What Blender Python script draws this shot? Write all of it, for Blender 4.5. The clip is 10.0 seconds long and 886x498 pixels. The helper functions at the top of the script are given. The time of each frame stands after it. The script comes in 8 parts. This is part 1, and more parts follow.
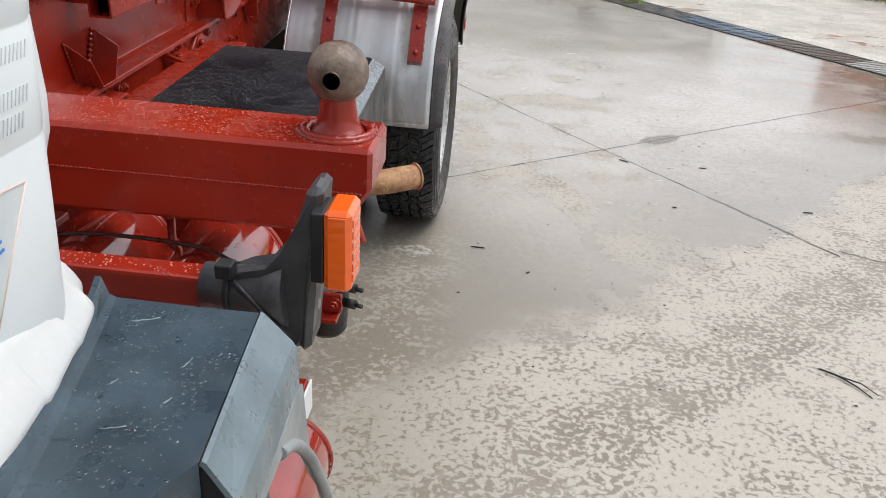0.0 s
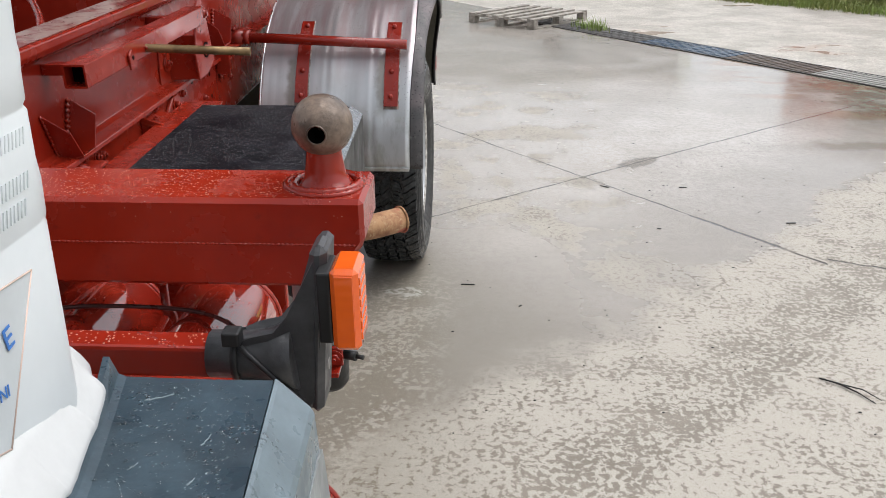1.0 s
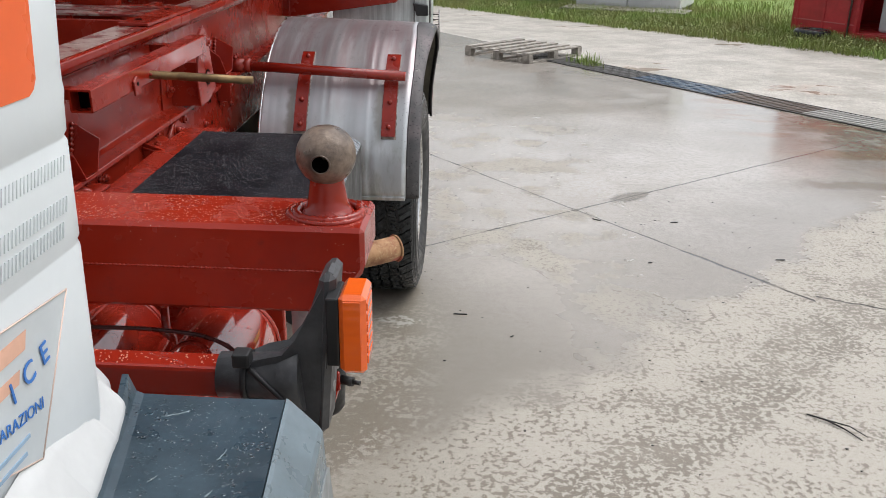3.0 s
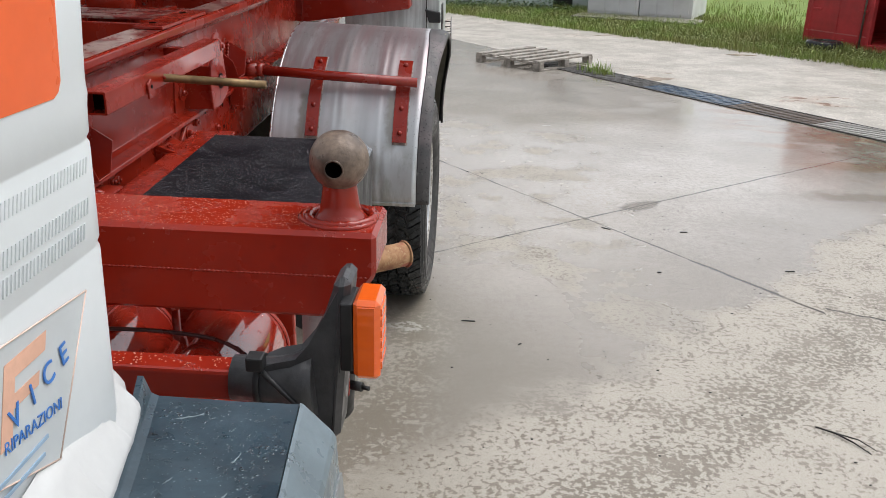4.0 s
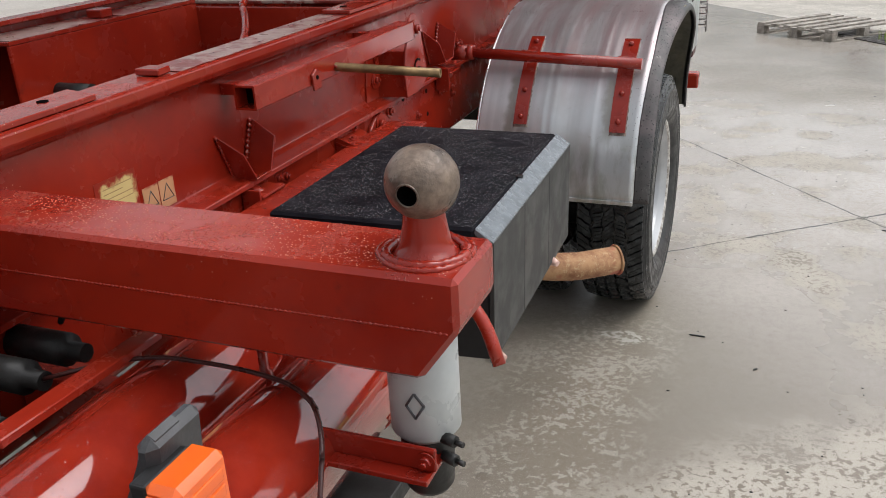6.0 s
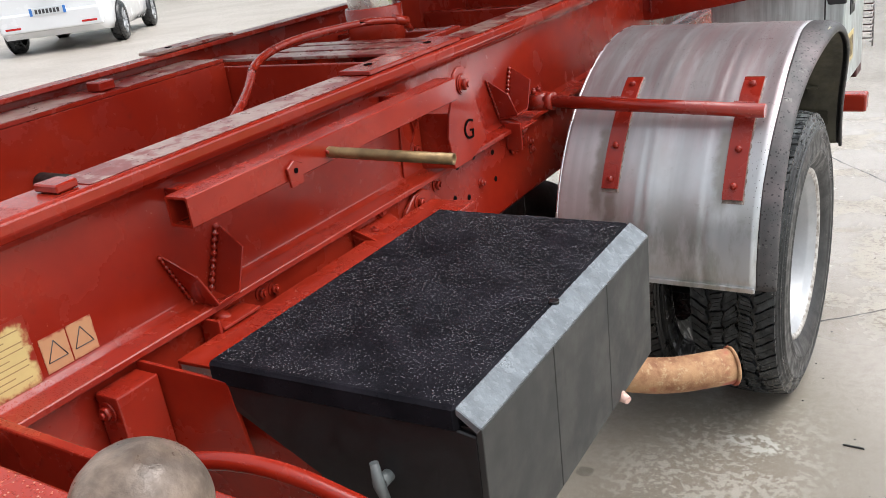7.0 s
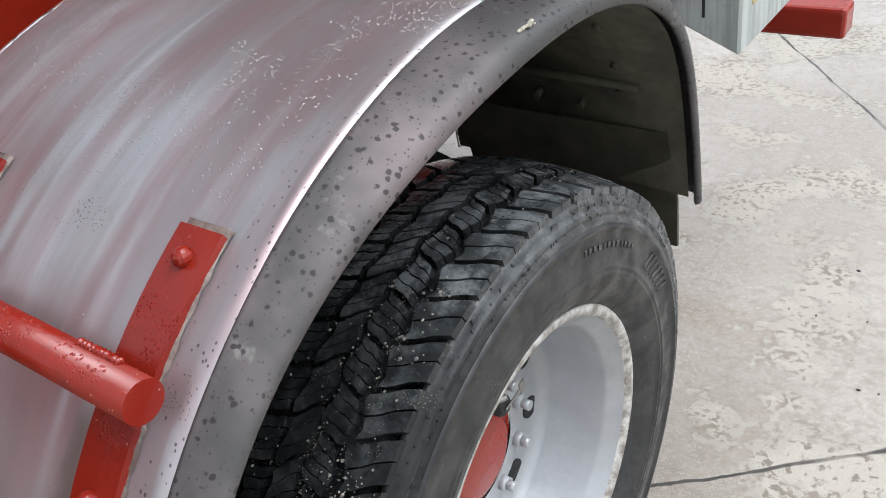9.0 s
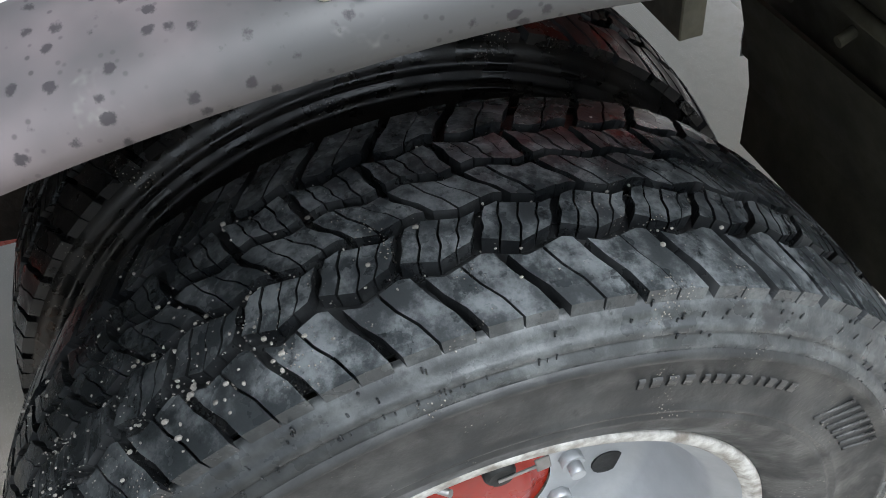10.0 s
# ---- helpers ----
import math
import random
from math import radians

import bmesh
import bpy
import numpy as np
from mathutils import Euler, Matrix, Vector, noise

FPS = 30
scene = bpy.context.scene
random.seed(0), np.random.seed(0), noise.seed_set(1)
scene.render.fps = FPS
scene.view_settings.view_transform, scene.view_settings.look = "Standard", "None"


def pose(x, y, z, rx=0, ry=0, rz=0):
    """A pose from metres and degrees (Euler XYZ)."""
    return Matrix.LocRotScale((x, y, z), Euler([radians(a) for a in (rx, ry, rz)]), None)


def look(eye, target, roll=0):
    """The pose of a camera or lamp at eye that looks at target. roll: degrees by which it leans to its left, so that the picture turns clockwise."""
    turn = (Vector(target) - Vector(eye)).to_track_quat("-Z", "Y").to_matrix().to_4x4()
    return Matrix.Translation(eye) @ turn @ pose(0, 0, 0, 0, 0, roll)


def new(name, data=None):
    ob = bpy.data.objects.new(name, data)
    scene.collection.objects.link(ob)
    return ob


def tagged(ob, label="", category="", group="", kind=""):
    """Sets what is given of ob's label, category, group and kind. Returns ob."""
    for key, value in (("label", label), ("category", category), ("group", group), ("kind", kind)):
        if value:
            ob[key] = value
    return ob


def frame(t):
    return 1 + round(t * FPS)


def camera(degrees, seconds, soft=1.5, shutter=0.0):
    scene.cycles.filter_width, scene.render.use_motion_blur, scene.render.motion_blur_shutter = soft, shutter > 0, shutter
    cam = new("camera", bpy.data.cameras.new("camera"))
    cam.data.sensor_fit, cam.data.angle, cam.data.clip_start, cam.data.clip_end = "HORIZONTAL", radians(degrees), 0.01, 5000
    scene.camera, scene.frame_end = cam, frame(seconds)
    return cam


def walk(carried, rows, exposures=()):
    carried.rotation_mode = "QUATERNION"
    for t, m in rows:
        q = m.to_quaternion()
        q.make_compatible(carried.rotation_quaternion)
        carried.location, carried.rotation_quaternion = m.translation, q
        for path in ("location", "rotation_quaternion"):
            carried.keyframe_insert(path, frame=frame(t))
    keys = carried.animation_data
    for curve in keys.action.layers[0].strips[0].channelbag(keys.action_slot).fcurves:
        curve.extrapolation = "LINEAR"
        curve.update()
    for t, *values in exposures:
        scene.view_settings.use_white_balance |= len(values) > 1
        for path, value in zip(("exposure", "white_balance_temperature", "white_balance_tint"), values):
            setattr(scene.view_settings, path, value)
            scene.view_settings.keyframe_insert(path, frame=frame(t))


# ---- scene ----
cam = camera(54.2, 10.0, soft=0.85)
PATH = [
    (0, (2.254, 1.558, 1.823), (2.118, 3.363, 0.974), 3.9),
    (0.5, (2.253, 1.552, 1.828), (2.151, 3.392, 1.049), -0.3),
    (1, (2.233, 1.568, 1.829), (2.127, 3.411, 1.06), -0.4),
    (1.5, (2.226, 1.562, 1.827), (2.134, 3.407, 1.061), 0.8),
    (2, (2.233, 1.55, 1.833), (2.158, 3.399, 1.074), 0.9),
    (2.5, (2.228, 1.536, 1.841), (2.148, 3.397, 1.113), 0.8),
    (4, (2.215, 1.532, 1.843), (2.11, 3.405, 1.151), 1.7),
    (4.5, (2.214, 1.535, 1.838), (2.108, 3.409, 1.15), 1.7),
    (5, (2.219, 1.532, 1.838), (2.096, 3.406, 1.151), 1.6),
    (5.5, (2.289, 1.685, 1.821), (1.837, 3.496, 1.102), -0.1),
    (5.7, (2.37, 1.793, 1.81), (1.81, 3.571, 1.086), -1.4),
    (6.8, (2.438, 2.495, 1.833), (1.399, 4.026, 1.075), -5.2),
    (7, (2.455, 2.696, 1.832), (1.396, 4.244, 1.138), -7.3),
    (7.5, (2.511, 3.333, 1.796), (1.432, 4.893, 1.162), -9.6),
    (8, (2.412, 3.949, 1.734), (1.35, 5.426, 0.904), -8.8),
    (8.5, (2.425, 4.547, 1.7), (1.384, 6.022, 0.838), -11.7),
    (9, (2.439, 5.051, 1.677), (1.35, 6.341, 0.605), -8.8),
    (9.5, (2.342, 5.484, 1.611), (1.176, 6.422, 0.284), -3.0),
    (10, (2.273, 5.764, 1.538), (0.896, 6.093, 0.125), -5.8),
]
walk(cam, [(t, look(eye, target, roll)) for t, eye, target, roll in PATH], exposures=[(0.0, 0.55, 6280, 10), (2.5, 0.45, 6280, 10), (4.0, 0.41, 6310, 10), (5.0, 0.38, 6350, 10), (5.5, 0.24, 6350, 10), (5.7, 0.30, 6350, 10), (7.0, 0.95, 6300, 10), (7.5, 1.03, 6150, 10), (8.5, 0.98, 6130, 10), (9.0, 0.78, 6040, 9), (9.5, 0.64, 5900, 8), (10.0, 1.05, 5850, 6)])

# world, sun and exposure
SUN_EL, SUN_ROT = radians(64), radians(66)
world = bpy.data.worlds.new("overcast_sky")
scene.world = world
world.use_nodes = True
wn = world.node_tree
wn.nodes.clear()
sky = wn.nodes.new("ShaderNodeTexSky")
sky.sky_type, sky.sun_disc, sky.sun_elevation, sky.sun_rotation = "NISHITA", False, SUN_EL, SUN_ROT
sky.dust_density, sky.air_density, sky.ozone_density = 4.0, 1.0, 0.4
grey = wn.nodes.new("ShaderNodeHueSaturation")
grey.inputs["Saturation"].default_value = 0.18
bg = wn.nodes.new("ShaderNodeBackground")
bg.inputs["Strength"].default_value = 0.155
wo = wn.nodes.new("ShaderNodeOutputWorld")
wn.links.new(sky.outputs[0], grey.inputs["Color"])
wn.links.new(grey.outputs[0], bg.inputs["Color"])
wn.links.new(bg.outputs[0], wo.inputs["Surface"])
sun = new("sun", bpy.data.lights.new("sun", "SUN"))
sun.data.energy, sun.data.angle, sun.data.color = 0.95, radians(60), (1.0, 0.975, 0.945)
SUN_DIR = Vector((math.sin(SUN_ROT) * math.cos(SUN_EL), math.cos(SUN_ROT) * math.cos(SUN_EL), math.sin(SUN_EL)))
sun.matrix_world = look(SUN_DIR * 30, (0, 0, 0))


# ---- materials ----
class Nodes:
    """Short hand for a node material."""

    def __init__(self, name):
        self.mat = bpy.data.materials.new(name)
        self.mat.use_nodes = True
        self.tree = self.mat.node_tree
        self.tree.nodes.clear()
        self.out = self.tree.nodes.new("ShaderNodeOutputMaterial")
        self.bsdf = self.tree.nodes.new("ShaderNodeBsdfPrincipled")
        self.tree.links.new(self.bsdf.outputs[0], self.out.inputs[0])
        self.coord = self.tree.nodes.new("ShaderNodeTexCoord").outputs["Object"]

    def put(self, socket, value):
        if isinstance(value, bpy.types.NodeSocket):
            self.tree.links.new(value, socket)
        elif isinstance(value, tuple) and len(value) == 3 and socket.type == "RGBA":
            socket.default_value = (*value, 1)
        else:
            socket.default_value = value

    def set(self, **values):
        for key, value in values.items():
            self.put(self.bsdf.inputs[key.replace("_", " ")], value)

    def math(self, op, a, b=0.0, c=0.0, clamp=False):
        n = self.tree.nodes.new("ShaderNodeMath")
        n.operation, n.use_clamp = op, clamp
        for s, v in zip(n.inputs, (a, b, c)):
            self.put(s, v)
        return n.outputs[0]

    def noise(self, scale, detail=4.0, rough=0.55, vec=None, distort=0.0):
        n = self.tree.nodes.new("ShaderNodeTexNoise")
        self.put(n.inputs["Vector"], vec or self.coord)
        n.inputs["Scale"].default_value, n.inputs["Detail"].default_value = scale, detail
        n.inputs["Roughness"].default_value, n.inputs["Distortion"].default_value = rough, distort
        return n.outputs["Fac"]

    def cells(self, scale, feature="F1", vec=None, out="Distance"):
        n = self.tree.nodes.new("ShaderNodeTexVoronoi")
        n.feature = feature
        self.put(n.inputs["Vector"], vec or self.coord)
        n.inputs["Scale"].default_value = scale
        return n.outputs[out]

    def stretch(self, x, y, z):
        n = self.tree.nodes.new("ShaderNodeMapping")
        self.put(n.inputs["Vector"], self.coord)
        n.inputs["Scale"].default_value = (x, y, z)
        return n.outputs[0]

    def step(self, v, lo, hi, to_lo=0.0, to_hi=1.0):
        n = self.tree.nodes.new("ShaderNodeMapRange")
        n.interpolation_type = "SMOOTHSTEP"
        for s, w in zip(n.inputs, (v, lo, hi, to_lo, to_hi)):
            self.put(s, w)
        return n.outputs[0]

    def mix(self, f, a, b):
        n = self.tree.nodes.new("ShaderNodeMix")
        n.data_type = "RGBA"
        self.put(n.inputs[0], f)
        self.put(n.inputs[6], a)
        self.put(n.inputs[7], b)
        return n.outputs[2]

    def blend(self, f, a, b):
        n = self.tree.nodes.new("ShaderNodeMix")
        self.put(n.inputs[0], f)
        self.put(n.inputs[2], a)
        self.put(n.inputs[3], b)
        return n.outputs[0]

    def axes(self):
        n = self.tree.nodes.new("ShaderNodeSeparateXYZ")
        self.tree.links.new(self.coord, n.inputs[0])
        return n.outputs

    def bump(self, height, strength=0.3, distance=0.01, after=None):
        n = self.tree.nodes.new("ShaderNodeBump")
        n.inputs["Strength"].default_value, n.inputs["Distance"].default_value = strength, distance
        self.put(n.inputs["Height"], height)
        if after:
            self.put(n.inputs["Normal"], after)
        return n.outputs[0]

    def drops(self, scale, share, strength=0.5, after=None, flat=True):
        """Rain drops that stand on a surface, on about that share of it, most on faces that look up."""
        d = self.cells(scale)
        where = self.step(self.noise(14, 2), 1 - share, 1 - share + 0.12)
        if flat:
            g = self.tree.nodes.new("ShaderNodeNewGeometry")
            s = self.tree.nodes.new("ShaderNodeSeparateXYZ")
            self.tree.links.new(g.outputs["Normal"], s.inputs[0])
            where = self.math("MULTIPLY", where, self.step(s.outputs[2], 0.25, 0.8))
        h = self.math("MULTIPLY", self.step(d, 0.12, 0.42, 1.0, 0.0), where)
        return self.bump(h, strength, 1.0 / scale * 0.35, after), h


def plain(name, colour, rough=0.5, metal=0.0, var=0.25, scale=6.0, grain=120.0, bump=0.15, coat=0.0, second=None, drops=None, rvar=0.12):
    """Paint, plastic, rubber or metal: two sizes of mottling in colour and gloss, fine relief, and rain drops if given as (scale, share)."""
    n = Nodes(name)
    big, small = n.noise(scale, 5, 0.6), n.noise(grain, 3, 0.6)
    dark = second or tuple(c * (1 - var) for c in colour)
    light = tuple(min(1.0, c * (1 + 0.5 * var)) for c in colour)
    col = n.mix(n.step(big, 0.3, 0.7), dark, light)
    col = n.mix(n.step(small, 0.35, 0.75, 0.0, 0.35), col, dark)
    r = n.blend(n.step(n.noise(scale * 2.3, 4), 0.3, 0.7), max(0.02, rough - rvar), min(1.0, rough + rvar))
    nor = n.bump(small, bump, 0.002)
    if drops:
        nor, h = n.drops(drops[0], drops[1], 0.7, nor)
        r = n.blend(h, r, 0.05)
    n.set(Base_Color=col, Roughness=r, Metallic=metal, Normal=nor)
    if coat:
        n.set(Coat_Weight=coat, Coat_Roughness=0.06)
    return n.mat


def red_paint(name="oxide_red_paint", gloss=0.0):
    """Oxide red brush and spray paint on steel, wet, a little orange-peel, with dust and rain drops."""
    n = Nodes(name)
    big, mid = n.noise(2.2, 5, 0.6), n.noise(17, 5, 0.65)
    col = n.mix(n.step(big, 0.35, 0.68), (0.210, 0.0118, 0.0052), (0.300, 0.0225, 0.009))
    col = n.mix(n.step(mid, 0.6, 0.75, 0.0, 0.45), col, (0.125, 0.014, 0.010))
    speck = n.step(n.cells(75), 0.05, 0.11, 1.0, 0.0)
    speck = n.math("MULTIPLY", speck, n.step(n.noise(5.0, 2), 0.56, 0.66))
    col = n.mix(n.math("MULTIPLY", speck, 0.7), col, (0.55, 0.36, 0.26))
    nor = n.bump(n.noise(60, 3, 0.5), 0.06, 0.004)
    nor = n.bump(n.noise(9, 3, 0.5), 0.12, 0.01, nor)
    nor, h = n.drops(230, 0.52, 0.6, nor)
    r = n.blend(n.step(n.noise(7, 5, 0.6), 0.3, 0.7), 0.13 - gloss, 0.34 - 2 * gloss)
    n.set(Base_Color=col, Roughness=n.blend(h, r, 0.04), Normal=nor, Specular_IOR_Level=0.5)
    return n.mat


def worn_red():
    """Rail top: red paint rubbed through to pale grey in blotches, wet. On the cover plates the pale stands for wet
    sheen.
    """
    n = Nodes("worn_rail_top")
    a = n.math("ADD", n.noise(17, 6, 0.66), n.math("MULTIPLY", n.math("SUBTRACT", n.noise(3.5, 3), 0.5), 0.6))
    bare = n.step(a, 0.44, 0.54)
    col = n.mix(n.noise(60, 4), (0.20, 0.016, 0.010), (0.13, 0.014, 0.010))
    col = n.mix(n.math("MULTIPLY", bare, 0.85), col, n.mix(n.noise(90, 4), (0.36, 0.27, 0.235), (0.26, 0.165, 0.135)))
    n.set(Base_Color=col, Roughness=n.blend(n.noise(30, 3), 0.15, 0.5), Normal=n.bump(a, 0.3, 0.002))
    return n.mat


def sheet_metal(name, along, tint=(0.585, 0.595, 0.585), rough=0.36, spots=0.0):
    """Dull galvanised or stainless sheet with water streaks along one axis, a red reflection painted on the crown and,
    on the rim, mud spots.
    """
    n = Nodes(name)
    s = n.stretch(*[2.2 if a == along else 38.0 for a in "xyz"]) if along else n.coord
    streak, cloud = n.noise(1.0, 5, 0.62, s), n.noise(3.5, 5, 0.6)
    col = n.mix(n.step(streak, 0.33, 0.68), tuple(c * (0.66 if along or spots else 0.85) for c in tint), tint)
    col = n.mix(n.step(cloud, 0.45, 0.72, 0.0, 0.45), col, (0.38, 0.375, 0.36) if not along and not spots else (0.30, 0.235, 0.24))
    col = n.mix(n.step(n.noise(21, 4, 0.7), 0.60, 0.75, 0.0, 0.4), col, (0.34, 0.34, 0.30))
    nor = n.bump(streak, 0.10, 0.004)
    r = n.blend(n.step(cloud, 0.3, 0.7), rough - 0.08, rough + 0.10)
    metal = 0.7
    if not along and not spots:
        x, y, z = n.axes()
        # reflection of the raised red body, painted into the upper sheet
        top = n.step(z, 0.98, 1.26, 0.0, 0.66)
        col = n.mix(n.math("MULTIPLY", top, n.step(n.noise(1.0, 5, 0.6, n.stretch(17.0, 2.0, 2.0)), 0.32, 0.60)), col, (0.36, 0.215, 0.225))
        w = n.noise(1.0, 3, 0.5, n.stretch(22.0, 0.8, 0.8))
        col = n.mix(n.math("MULTIPLY", n.step(w, 0.42, 0.66, 0.0, 0.5), n.step(z, 0.80, 0.96, 0.25, 1.0)), col, tuple(c * 0.62 for c in tint))
        # grey-green stains low down, rusty drips under the straps, spatter by the edge
        low = n.math("MULTIPLY", n.step(n.noise(1.0, 5, 0.65, n.stretch(11.0, 4.0, 4.0)), 0.42, 0.62), n.step(z, 0.80, 1.02, 0.75, 0.0))
        col = n.mix(low, col, (0.29, 0.297, 0.262))
        wander = n.math("MULTIPLY", n.math("SUBTRACT", n.noise(14, 4), 0.5), 0.05)
        for sx, z0, z1 in ((1.420, 0.80, 0.97), (1.375, 0.86, 1.15), (1.765, 0.90, 1.15)):
            d = n.math("ABSOLUTE", n.math("ADD", n.math("SUBTRACT", x, sx), wander))
            m = n.math("MULTIPLY", n.step(d, 0.006, 0.030, 1.0, 0.0), n.math("MULTIPLY", n.step(z, z0, z0 + 0.07), n.step(z, z1 - 0.03, z1, 1.0, 0.0)))
            col = n.mix(n.math("MULTIPLY", m, 0.6), col, (0.13, 0.105, 0.065))
        d = n.math("ADD", n.cells(95), n.math("MULTIPLY", n.noise(120, 3), 0.3))
        m = n.math("MULTIPLY", n.step(d, 0.26, 0.36, 1.0, 0.0), n.math("MULTIPLY", n.step(x, 1.835, 1.865), n.step(z, 0.85, 0.95)))
        col = n.mix(n.math("MULTIPLY", m, 0.75), col, (0.05, 0.045, 0.042))
    if spots:
        d = n.math("ADD", n.cells(80), n.math("MULTIPLY", n.noise(95, 4, 0.7), 0.75))
        m = n.math("MULTIPLY", n.step(d, 0.52, 0.66, 1.0, 0.0), n.step(n.noise(9, 4), 1 - spots, 1 - spots + 0.08))
        w = n.math("MULTIPLY", n.step(n.cells(150), 0.10, 0.24, 1.0, 0.0), n.step(n.noise(6, 3), 0.36, 0.52))
        m = n.math("MAXIMUM", m, n.math("MULTIPLY", w, 0.7))
        col = n.mix(n.math("MULTIPLY", m, 0.85), col, (0.014, 0.011, 0.014))
        r, metal = n.blend(m, r, 0.7), n.blend(m, 0.12, 0.0)
    nor, h = n.drops(260, 0.42, 0.22, nor)
    n.set(Base_Color=col, Roughness=n.blend(h, r, 0.2), Metallic=metal, Normal=nor)
    return n.mat


def rubber(name, base, dusty, dirt=(0.13, 0.135, 0.137), gloss=(0.16, 0.55), front_shade=0.0):
    """Tyre rubber, wet and black in the grooves, with dried dirt and grit on it."""
    n = Nodes(name)
    dust = n.math("MULTIPLY", n.blend(n.step(n.noise(26 if front_shade else 13, 6, 0.70), 0.42, 0.66), 0.12 if front_shade else 0.0, 0.95 if front_shade else 1.0), dusty)
    if front_shade:
        # the fender's shade on the tyre's front is put into the colour: less dust, darker rubber
        x, y, z = n.axes()
        edge = n.math("MULTIPLY", n.math("SUBTRACT", n.noise(9, 4), 0.5), 0.16)
        shade_mask = n.math("MULTIPLY", n.step(n.math("ADD", y, edge), -0.16, 0.08, 1.0, 0.0), n.step(n.math("ADD", z, edge), 0.46, 0.56, 1.0, 0.0))
        dust = n.math("MULTIPLY", dust, n.math("SUBTRACT", 1.0, n.math("MULTIPLY", shade_mask, front_shade)))
        base = n.mix(n.math("MULTIPLY", shade_mask, front_shade), base, tuple(c * 0.35 for c in base))
    grit = n.math("MULTIPLY", n.step(n.cells(240), 0.12, 0.26, 1.0, 0.0), n.step(n.noise(18, 3), 0.56, 0.68))
    col = n.mix(dust, base, dirt)
    col = n.mix(n.step(n.noise(46, 4, 0.7), 0.60, 0.68, 0.0, 0.7), col, (0.011, 0.012, 0.013))
    col = n.mix(grit, col, (0.30, 0.27, 0.23))
    r = n.blend(n.step(n.noise(22, 5), 0.35, 0.65), *gloss)
    nor = n.bump(n.noise(160, 4, 0.6), 0.25, 0.002)
    nor = n.bump(grit, 0.6, 0.003, nor)
    n.set(Base_Color=col, Roughness=r, Normal=nor)
    if front_shade:
        n.set(Specular_IOR_Level=n.blend(shade_mask, 0.5, 0.3))
    return n.mat


def rust(name):
    n = Nodes(name)
    a, b = n.noise(12, 6, 0.7), n.noise(55, 5, 0.7)
    col = n.mix(n.step(a, 0.35, 0.65), (0.22, 0.095, 0.045), (0.42, 0.24, 0.12))
    col = n.mix(n.step(b, 0.52, 0.7, 0.0, 0.8), col, (0.50, 0.36, 0.20))
    col = n.mix(n.step(n.noise(7, 3), 0.60, 0.68, 0.0, 0.8), col, (0.36, 0.075, 0.05))
    n.set(Base_Color=col, Roughness=0.8, Normal=n.bump(b, 0.5, 0.004))
    return n.mat


def oversprayed(name, colour, centre, half):
    """Sticker film with red overspray creeping in from its edges."""
    n = Nodes(name)
    x, y, z = n.axes()
    u = n.math("DIVIDE", n.math("ABSOLUTE", n.math("SUBTRACT", y, centre[0])), half[0])
    v = n.math("DIVIDE", n.math("ABSOLUTE", n.math("SUBTRACT", z, centre[1])), half[1])
    edge = n.math("ADD", n.math("MAXIMUM", u, v), n.math("MULTIPLY", n.math("SUBTRACT", n.noise(45, 4, 0.6), 0.5), 0.8))
    col = n.mix(n.noise(30, 4), tuple(c * 0.8 for c in colour), colour)
    col = n.mix(n.step(edge, 0.72, 1.0), col, (0.24, 0.018, 0.008))
    n.set(Base_Color=col, Roughness=0.35)
    return n.mat


def grip_top():
    """Black anti-slip coating, grainy and beaded with rain."""
    n = Nodes("black_grip_coating")
    g = n.cells(210)
    col = n.mix(n.step(n.noise(9, 4), 0.35, 0.7), (0.006, 0.006, 0.008), (0.014, 0.013, 0.017))
    bead = n.math("MULTIPLY", n.step(n.cells(95), 0.10, 0.32, 1.0, 0.0), n.step(n.noise(16, 4, 0.7), 0.30, 0.55))
    nor = n.bump(g, 0.14, 0.002)
    nor = n.bump(bead, 0.3, 0.003, nor)
    n.set(Base_Color=col, Roughness=n.blend(bead, n.blend(n.step(n.noise(5), 0.35, 0.7), 0.58, 0.72), 0.2), Normal=nor, Specular_IOR_Level=0.05)
    return n.mat


def lens_orange():
    n = Nodes("amber_lens")
    ribs = n.tree.nodes.new("ShaderNodeTexWave")
    ribs.bands_direction = "Z"
    n.put(ribs.inputs["Vector"], n.coord)
    ribs.inputs["Scale"].default_value = 30
    col = n.mix(n.noise(30, 3), (0.70, 0.095, 0.008), (0.80, 0.14, 0.016))
    n.set(Base_Color=col, Roughness=0.15, Coat_Weight=0.6, Normal=n.bump(ribs.outputs["Fac"], 0.15, 0.002))
    return n.mat


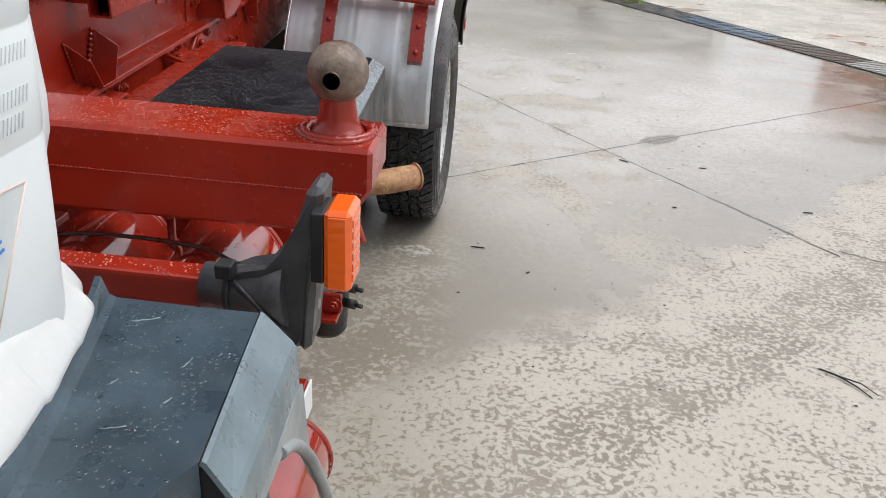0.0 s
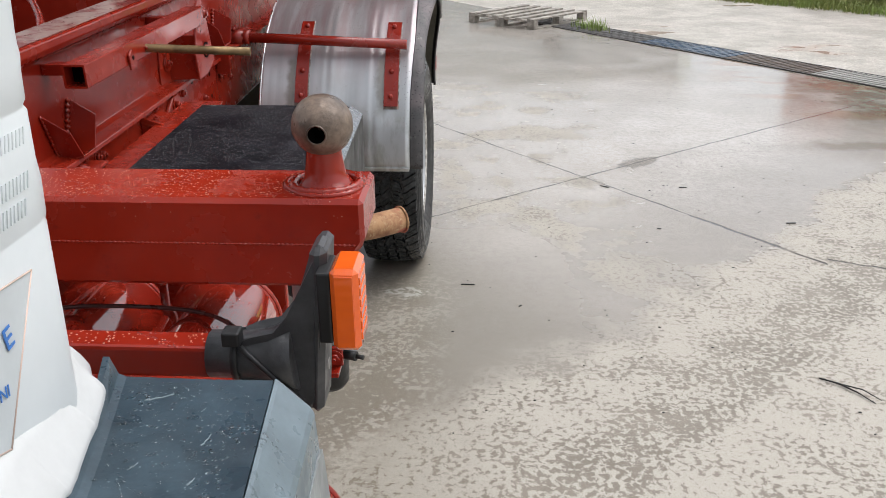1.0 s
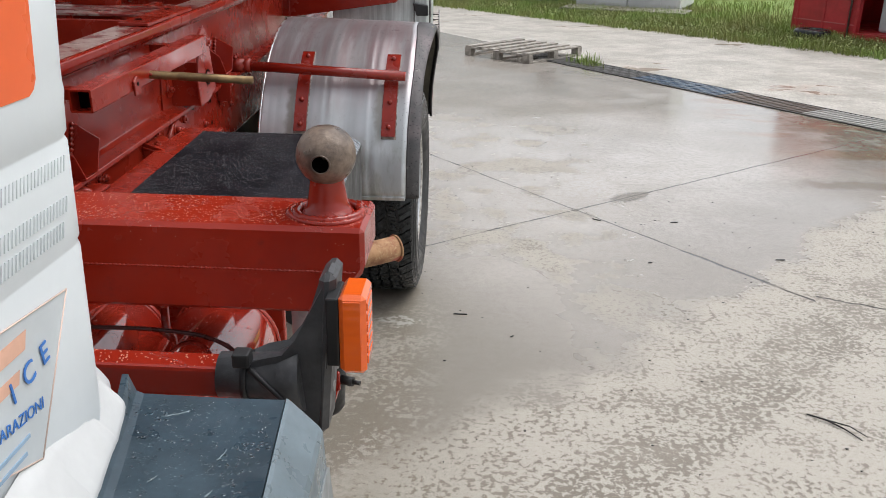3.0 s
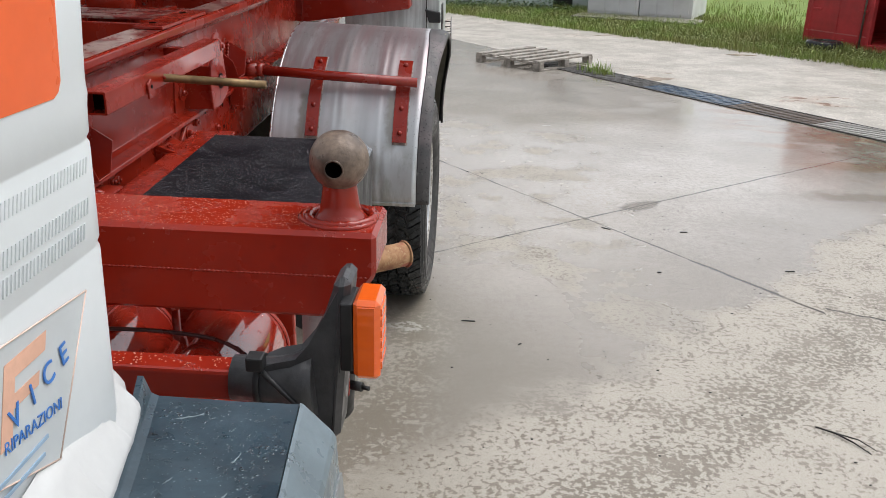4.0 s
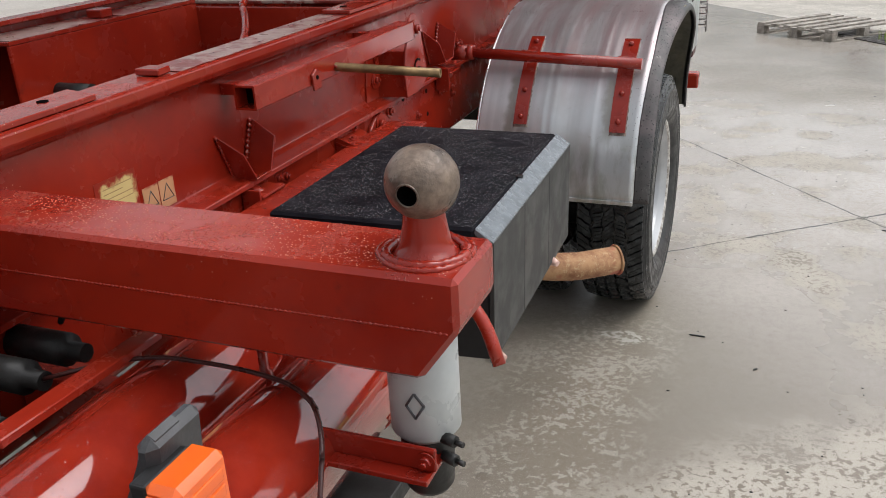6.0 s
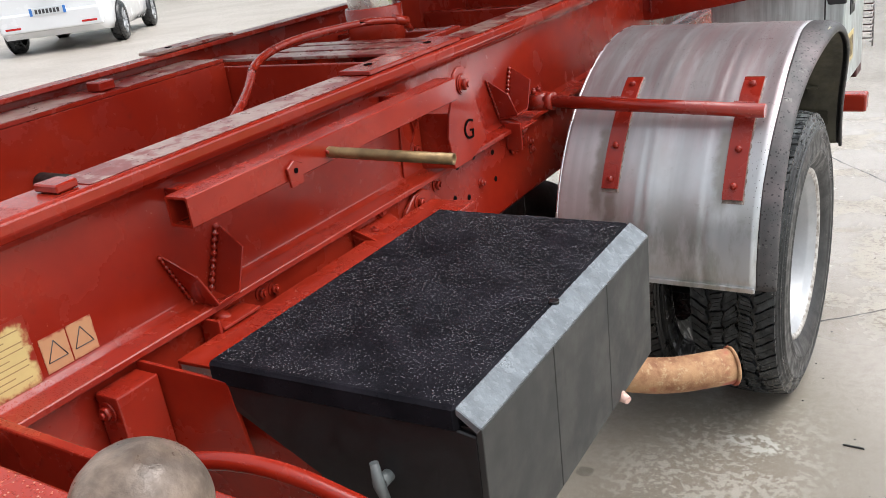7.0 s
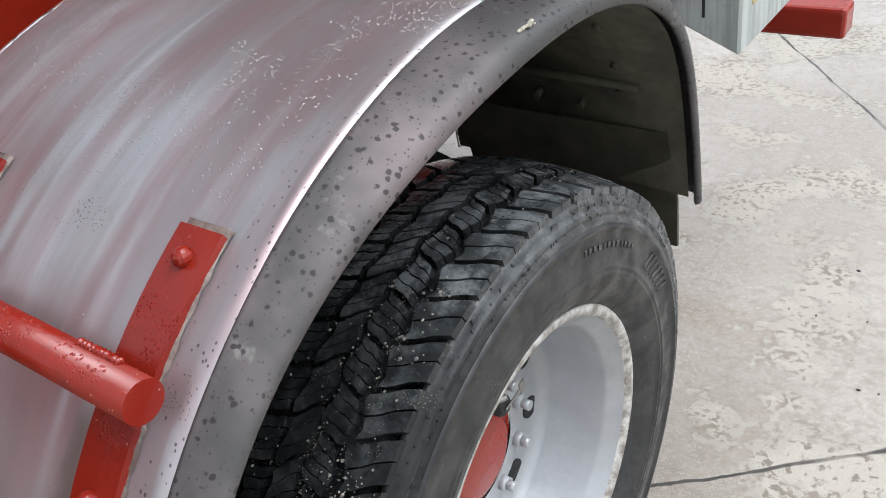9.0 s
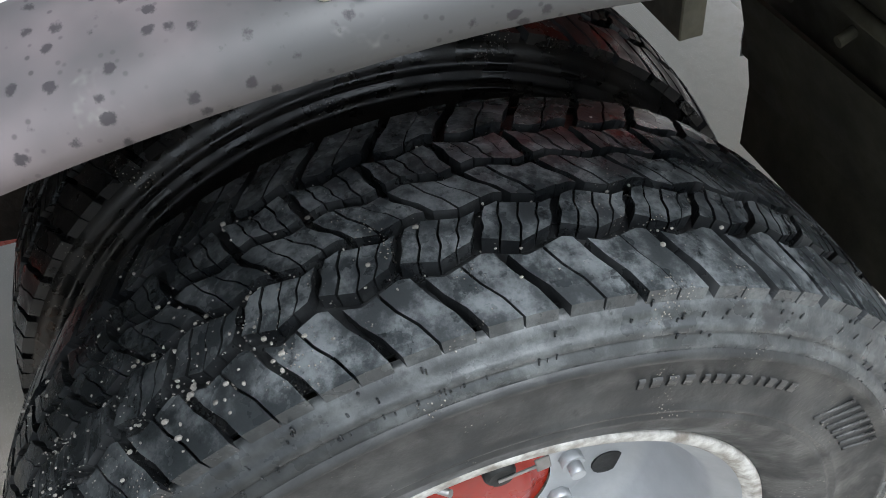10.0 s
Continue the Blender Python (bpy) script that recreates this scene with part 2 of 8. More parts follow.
def yard_ground():
    """The yard: cast concrete, partly wet and shining, partly mottled as it dries; past the drain rough gravelly concrete, then grassy soil."""
    n = Nodes("wet_concrete_yard")
    x, y, z = n.axes()

    def line(nx, ny, px, py):
        return n.math("ADD", n.math("MULTIPLY", n.math("SUBTRACT", x, px), nx), n.math("MULTIPLY", n.math("SUBTRACT", y, py), ny))

    wob = n.math("SUBTRACT", n.noise(1.1, 5, 0.62), 0.5)
    wob2 = n.math("SUBTRACT", n.noise(5.0, 4, 0.6), 0.5)
    # where the slab has begun to dry: a tongue on the open side, a strip beside the truck, and patches further back
    edge = n.math("ADD", line(0.742, -0.670, 2.55, 4.78), n.math("ADD", n.math("MULTIPLY", wob, 0.9), n.math("MULTIPLY", wob2, 0.35)))
    dry = n.step(edge, -0.20, 0.10)
    strip = n.math("MULTIPLY", n.step(n.math("ABSOLUTE", n.math("ADD", line(1, 0, 1.72, 0), n.math("MULTIPLY", wob, 0.5))), 0.10, 0.50, 1.0, 0.0), n.step(y, 5.4, 5.9, 1.0, 0.0))
    back = n.math("MULTIPLY", n.step(n.noise(2.2, 5, 0.62), 0.49, 0.59), n.step(line(0.74, 0.67, 1.9, 6.35), 0.0, 0.25))
    back = n.math("MULTIPLY", back, n.step(line(1, 0, 2.6, 0), 0.0, 1.0, 1.0, 0.0))
    back = n.math("MULTIPLY", back, n.step(y, 9.5, 11.0, 1.0, 0.0))
    dry = n.math("MAXIMUM", dry, back)
    blot = n.math("ADD", n.noise(40, 5, 0.62), n.math("MULTIPLY", n.math("SUBTRACT", n.noise(5.0, 4, 0.6), 0.5), 0.45))
    track = n.step(n.math("ABSOLUTE", n.math("ADD", line(0.72, -0.69, 3.25, 4.7), n.math("MULTIPLY", wob2, 0.12))), 0.10, 0.24, 1.0, 0.0)
    blot = n.math("SUBTRACT", blot, n.math("MULTIPLY", track, 0.07))
    pale = n.math("MULTIPLY", dry, n.step(n.math("ADD", blot, n.math("MULTIPLY", n.math("SUBTRACT", n.noise(150, 3, 0.6), 0.5), 0.22)), 0.428, 0.458))
    flake = n.math("MULTIPLY", strip, n.step(n.math("ADD", n.noise(34, 5, 0.64), n.math("MULTIPLY", n.math("SUBTRACT", n.noise(4.2, 3, 0.6), 0.5), 0.55)), 0.53, 0.56))
    pale = n.math("MAXIMUM", pale, flake)
    pale = n.math("MULTIPLY", pale, n.math("MAXIMUM", n.step(n.math("ADD", x, n.math("MULTIPLY", wob, 0.7)), 1.8, 2.6, 0.55, 1.0), n.step(y, 5.4, 6.0)))
    fine = n.noise(140, 3, 0.6)
    damp = n.mix(n.step(n.noise(2.6, 5, 0.6), 0.3, 0.7), (0.178, 0.154, 0.120), (0.248, 0.218, 0.177))
    # contact shade and the truck's dark reflection, put into the slab's colour
    contact_shade = n.step(n.math("ADD", n.math("ADD", n.math("ABSOLUTE", n.math("MULTIPLY", line(1, 0, 1.85, 0), 1.0)), n.math("MULTIPLY", n.math("ABSOLUTE", line(0, 1, 0, 5.0)), 0.50)), n.math("MULTIPLY", wob, 0.8)), 0.40, 1.15, 1.0, 0.0)
    wet = n.mix(n.step(n.noise(0.9, 5, 0.6), 0.32, 0.68), (0.340, 0.302, 0.258), (0.465, 0.425, 0.380))
    wet = n.mix(n.step(n.noise(24, 5, 0.68), 0.44, 0.62, 0.0, 0.42), wet, (0.235, 0.200, 0.160))
    wet = n.mix(n.step(n.noise(75, 4, 0.65), 0.50, 0.62, 0.0, 0.42), wet, (0.52, 0.48, 0.43))
    seep = n.math("MULTIPLY", n.step(n.math("ADD", edge, n.math("MULTIPLY", wob, 0.8)), -1.5, -0.1), 0.6)
    wet = n.mix(seep, wet, (0.215, 0.19, 0.158))
    col = n.mix(dry, wet, damp)
    col = n.mix(n.math("MULTIPLY", contact_shade, 0.62), col, (0.150, 0.128, 0.093))
    col = n.mix(n.math("MULTIPLY", strip, 0.22), col, (0.165, 0.140, 0.100))
    # shade below the chassis, painted as darker olive slab
    underbody_shade = n.step(n.math("ADD", x, n.math("MULTIPLY", wob, 0.5)), 0.85, 1.25, 1.0, 0.0)
    underbody_shade = n.math("MULTIPLY", underbody_shade, n.step(x, -0.9, -0.4))
    col = n.mix(n.math("MULTIPLY", n.math("MULTIPLY", underbody_shade, n.step(y, 7.0, 8.0, 1.0, 0.0)), 0.8), col, (0.098, 0.090, 0.058))
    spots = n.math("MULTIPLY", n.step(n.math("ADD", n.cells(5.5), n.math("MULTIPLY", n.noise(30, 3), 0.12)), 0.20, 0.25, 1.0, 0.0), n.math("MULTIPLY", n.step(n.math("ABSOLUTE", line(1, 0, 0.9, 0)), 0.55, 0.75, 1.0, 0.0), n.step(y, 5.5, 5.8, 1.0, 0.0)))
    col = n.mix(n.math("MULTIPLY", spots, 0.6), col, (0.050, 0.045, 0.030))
    col = n.mix(pale, col, n.mix(fine, (0.39, 0.360, 0.308), (0.495, 0.460, 0.402)))
    col = n.mix(n.step(fine, 0.50, 0.72, 0.0, 0.30), col, (0.21, 0.182, 0.148))
    col = n.mix(n.step(n.noise(420, 2, 0.5), 0.52, 0.66, 0.0, 0.70), col, (0.12, 0.107, 0.088))
    col = n.mix(n.step(n.noise(330, 2, 0.5), 0.60, 0.72, 0.0, 0.55), col, (0.58, 0.55, 0.50))
    rough = n.blend(n.step(n.noise(0.55, 4, 0.6), 0.38, 0.62), 0.03, 0.17)
    rough = n.blend(n.math("MULTIPLY", underbody_shade, n.step(y, 7.0, 8.0, 1.0, 0.0)), rough, 0.38)
    # a sheet of standing water along the near side of the drain
    sheet = n.math("MULTIPLY", n.step(n.math("ADD", line(0.807, 0.591, 2.81, 14.46), n.math("MULTIPLY", wob, 1.6)), -1.7, -0.9), n.step(n.math("ADD", x, wob), 2.2, 3.2))
    rough = n.blend(sheet, rough, n.blend(n.step(n.noise(2.6, 4, 0.6), 0.40, 0.60), 0.05, 0.22))
    col = n.mix(n.math("MULTIPLY", sheet, 0.35), col, (0.20, 0.185, 0.16))
    rough = n.blend(n.step(x, -4.0, -1.5, 1.0, 0.0), rough, 0.42)
    near = n.math("MULTIPLY", n.step(n.math("ADD", x, n.math("MULTIPLY", wob, 0.8)), 2.2, 3.3, 1.0, 0.0), n.step(y, 5.6, 7.4, 1.0, 0.0))
    rough = n.blend(near, rough, 0.34)
    rough = n.blend(n.math("MAXIMUM", dry, flake), rough, n.blend(pale, 0.42, 0.75))
    # brown puddle stains by the drain
    mud = n.math("MULTIPLY", n.step(n.noise(1.3, 3, 0.5, n.stretch(0.6, 1.5, 1)), 0.50, 0.58), n.step(line(0.807, 0.591, 4.6, 9.6), -0.3, 0.5))
    mud = n.math("MULTIPLY", mud, n.step(x, 4.3, 5.0))
    col = n.mix(n.math("MULTIPLY", mud, 0.45), col, (0.27, 0.15, 0.075))
    # olive silt at the low corner by the drain, with dark streaks on its near side
    silt = n.math("MULTIPLY", n.step(n.math("ADD", line(1, 0, 5.15, 0), n.math("MULTIPLY", wob, 1.4)), -0.1, 0.5), n.step(n.math("ADD", y, n.math("MULTIPLY", wob, 1.2)), 8.5, 9.2))
    silt = n.math("MULTIPLY", silt, n.step(n.noise(4.0, 5, 0.65), 0.36, 0.56))
    streak = n.math("MULTIPLY", n.step(n.math("ABSOLUTE", n.math("ADD", line(0, 1, 0, 8.10), n.math("MULTIPLY", wob2, 0.35))), 0.04, 0.17, 1.0, 0.0), n.step(n.math("ADD", x, wob), 4.5, 4.9))
    silt = n.math("MAXIMUM", n.math("MULTIPLY", silt, 0.75), n.math("MULTIPLY", streak, 0.7))
    col = n.mix(silt, col, (0.135, 0.115, 0.075))
    rough = n.blend(silt, rough, 0.20)
    # slab joints and a crack
    w = n.math("MULTIPLY", wob2, 0.035)
    j1 = n.math("ABSOLUTE", n.math("ADD", line(0.788, 0.616, 2.868, 7.272), w))
    j1 = n.math("ADD", j1, n.step(x, 4.0, 4.06))
    j2 = n.math("ABSOLUTE", n.math("ADD", line(0.638, -0.770, 2.868, 7.272), w))
    j3 = n.math("ABSOLUTE", n.math("ADD", line(0.30, 0.954, 4.02, 5.87), n.math("MULTIPLY", wob2, 0.12)))
    j3 = n.math("ADD", j3, n.step(x, 3.98, 4.03, 1.0, 0.0))
    seam = n.math("MINIMUM", n.math("MINIMUM", j1, j2), j3)
    gap = n.math("MULTIPLY", n.step(seam, 0.003, n.math("ADD", n.step(n.noise(4.5, 3), 0.45, 0.62, 0.007, 0.013), n.math("MULTIPLY", n.step(line(0.788, -0.616, 3.45, 6.6), 0.0, 0.1), 0.010)), 1.0, 0.0), n.step(n.noise(3.1, 3), 0.34, 0.50, 0.55, 1.0))
    hole = n.step(n.math("ADD", n.math("ADD", n.math("ABSOLUTE", n.math("MULTIPLY", line(0.770, 0.638, 3.30, 7.63), 0.55)), n.math("ABSOLUTE", line(0.638, -0.770, 3.30, 7.63))), n.math("MULTIPLY", n.noise(11, 5, 0.7), 0.34)), 0.25, 0.285, 1.0, 0.0)
    col = n.mix(n.math("MULTIPLY", gap, 0.95), col, (0.035, 0.032, 0.028))
    pit = n.step(n.math("ADD", n.math("ADD", n.math("ABSOLUTE", line(1, 0, 2.868, 0)), n.math("ABSOLUTE", line(0, 1, 0, 7.272))), n.math("MULTIPLY", n.noise(30, 4), 0.05)), 0.045, 0.060, 1.0, 0.0)
    hole = n.math("MAXIMUM", hole, pit)
    col = n.mix(n.math("MULTIPLY", hole, n.step(n.noise(60, 3), 0.35, 0.60, 0.10, 0.85)), col, (0.115, 0.106, 0.092))
    ring = n.math("MULTIPLY", n.math("MULTIPLY", hole, n.math("SUBTRACT", 1.0, hole)), 4.0)
    col = n.mix(n.math("MULTIPLY", ring, 0.8), col, (0.04, 0.036, 0.03))
    rough = n.blend(hole, rough, 0.7)
    # a lighter repaired spot in front of the rear wheel
    patch = n.step(n.math("ADD", n.math("ADD", n.math("ABSOLUTE", n.math("MULTIPLY", line(1, 0, 1.84, 0), 0.6)), n.math("ABSOLUTE", line(0, 1, 0, 5.40))), n.math("MULTIPLY", n.noise(14, 4, 0.7), 0.16)), 0.135, 0.165, 1.0, 0.0)
    col = n.mix(n.math("MULTIPLY", patch, n.step(n.noise(26, 5, 0.68), 0.44, 0.52, 0.0, 0.85)), col, (0.42, 0.41, 0.37))
    height = n.math("SUBTRACT", n.math("MULTIPLY", fine, n.math("MULTIPLY", n.blend(dry, 0.10, 0.7), n.math("SUBTRACT", 1.0, sheet))), n.math("MULTIPLY", n.math("MAXIMUM", gap, hole), 0.8))
    # past the drain
    gravel = n.step(n.math("ADD", line(0.807, 0.591, 2.81, 14.46), n.math("MULTIPLY", wob2, 0.1)), 0.55, 0.68)
    stones = n.cells(34)
    gcol = n.mix(n.step(n.noise(1.7, 5, 0.65), 0.35, 0.65), (0.42, 0.385, 0.33), (0.66, 0.615, 0.545))
    gcol = n.mix(n.step(stones, 0.1, 0.5, 0.0, 0.5), gcol, (0.25, 0.235, 0.21))
    pool = n.step(n.noise(0.8, 4, 0.6, n.stretch(0.7, 1.3, 1)), 0.60, 0.66)
    gcol = n.mix(n.step(n.noise(9, 5, 0.7), 0.52, 0.66, 0.0, 0.45), gcol, (0.22, 0.20, 0.17))
    gcol = n.mix(n.step(n.noise(26, 4, 0.7), 0.57, 0.65, 0.0, 0.50), gcol, (0.17, 0.155, 0.13))
    gcol = n.mix(n.math("MULTIPLY", pool, 0.55), gcol, (0.33, 0.22, 0.14))
    col = n.mix(gravel, col, gcol)
    rough = n.blend(gravel, rough, n.blend(pool, 0.6, 0.16))
    height = n.blend(gravel, height, n.math("MULTIPLY", n.math("MULTIPLY", stones, 5.0), n.math("SUBTRACT", 1.0, pool)))
    soil = n.step(n.math("ADD", line(0.707, 0.707, 0.55, 23.06), n.math("MULTIPLY", wob, 0.6)), -0.05, 0.4)
    turf = n.step(n.math("ADD", line(0.707, 0.707, 0.9, 23.5), n.math("MULTIPLY", wob, 1.4)), 0.5, 1.8)
    col = n.mix(soil, col, n.mix(turf, n.mix(n.noise(6, 4), (0.14, 0.115, 0.05), (0.10, 0.12, 0.035)), n.mix(n.noise(2.2, 5, 0.65), (0.10, 0.16, 0.03), (0.22, 0.29, 0.065))))
    rough = n.blend(soil, rough, 0.9)
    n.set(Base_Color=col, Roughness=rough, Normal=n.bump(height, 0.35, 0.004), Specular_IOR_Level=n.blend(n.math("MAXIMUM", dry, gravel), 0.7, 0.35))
    return n.mat


RED = red_paint()
WORN_SHEEN = worn_red()
WELD = red_paint("wet_weld_paint", 0.07)
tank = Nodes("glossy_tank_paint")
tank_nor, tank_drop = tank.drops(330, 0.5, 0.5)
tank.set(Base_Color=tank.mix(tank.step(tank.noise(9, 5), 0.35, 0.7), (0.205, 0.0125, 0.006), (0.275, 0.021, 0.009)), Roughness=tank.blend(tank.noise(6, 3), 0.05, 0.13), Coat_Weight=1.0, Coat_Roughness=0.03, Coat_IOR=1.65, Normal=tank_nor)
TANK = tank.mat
UNDERCOAT = plain("dark_undercoat", (0.058, 0.053, 0.034), 0.75, 0, 0.5, 9, 60, 0.4)
water = Nodes("rain_water")
water.set(Base_Color=(0.98, 0.98, 0.98), Roughness=0.0, IOR=1.33, Transmission_Weight=1.0)
WATER = water.mat
# opaque drops: the sky's glint in the water is put into their colour
BEAD = plain("rain_bead_dim_glint", (0.075, 0.075, 0.082), 0.04, 0, 0.0, 5, 50, 0.0, coat=1.0)
FLECK = plain("rain_bead_pale_glint", (0.40, 0.375, 0.375), 0.06, 0, 0.0, 5, 50, 0.0)
REDFLECK = plain("rain_bead_red_glint", (0.50, 0.16, 0.10), 0.05, 0, 0.0, 5, 50, 0.0)
FENDER = sheet_metal("galvanised_fender_sheet", "", (0.645, 0.665, 0.675), spots=0.0)
RIMBAND = sheet_metal("spotted_fender_edge", "", (0.076, 0.074, 0.074), 0.52, spots=0.80)
GALV = sheet_metal("galvanised_box_sheet", "z", (0.62, 0.67, 0.66), 0.5)
STEEL = plain("brushed_ram_steel", (0.62, 0.60, 0.56), 0.25, 1.0, 0.12, 4, 200, 0.05)
TYRE = rubber("tyre_rubber", (0.008, 0.009, 0.010), 0.20)
TREAD = rubber("tread_rubber", (0.016, 0.019, 0.021), 0.95, (0.190, 0.202, 0.208), (0.08, 0.38), front_shade=0.76)
# darker copy of the rubber: the inner wheel's shade put into its colour
SHADED = rubber("shaded_twin_rubber", (0.009, 0.009, 0.009), 0.35, (0.035, 0.028, 0.022))
BLOCKER = plain("blocker_brown", (0.030, 0.022, 0.016), 0.85, 0, 0.7, 14, 90, 0.6)
SIDEWALL = rubber("sidewall_rubber", (0.016, 0.0165, 0.0165), 0.5, (0.062, 0.062, 0.060), (0.30, 0.60))
SIDEMARK = rubber("rubbed_mark_rubber", (0.036, 0.035, 0.034), 0.5, (0.085, 0.082, 0.078))
SHOULDER = rubber("dusty_shoulder_rubber", (0.028, 0.030, 0.031), 0.9, (0.112, 0.118, 0.118), front_shade=0.85)
ALLOY = plain("silver_rim_paint", (0.43, 0.44, 0.45), 0.44, 0.45, 0.15, 6, 90, 0.1)
CHIPPED = plain("chipped_rim_edge", (0.52, 0.51, 0.485), 0.55, 0.3, 0.6, 42, 130, 0.5, second=(0.22, 0.195, 0.165))
BLACK = plain("black_plastic", (0.007, 0.007, 0.008), 0.5, 0, 0.3, 8, 150, 0.1)
BOXSIDE = plain("dark_grey_plastic", (0.026, 0.027, 0.026), 0.5, 0, 0.2, 5, 200, 0.08)
CHAMFER = plain("wet_grey_edge", (0.165, 0.185, 0.20), 0.22, 0.2, 0.35, 25, 120, 0.2, drops=(300, 0.35))
GRIP = grip_top()
MUD = plain("blue_grey_guard_plastic", (0.036, 0.060, 0.078), 0.36, 0, 0.35, 12, 160, 0.12, second=(0.020, 0.034, 0.045), drops=(200, 0.42))
MUDEDGE = plain("wet_guard_edge_plastic", (0.135, 0.175, 0.198), 0.34, 0, 0.25, 16, 160, 0.10, drops=(200, 0.42))
ARCH = plain("grey_arch_plastic", (0.22, 0.235, 0.235), 0.5, 0, 0.25, 12, 120, 0.1)
RUB = plain("black_rubber", (0.018, 0.018, 0.020), 0.45, 0, 0.45, 22, 130, 0.25, second=(0.055, 0.055, 0.058))
AMBER = lens_orange()
WHITE = plain("white_polyethylene", (0.60, 0.63, 0.64), 0.38, 0, 0.05, 5, 90, 0.05)
SHEET = plain("white_plastic_sheet", (0.54, 0.545, 0.54), 0.55, 0, 0.10, 14, 60, 0.1)
LABEL_ORANGE = plain("orange_label", (0.80, 0.13, 0.03), 0.35, 0, 0.1, 6, 90, 0.03)
LABEL_GREY = plain("grey_label", (0.52, 0.55, 0.56), 0.4, 0, 0.1, 9, 90, 0.03)
BLUE = plain("blue_ink", (0.045, 0.18, 0.53), 0.4, 0, 0.15)
INK = plain("dark_ink", (0.05, 0.05, 0.055), 0.5, 0, 0.2)
RESIDUE = plain("smeared_sealant", (0.20, 0.165, 0.14), 0.6, 0, 0.7, 45, 130, 0.3, second=(0.09, 0.055, 0.045))
RUST = rust("rusty_exhaust_steel")
BALL = plain("worn_ball_steel", (0.200, 0.150, 0.115), 0.46, 0.25, 0.5, 19, 130, 0.4, second=(0.062, 0.045, 0.034), drops=(330, 0.45), rvar=0.2)
BRASS = plain("dull_brass_pipe", (0.26, 0.17, 0.08), 0.45, 0.6, 0.4, 20, 110, 0.2)
DARK = plain("dark_hollow", (0.005, 0.004, 0.004), 0.9)
DARK.node_tree.nodes["Principled BSDF"].inputs["Specular IOR Level"].default_value = 0.0
HOSE = plain("dark_red_hose", (0.05, 0.012, 0.010), 0.35)
OILY = plain("oily_black_iron", (0.02, 0.02, 0.019), 0.55, 0.2, 0.5, 12, 90, 0.3)
FILTERGREY = plain("pale_grey_filter_paint", (0.40, 0.42, 0.42), 0.35, 0, 0.12, 9, 90, 0.05)
BOLT = plain("bolt_steel", (0.30, 0.29, 0.28), 0.4, 0.8, 0.3, 30, 120, 0.2)
STICKER = plain("yellowed_sticker", (0.58, 0.46, 0.20), 0.5, 0, 0.25, 18, 90, 0.05)
WOOD = plain("weathered_pallet_wood", (0.36, 0.33, 0.29), 0.8, 0, 0.4, 9, 70, 0.4, second=(0.17, 0.15, 0.125))
GRATE = plain("silted_drain_iron", (0.060, 0.054, 0.048), 0.5, 0.2, 0.5, 4, 60, 0.4)
BLUEGRATE = plain("wet_blue_drain_iron", (0.040, 0.075, 0.125), 0.30, 0.4, 0.5, 4, 60, 0.3)
BROWNGRATE = plain("rusty_drain_iron", (0.095, 0.066, 0.046), 0.5, 0.2, 0.5, 4, 60, 0.4)
PALEGRATE = plain("bare_drain_iron", (0.34, 0.33, 0.30), 0.45, 0.3, 0.3, 4, 60, 0.3)
SILT = plain("drain_silt", (0.030, 0.026, 0.021), 0.6, 0, 0.6, 6, 60, 0.5)
CABIN = plain("white_cabin_panel", (0.62, 0.63, 0.62), 0.55, 0, 0.15, 1.5, 60, 0.1)
WALLMAT = plain("pale_render_wall", (0.52, 0.57, 0.58), 0.8, 0, 0.15, 0.8, 40, 0.2)
CONTRED = plain("container_red_paint", (0.50, 0.032, 0.036), 0.45, 0, 0.3, 2.0, 60, 0.1)
CARWHITE = plain("white_car_paint", (0.72, 0.73, 0.74), 0.18, 0, 0.03, 2, 60, 0.0, coat=0.6)
# reflected sky is painted in as the glass's pale base
GLASS = plain("sky_tinted_car_glass", (0.12, 0.14, 0.15), 0.06, 0, 0.1)
TAIL = plain("red_lamp_lens", (0.45, 0.015, 0.015), 0.12, 0, 0.1)
GROUND = yard_ground()
LEAF = plain("grass_blades", (0.17, 0.27, 0.045), 0.6, 0, 0.45, 0.9, 9, 0.0, second=(0.24, 0.23, 0.075))
WEED = plain("yellowing_weed_leaves", (0.27, 0.26, 0.085), 0.6, 0, 0.5, 1.3, 14, 0.0, second=(0.12, 0.18, 0.045))
IVY = plain("creeper_leaves", (0.05, 0.11, 0.03), 0.5, 0, 0.5, 3, 20, 0.0)


# ---- mesh helpers ----
def box(bm, x0, x1, y0, y1, z0, z1, bevel=0.0, m=None):
    """A box, its edges rounded a little."""
    got = bmesh.ops.create_cube(bm, size=1.0)["verts"]
    for v in got:
        v.co = Vector(((x0 + x1) / 2 + v.co.x * (x1 - x0), (y0 + y1) / 2 + v.co.y * (y1 - y0), (z0 + z1) / 2 + v.co.z * (z1 - z0)))
    if bevel:
        edges = list({e for v in got for e in v.link_edges})
        got = [g for g in bmesh.ops.bevel(bm, geom=edges, offset=bevel, segments=2, affect="EDGES", profile=0.5)["verts"]] + [v for v in got if v.is_valid]
    if m is not None:
        bmesh.ops.transform(bm, matrix=m, verts=list({v for v in got if v.is_valid}))
    return bm


def frame_of(d):
    d = Vector(d).normalized()
    a = d.cross(Vector((0, 0, 1)) if abs(d.z) < 0.9 else Vector((1, 0, 0))).normalized()
    return a, d.cross(a)


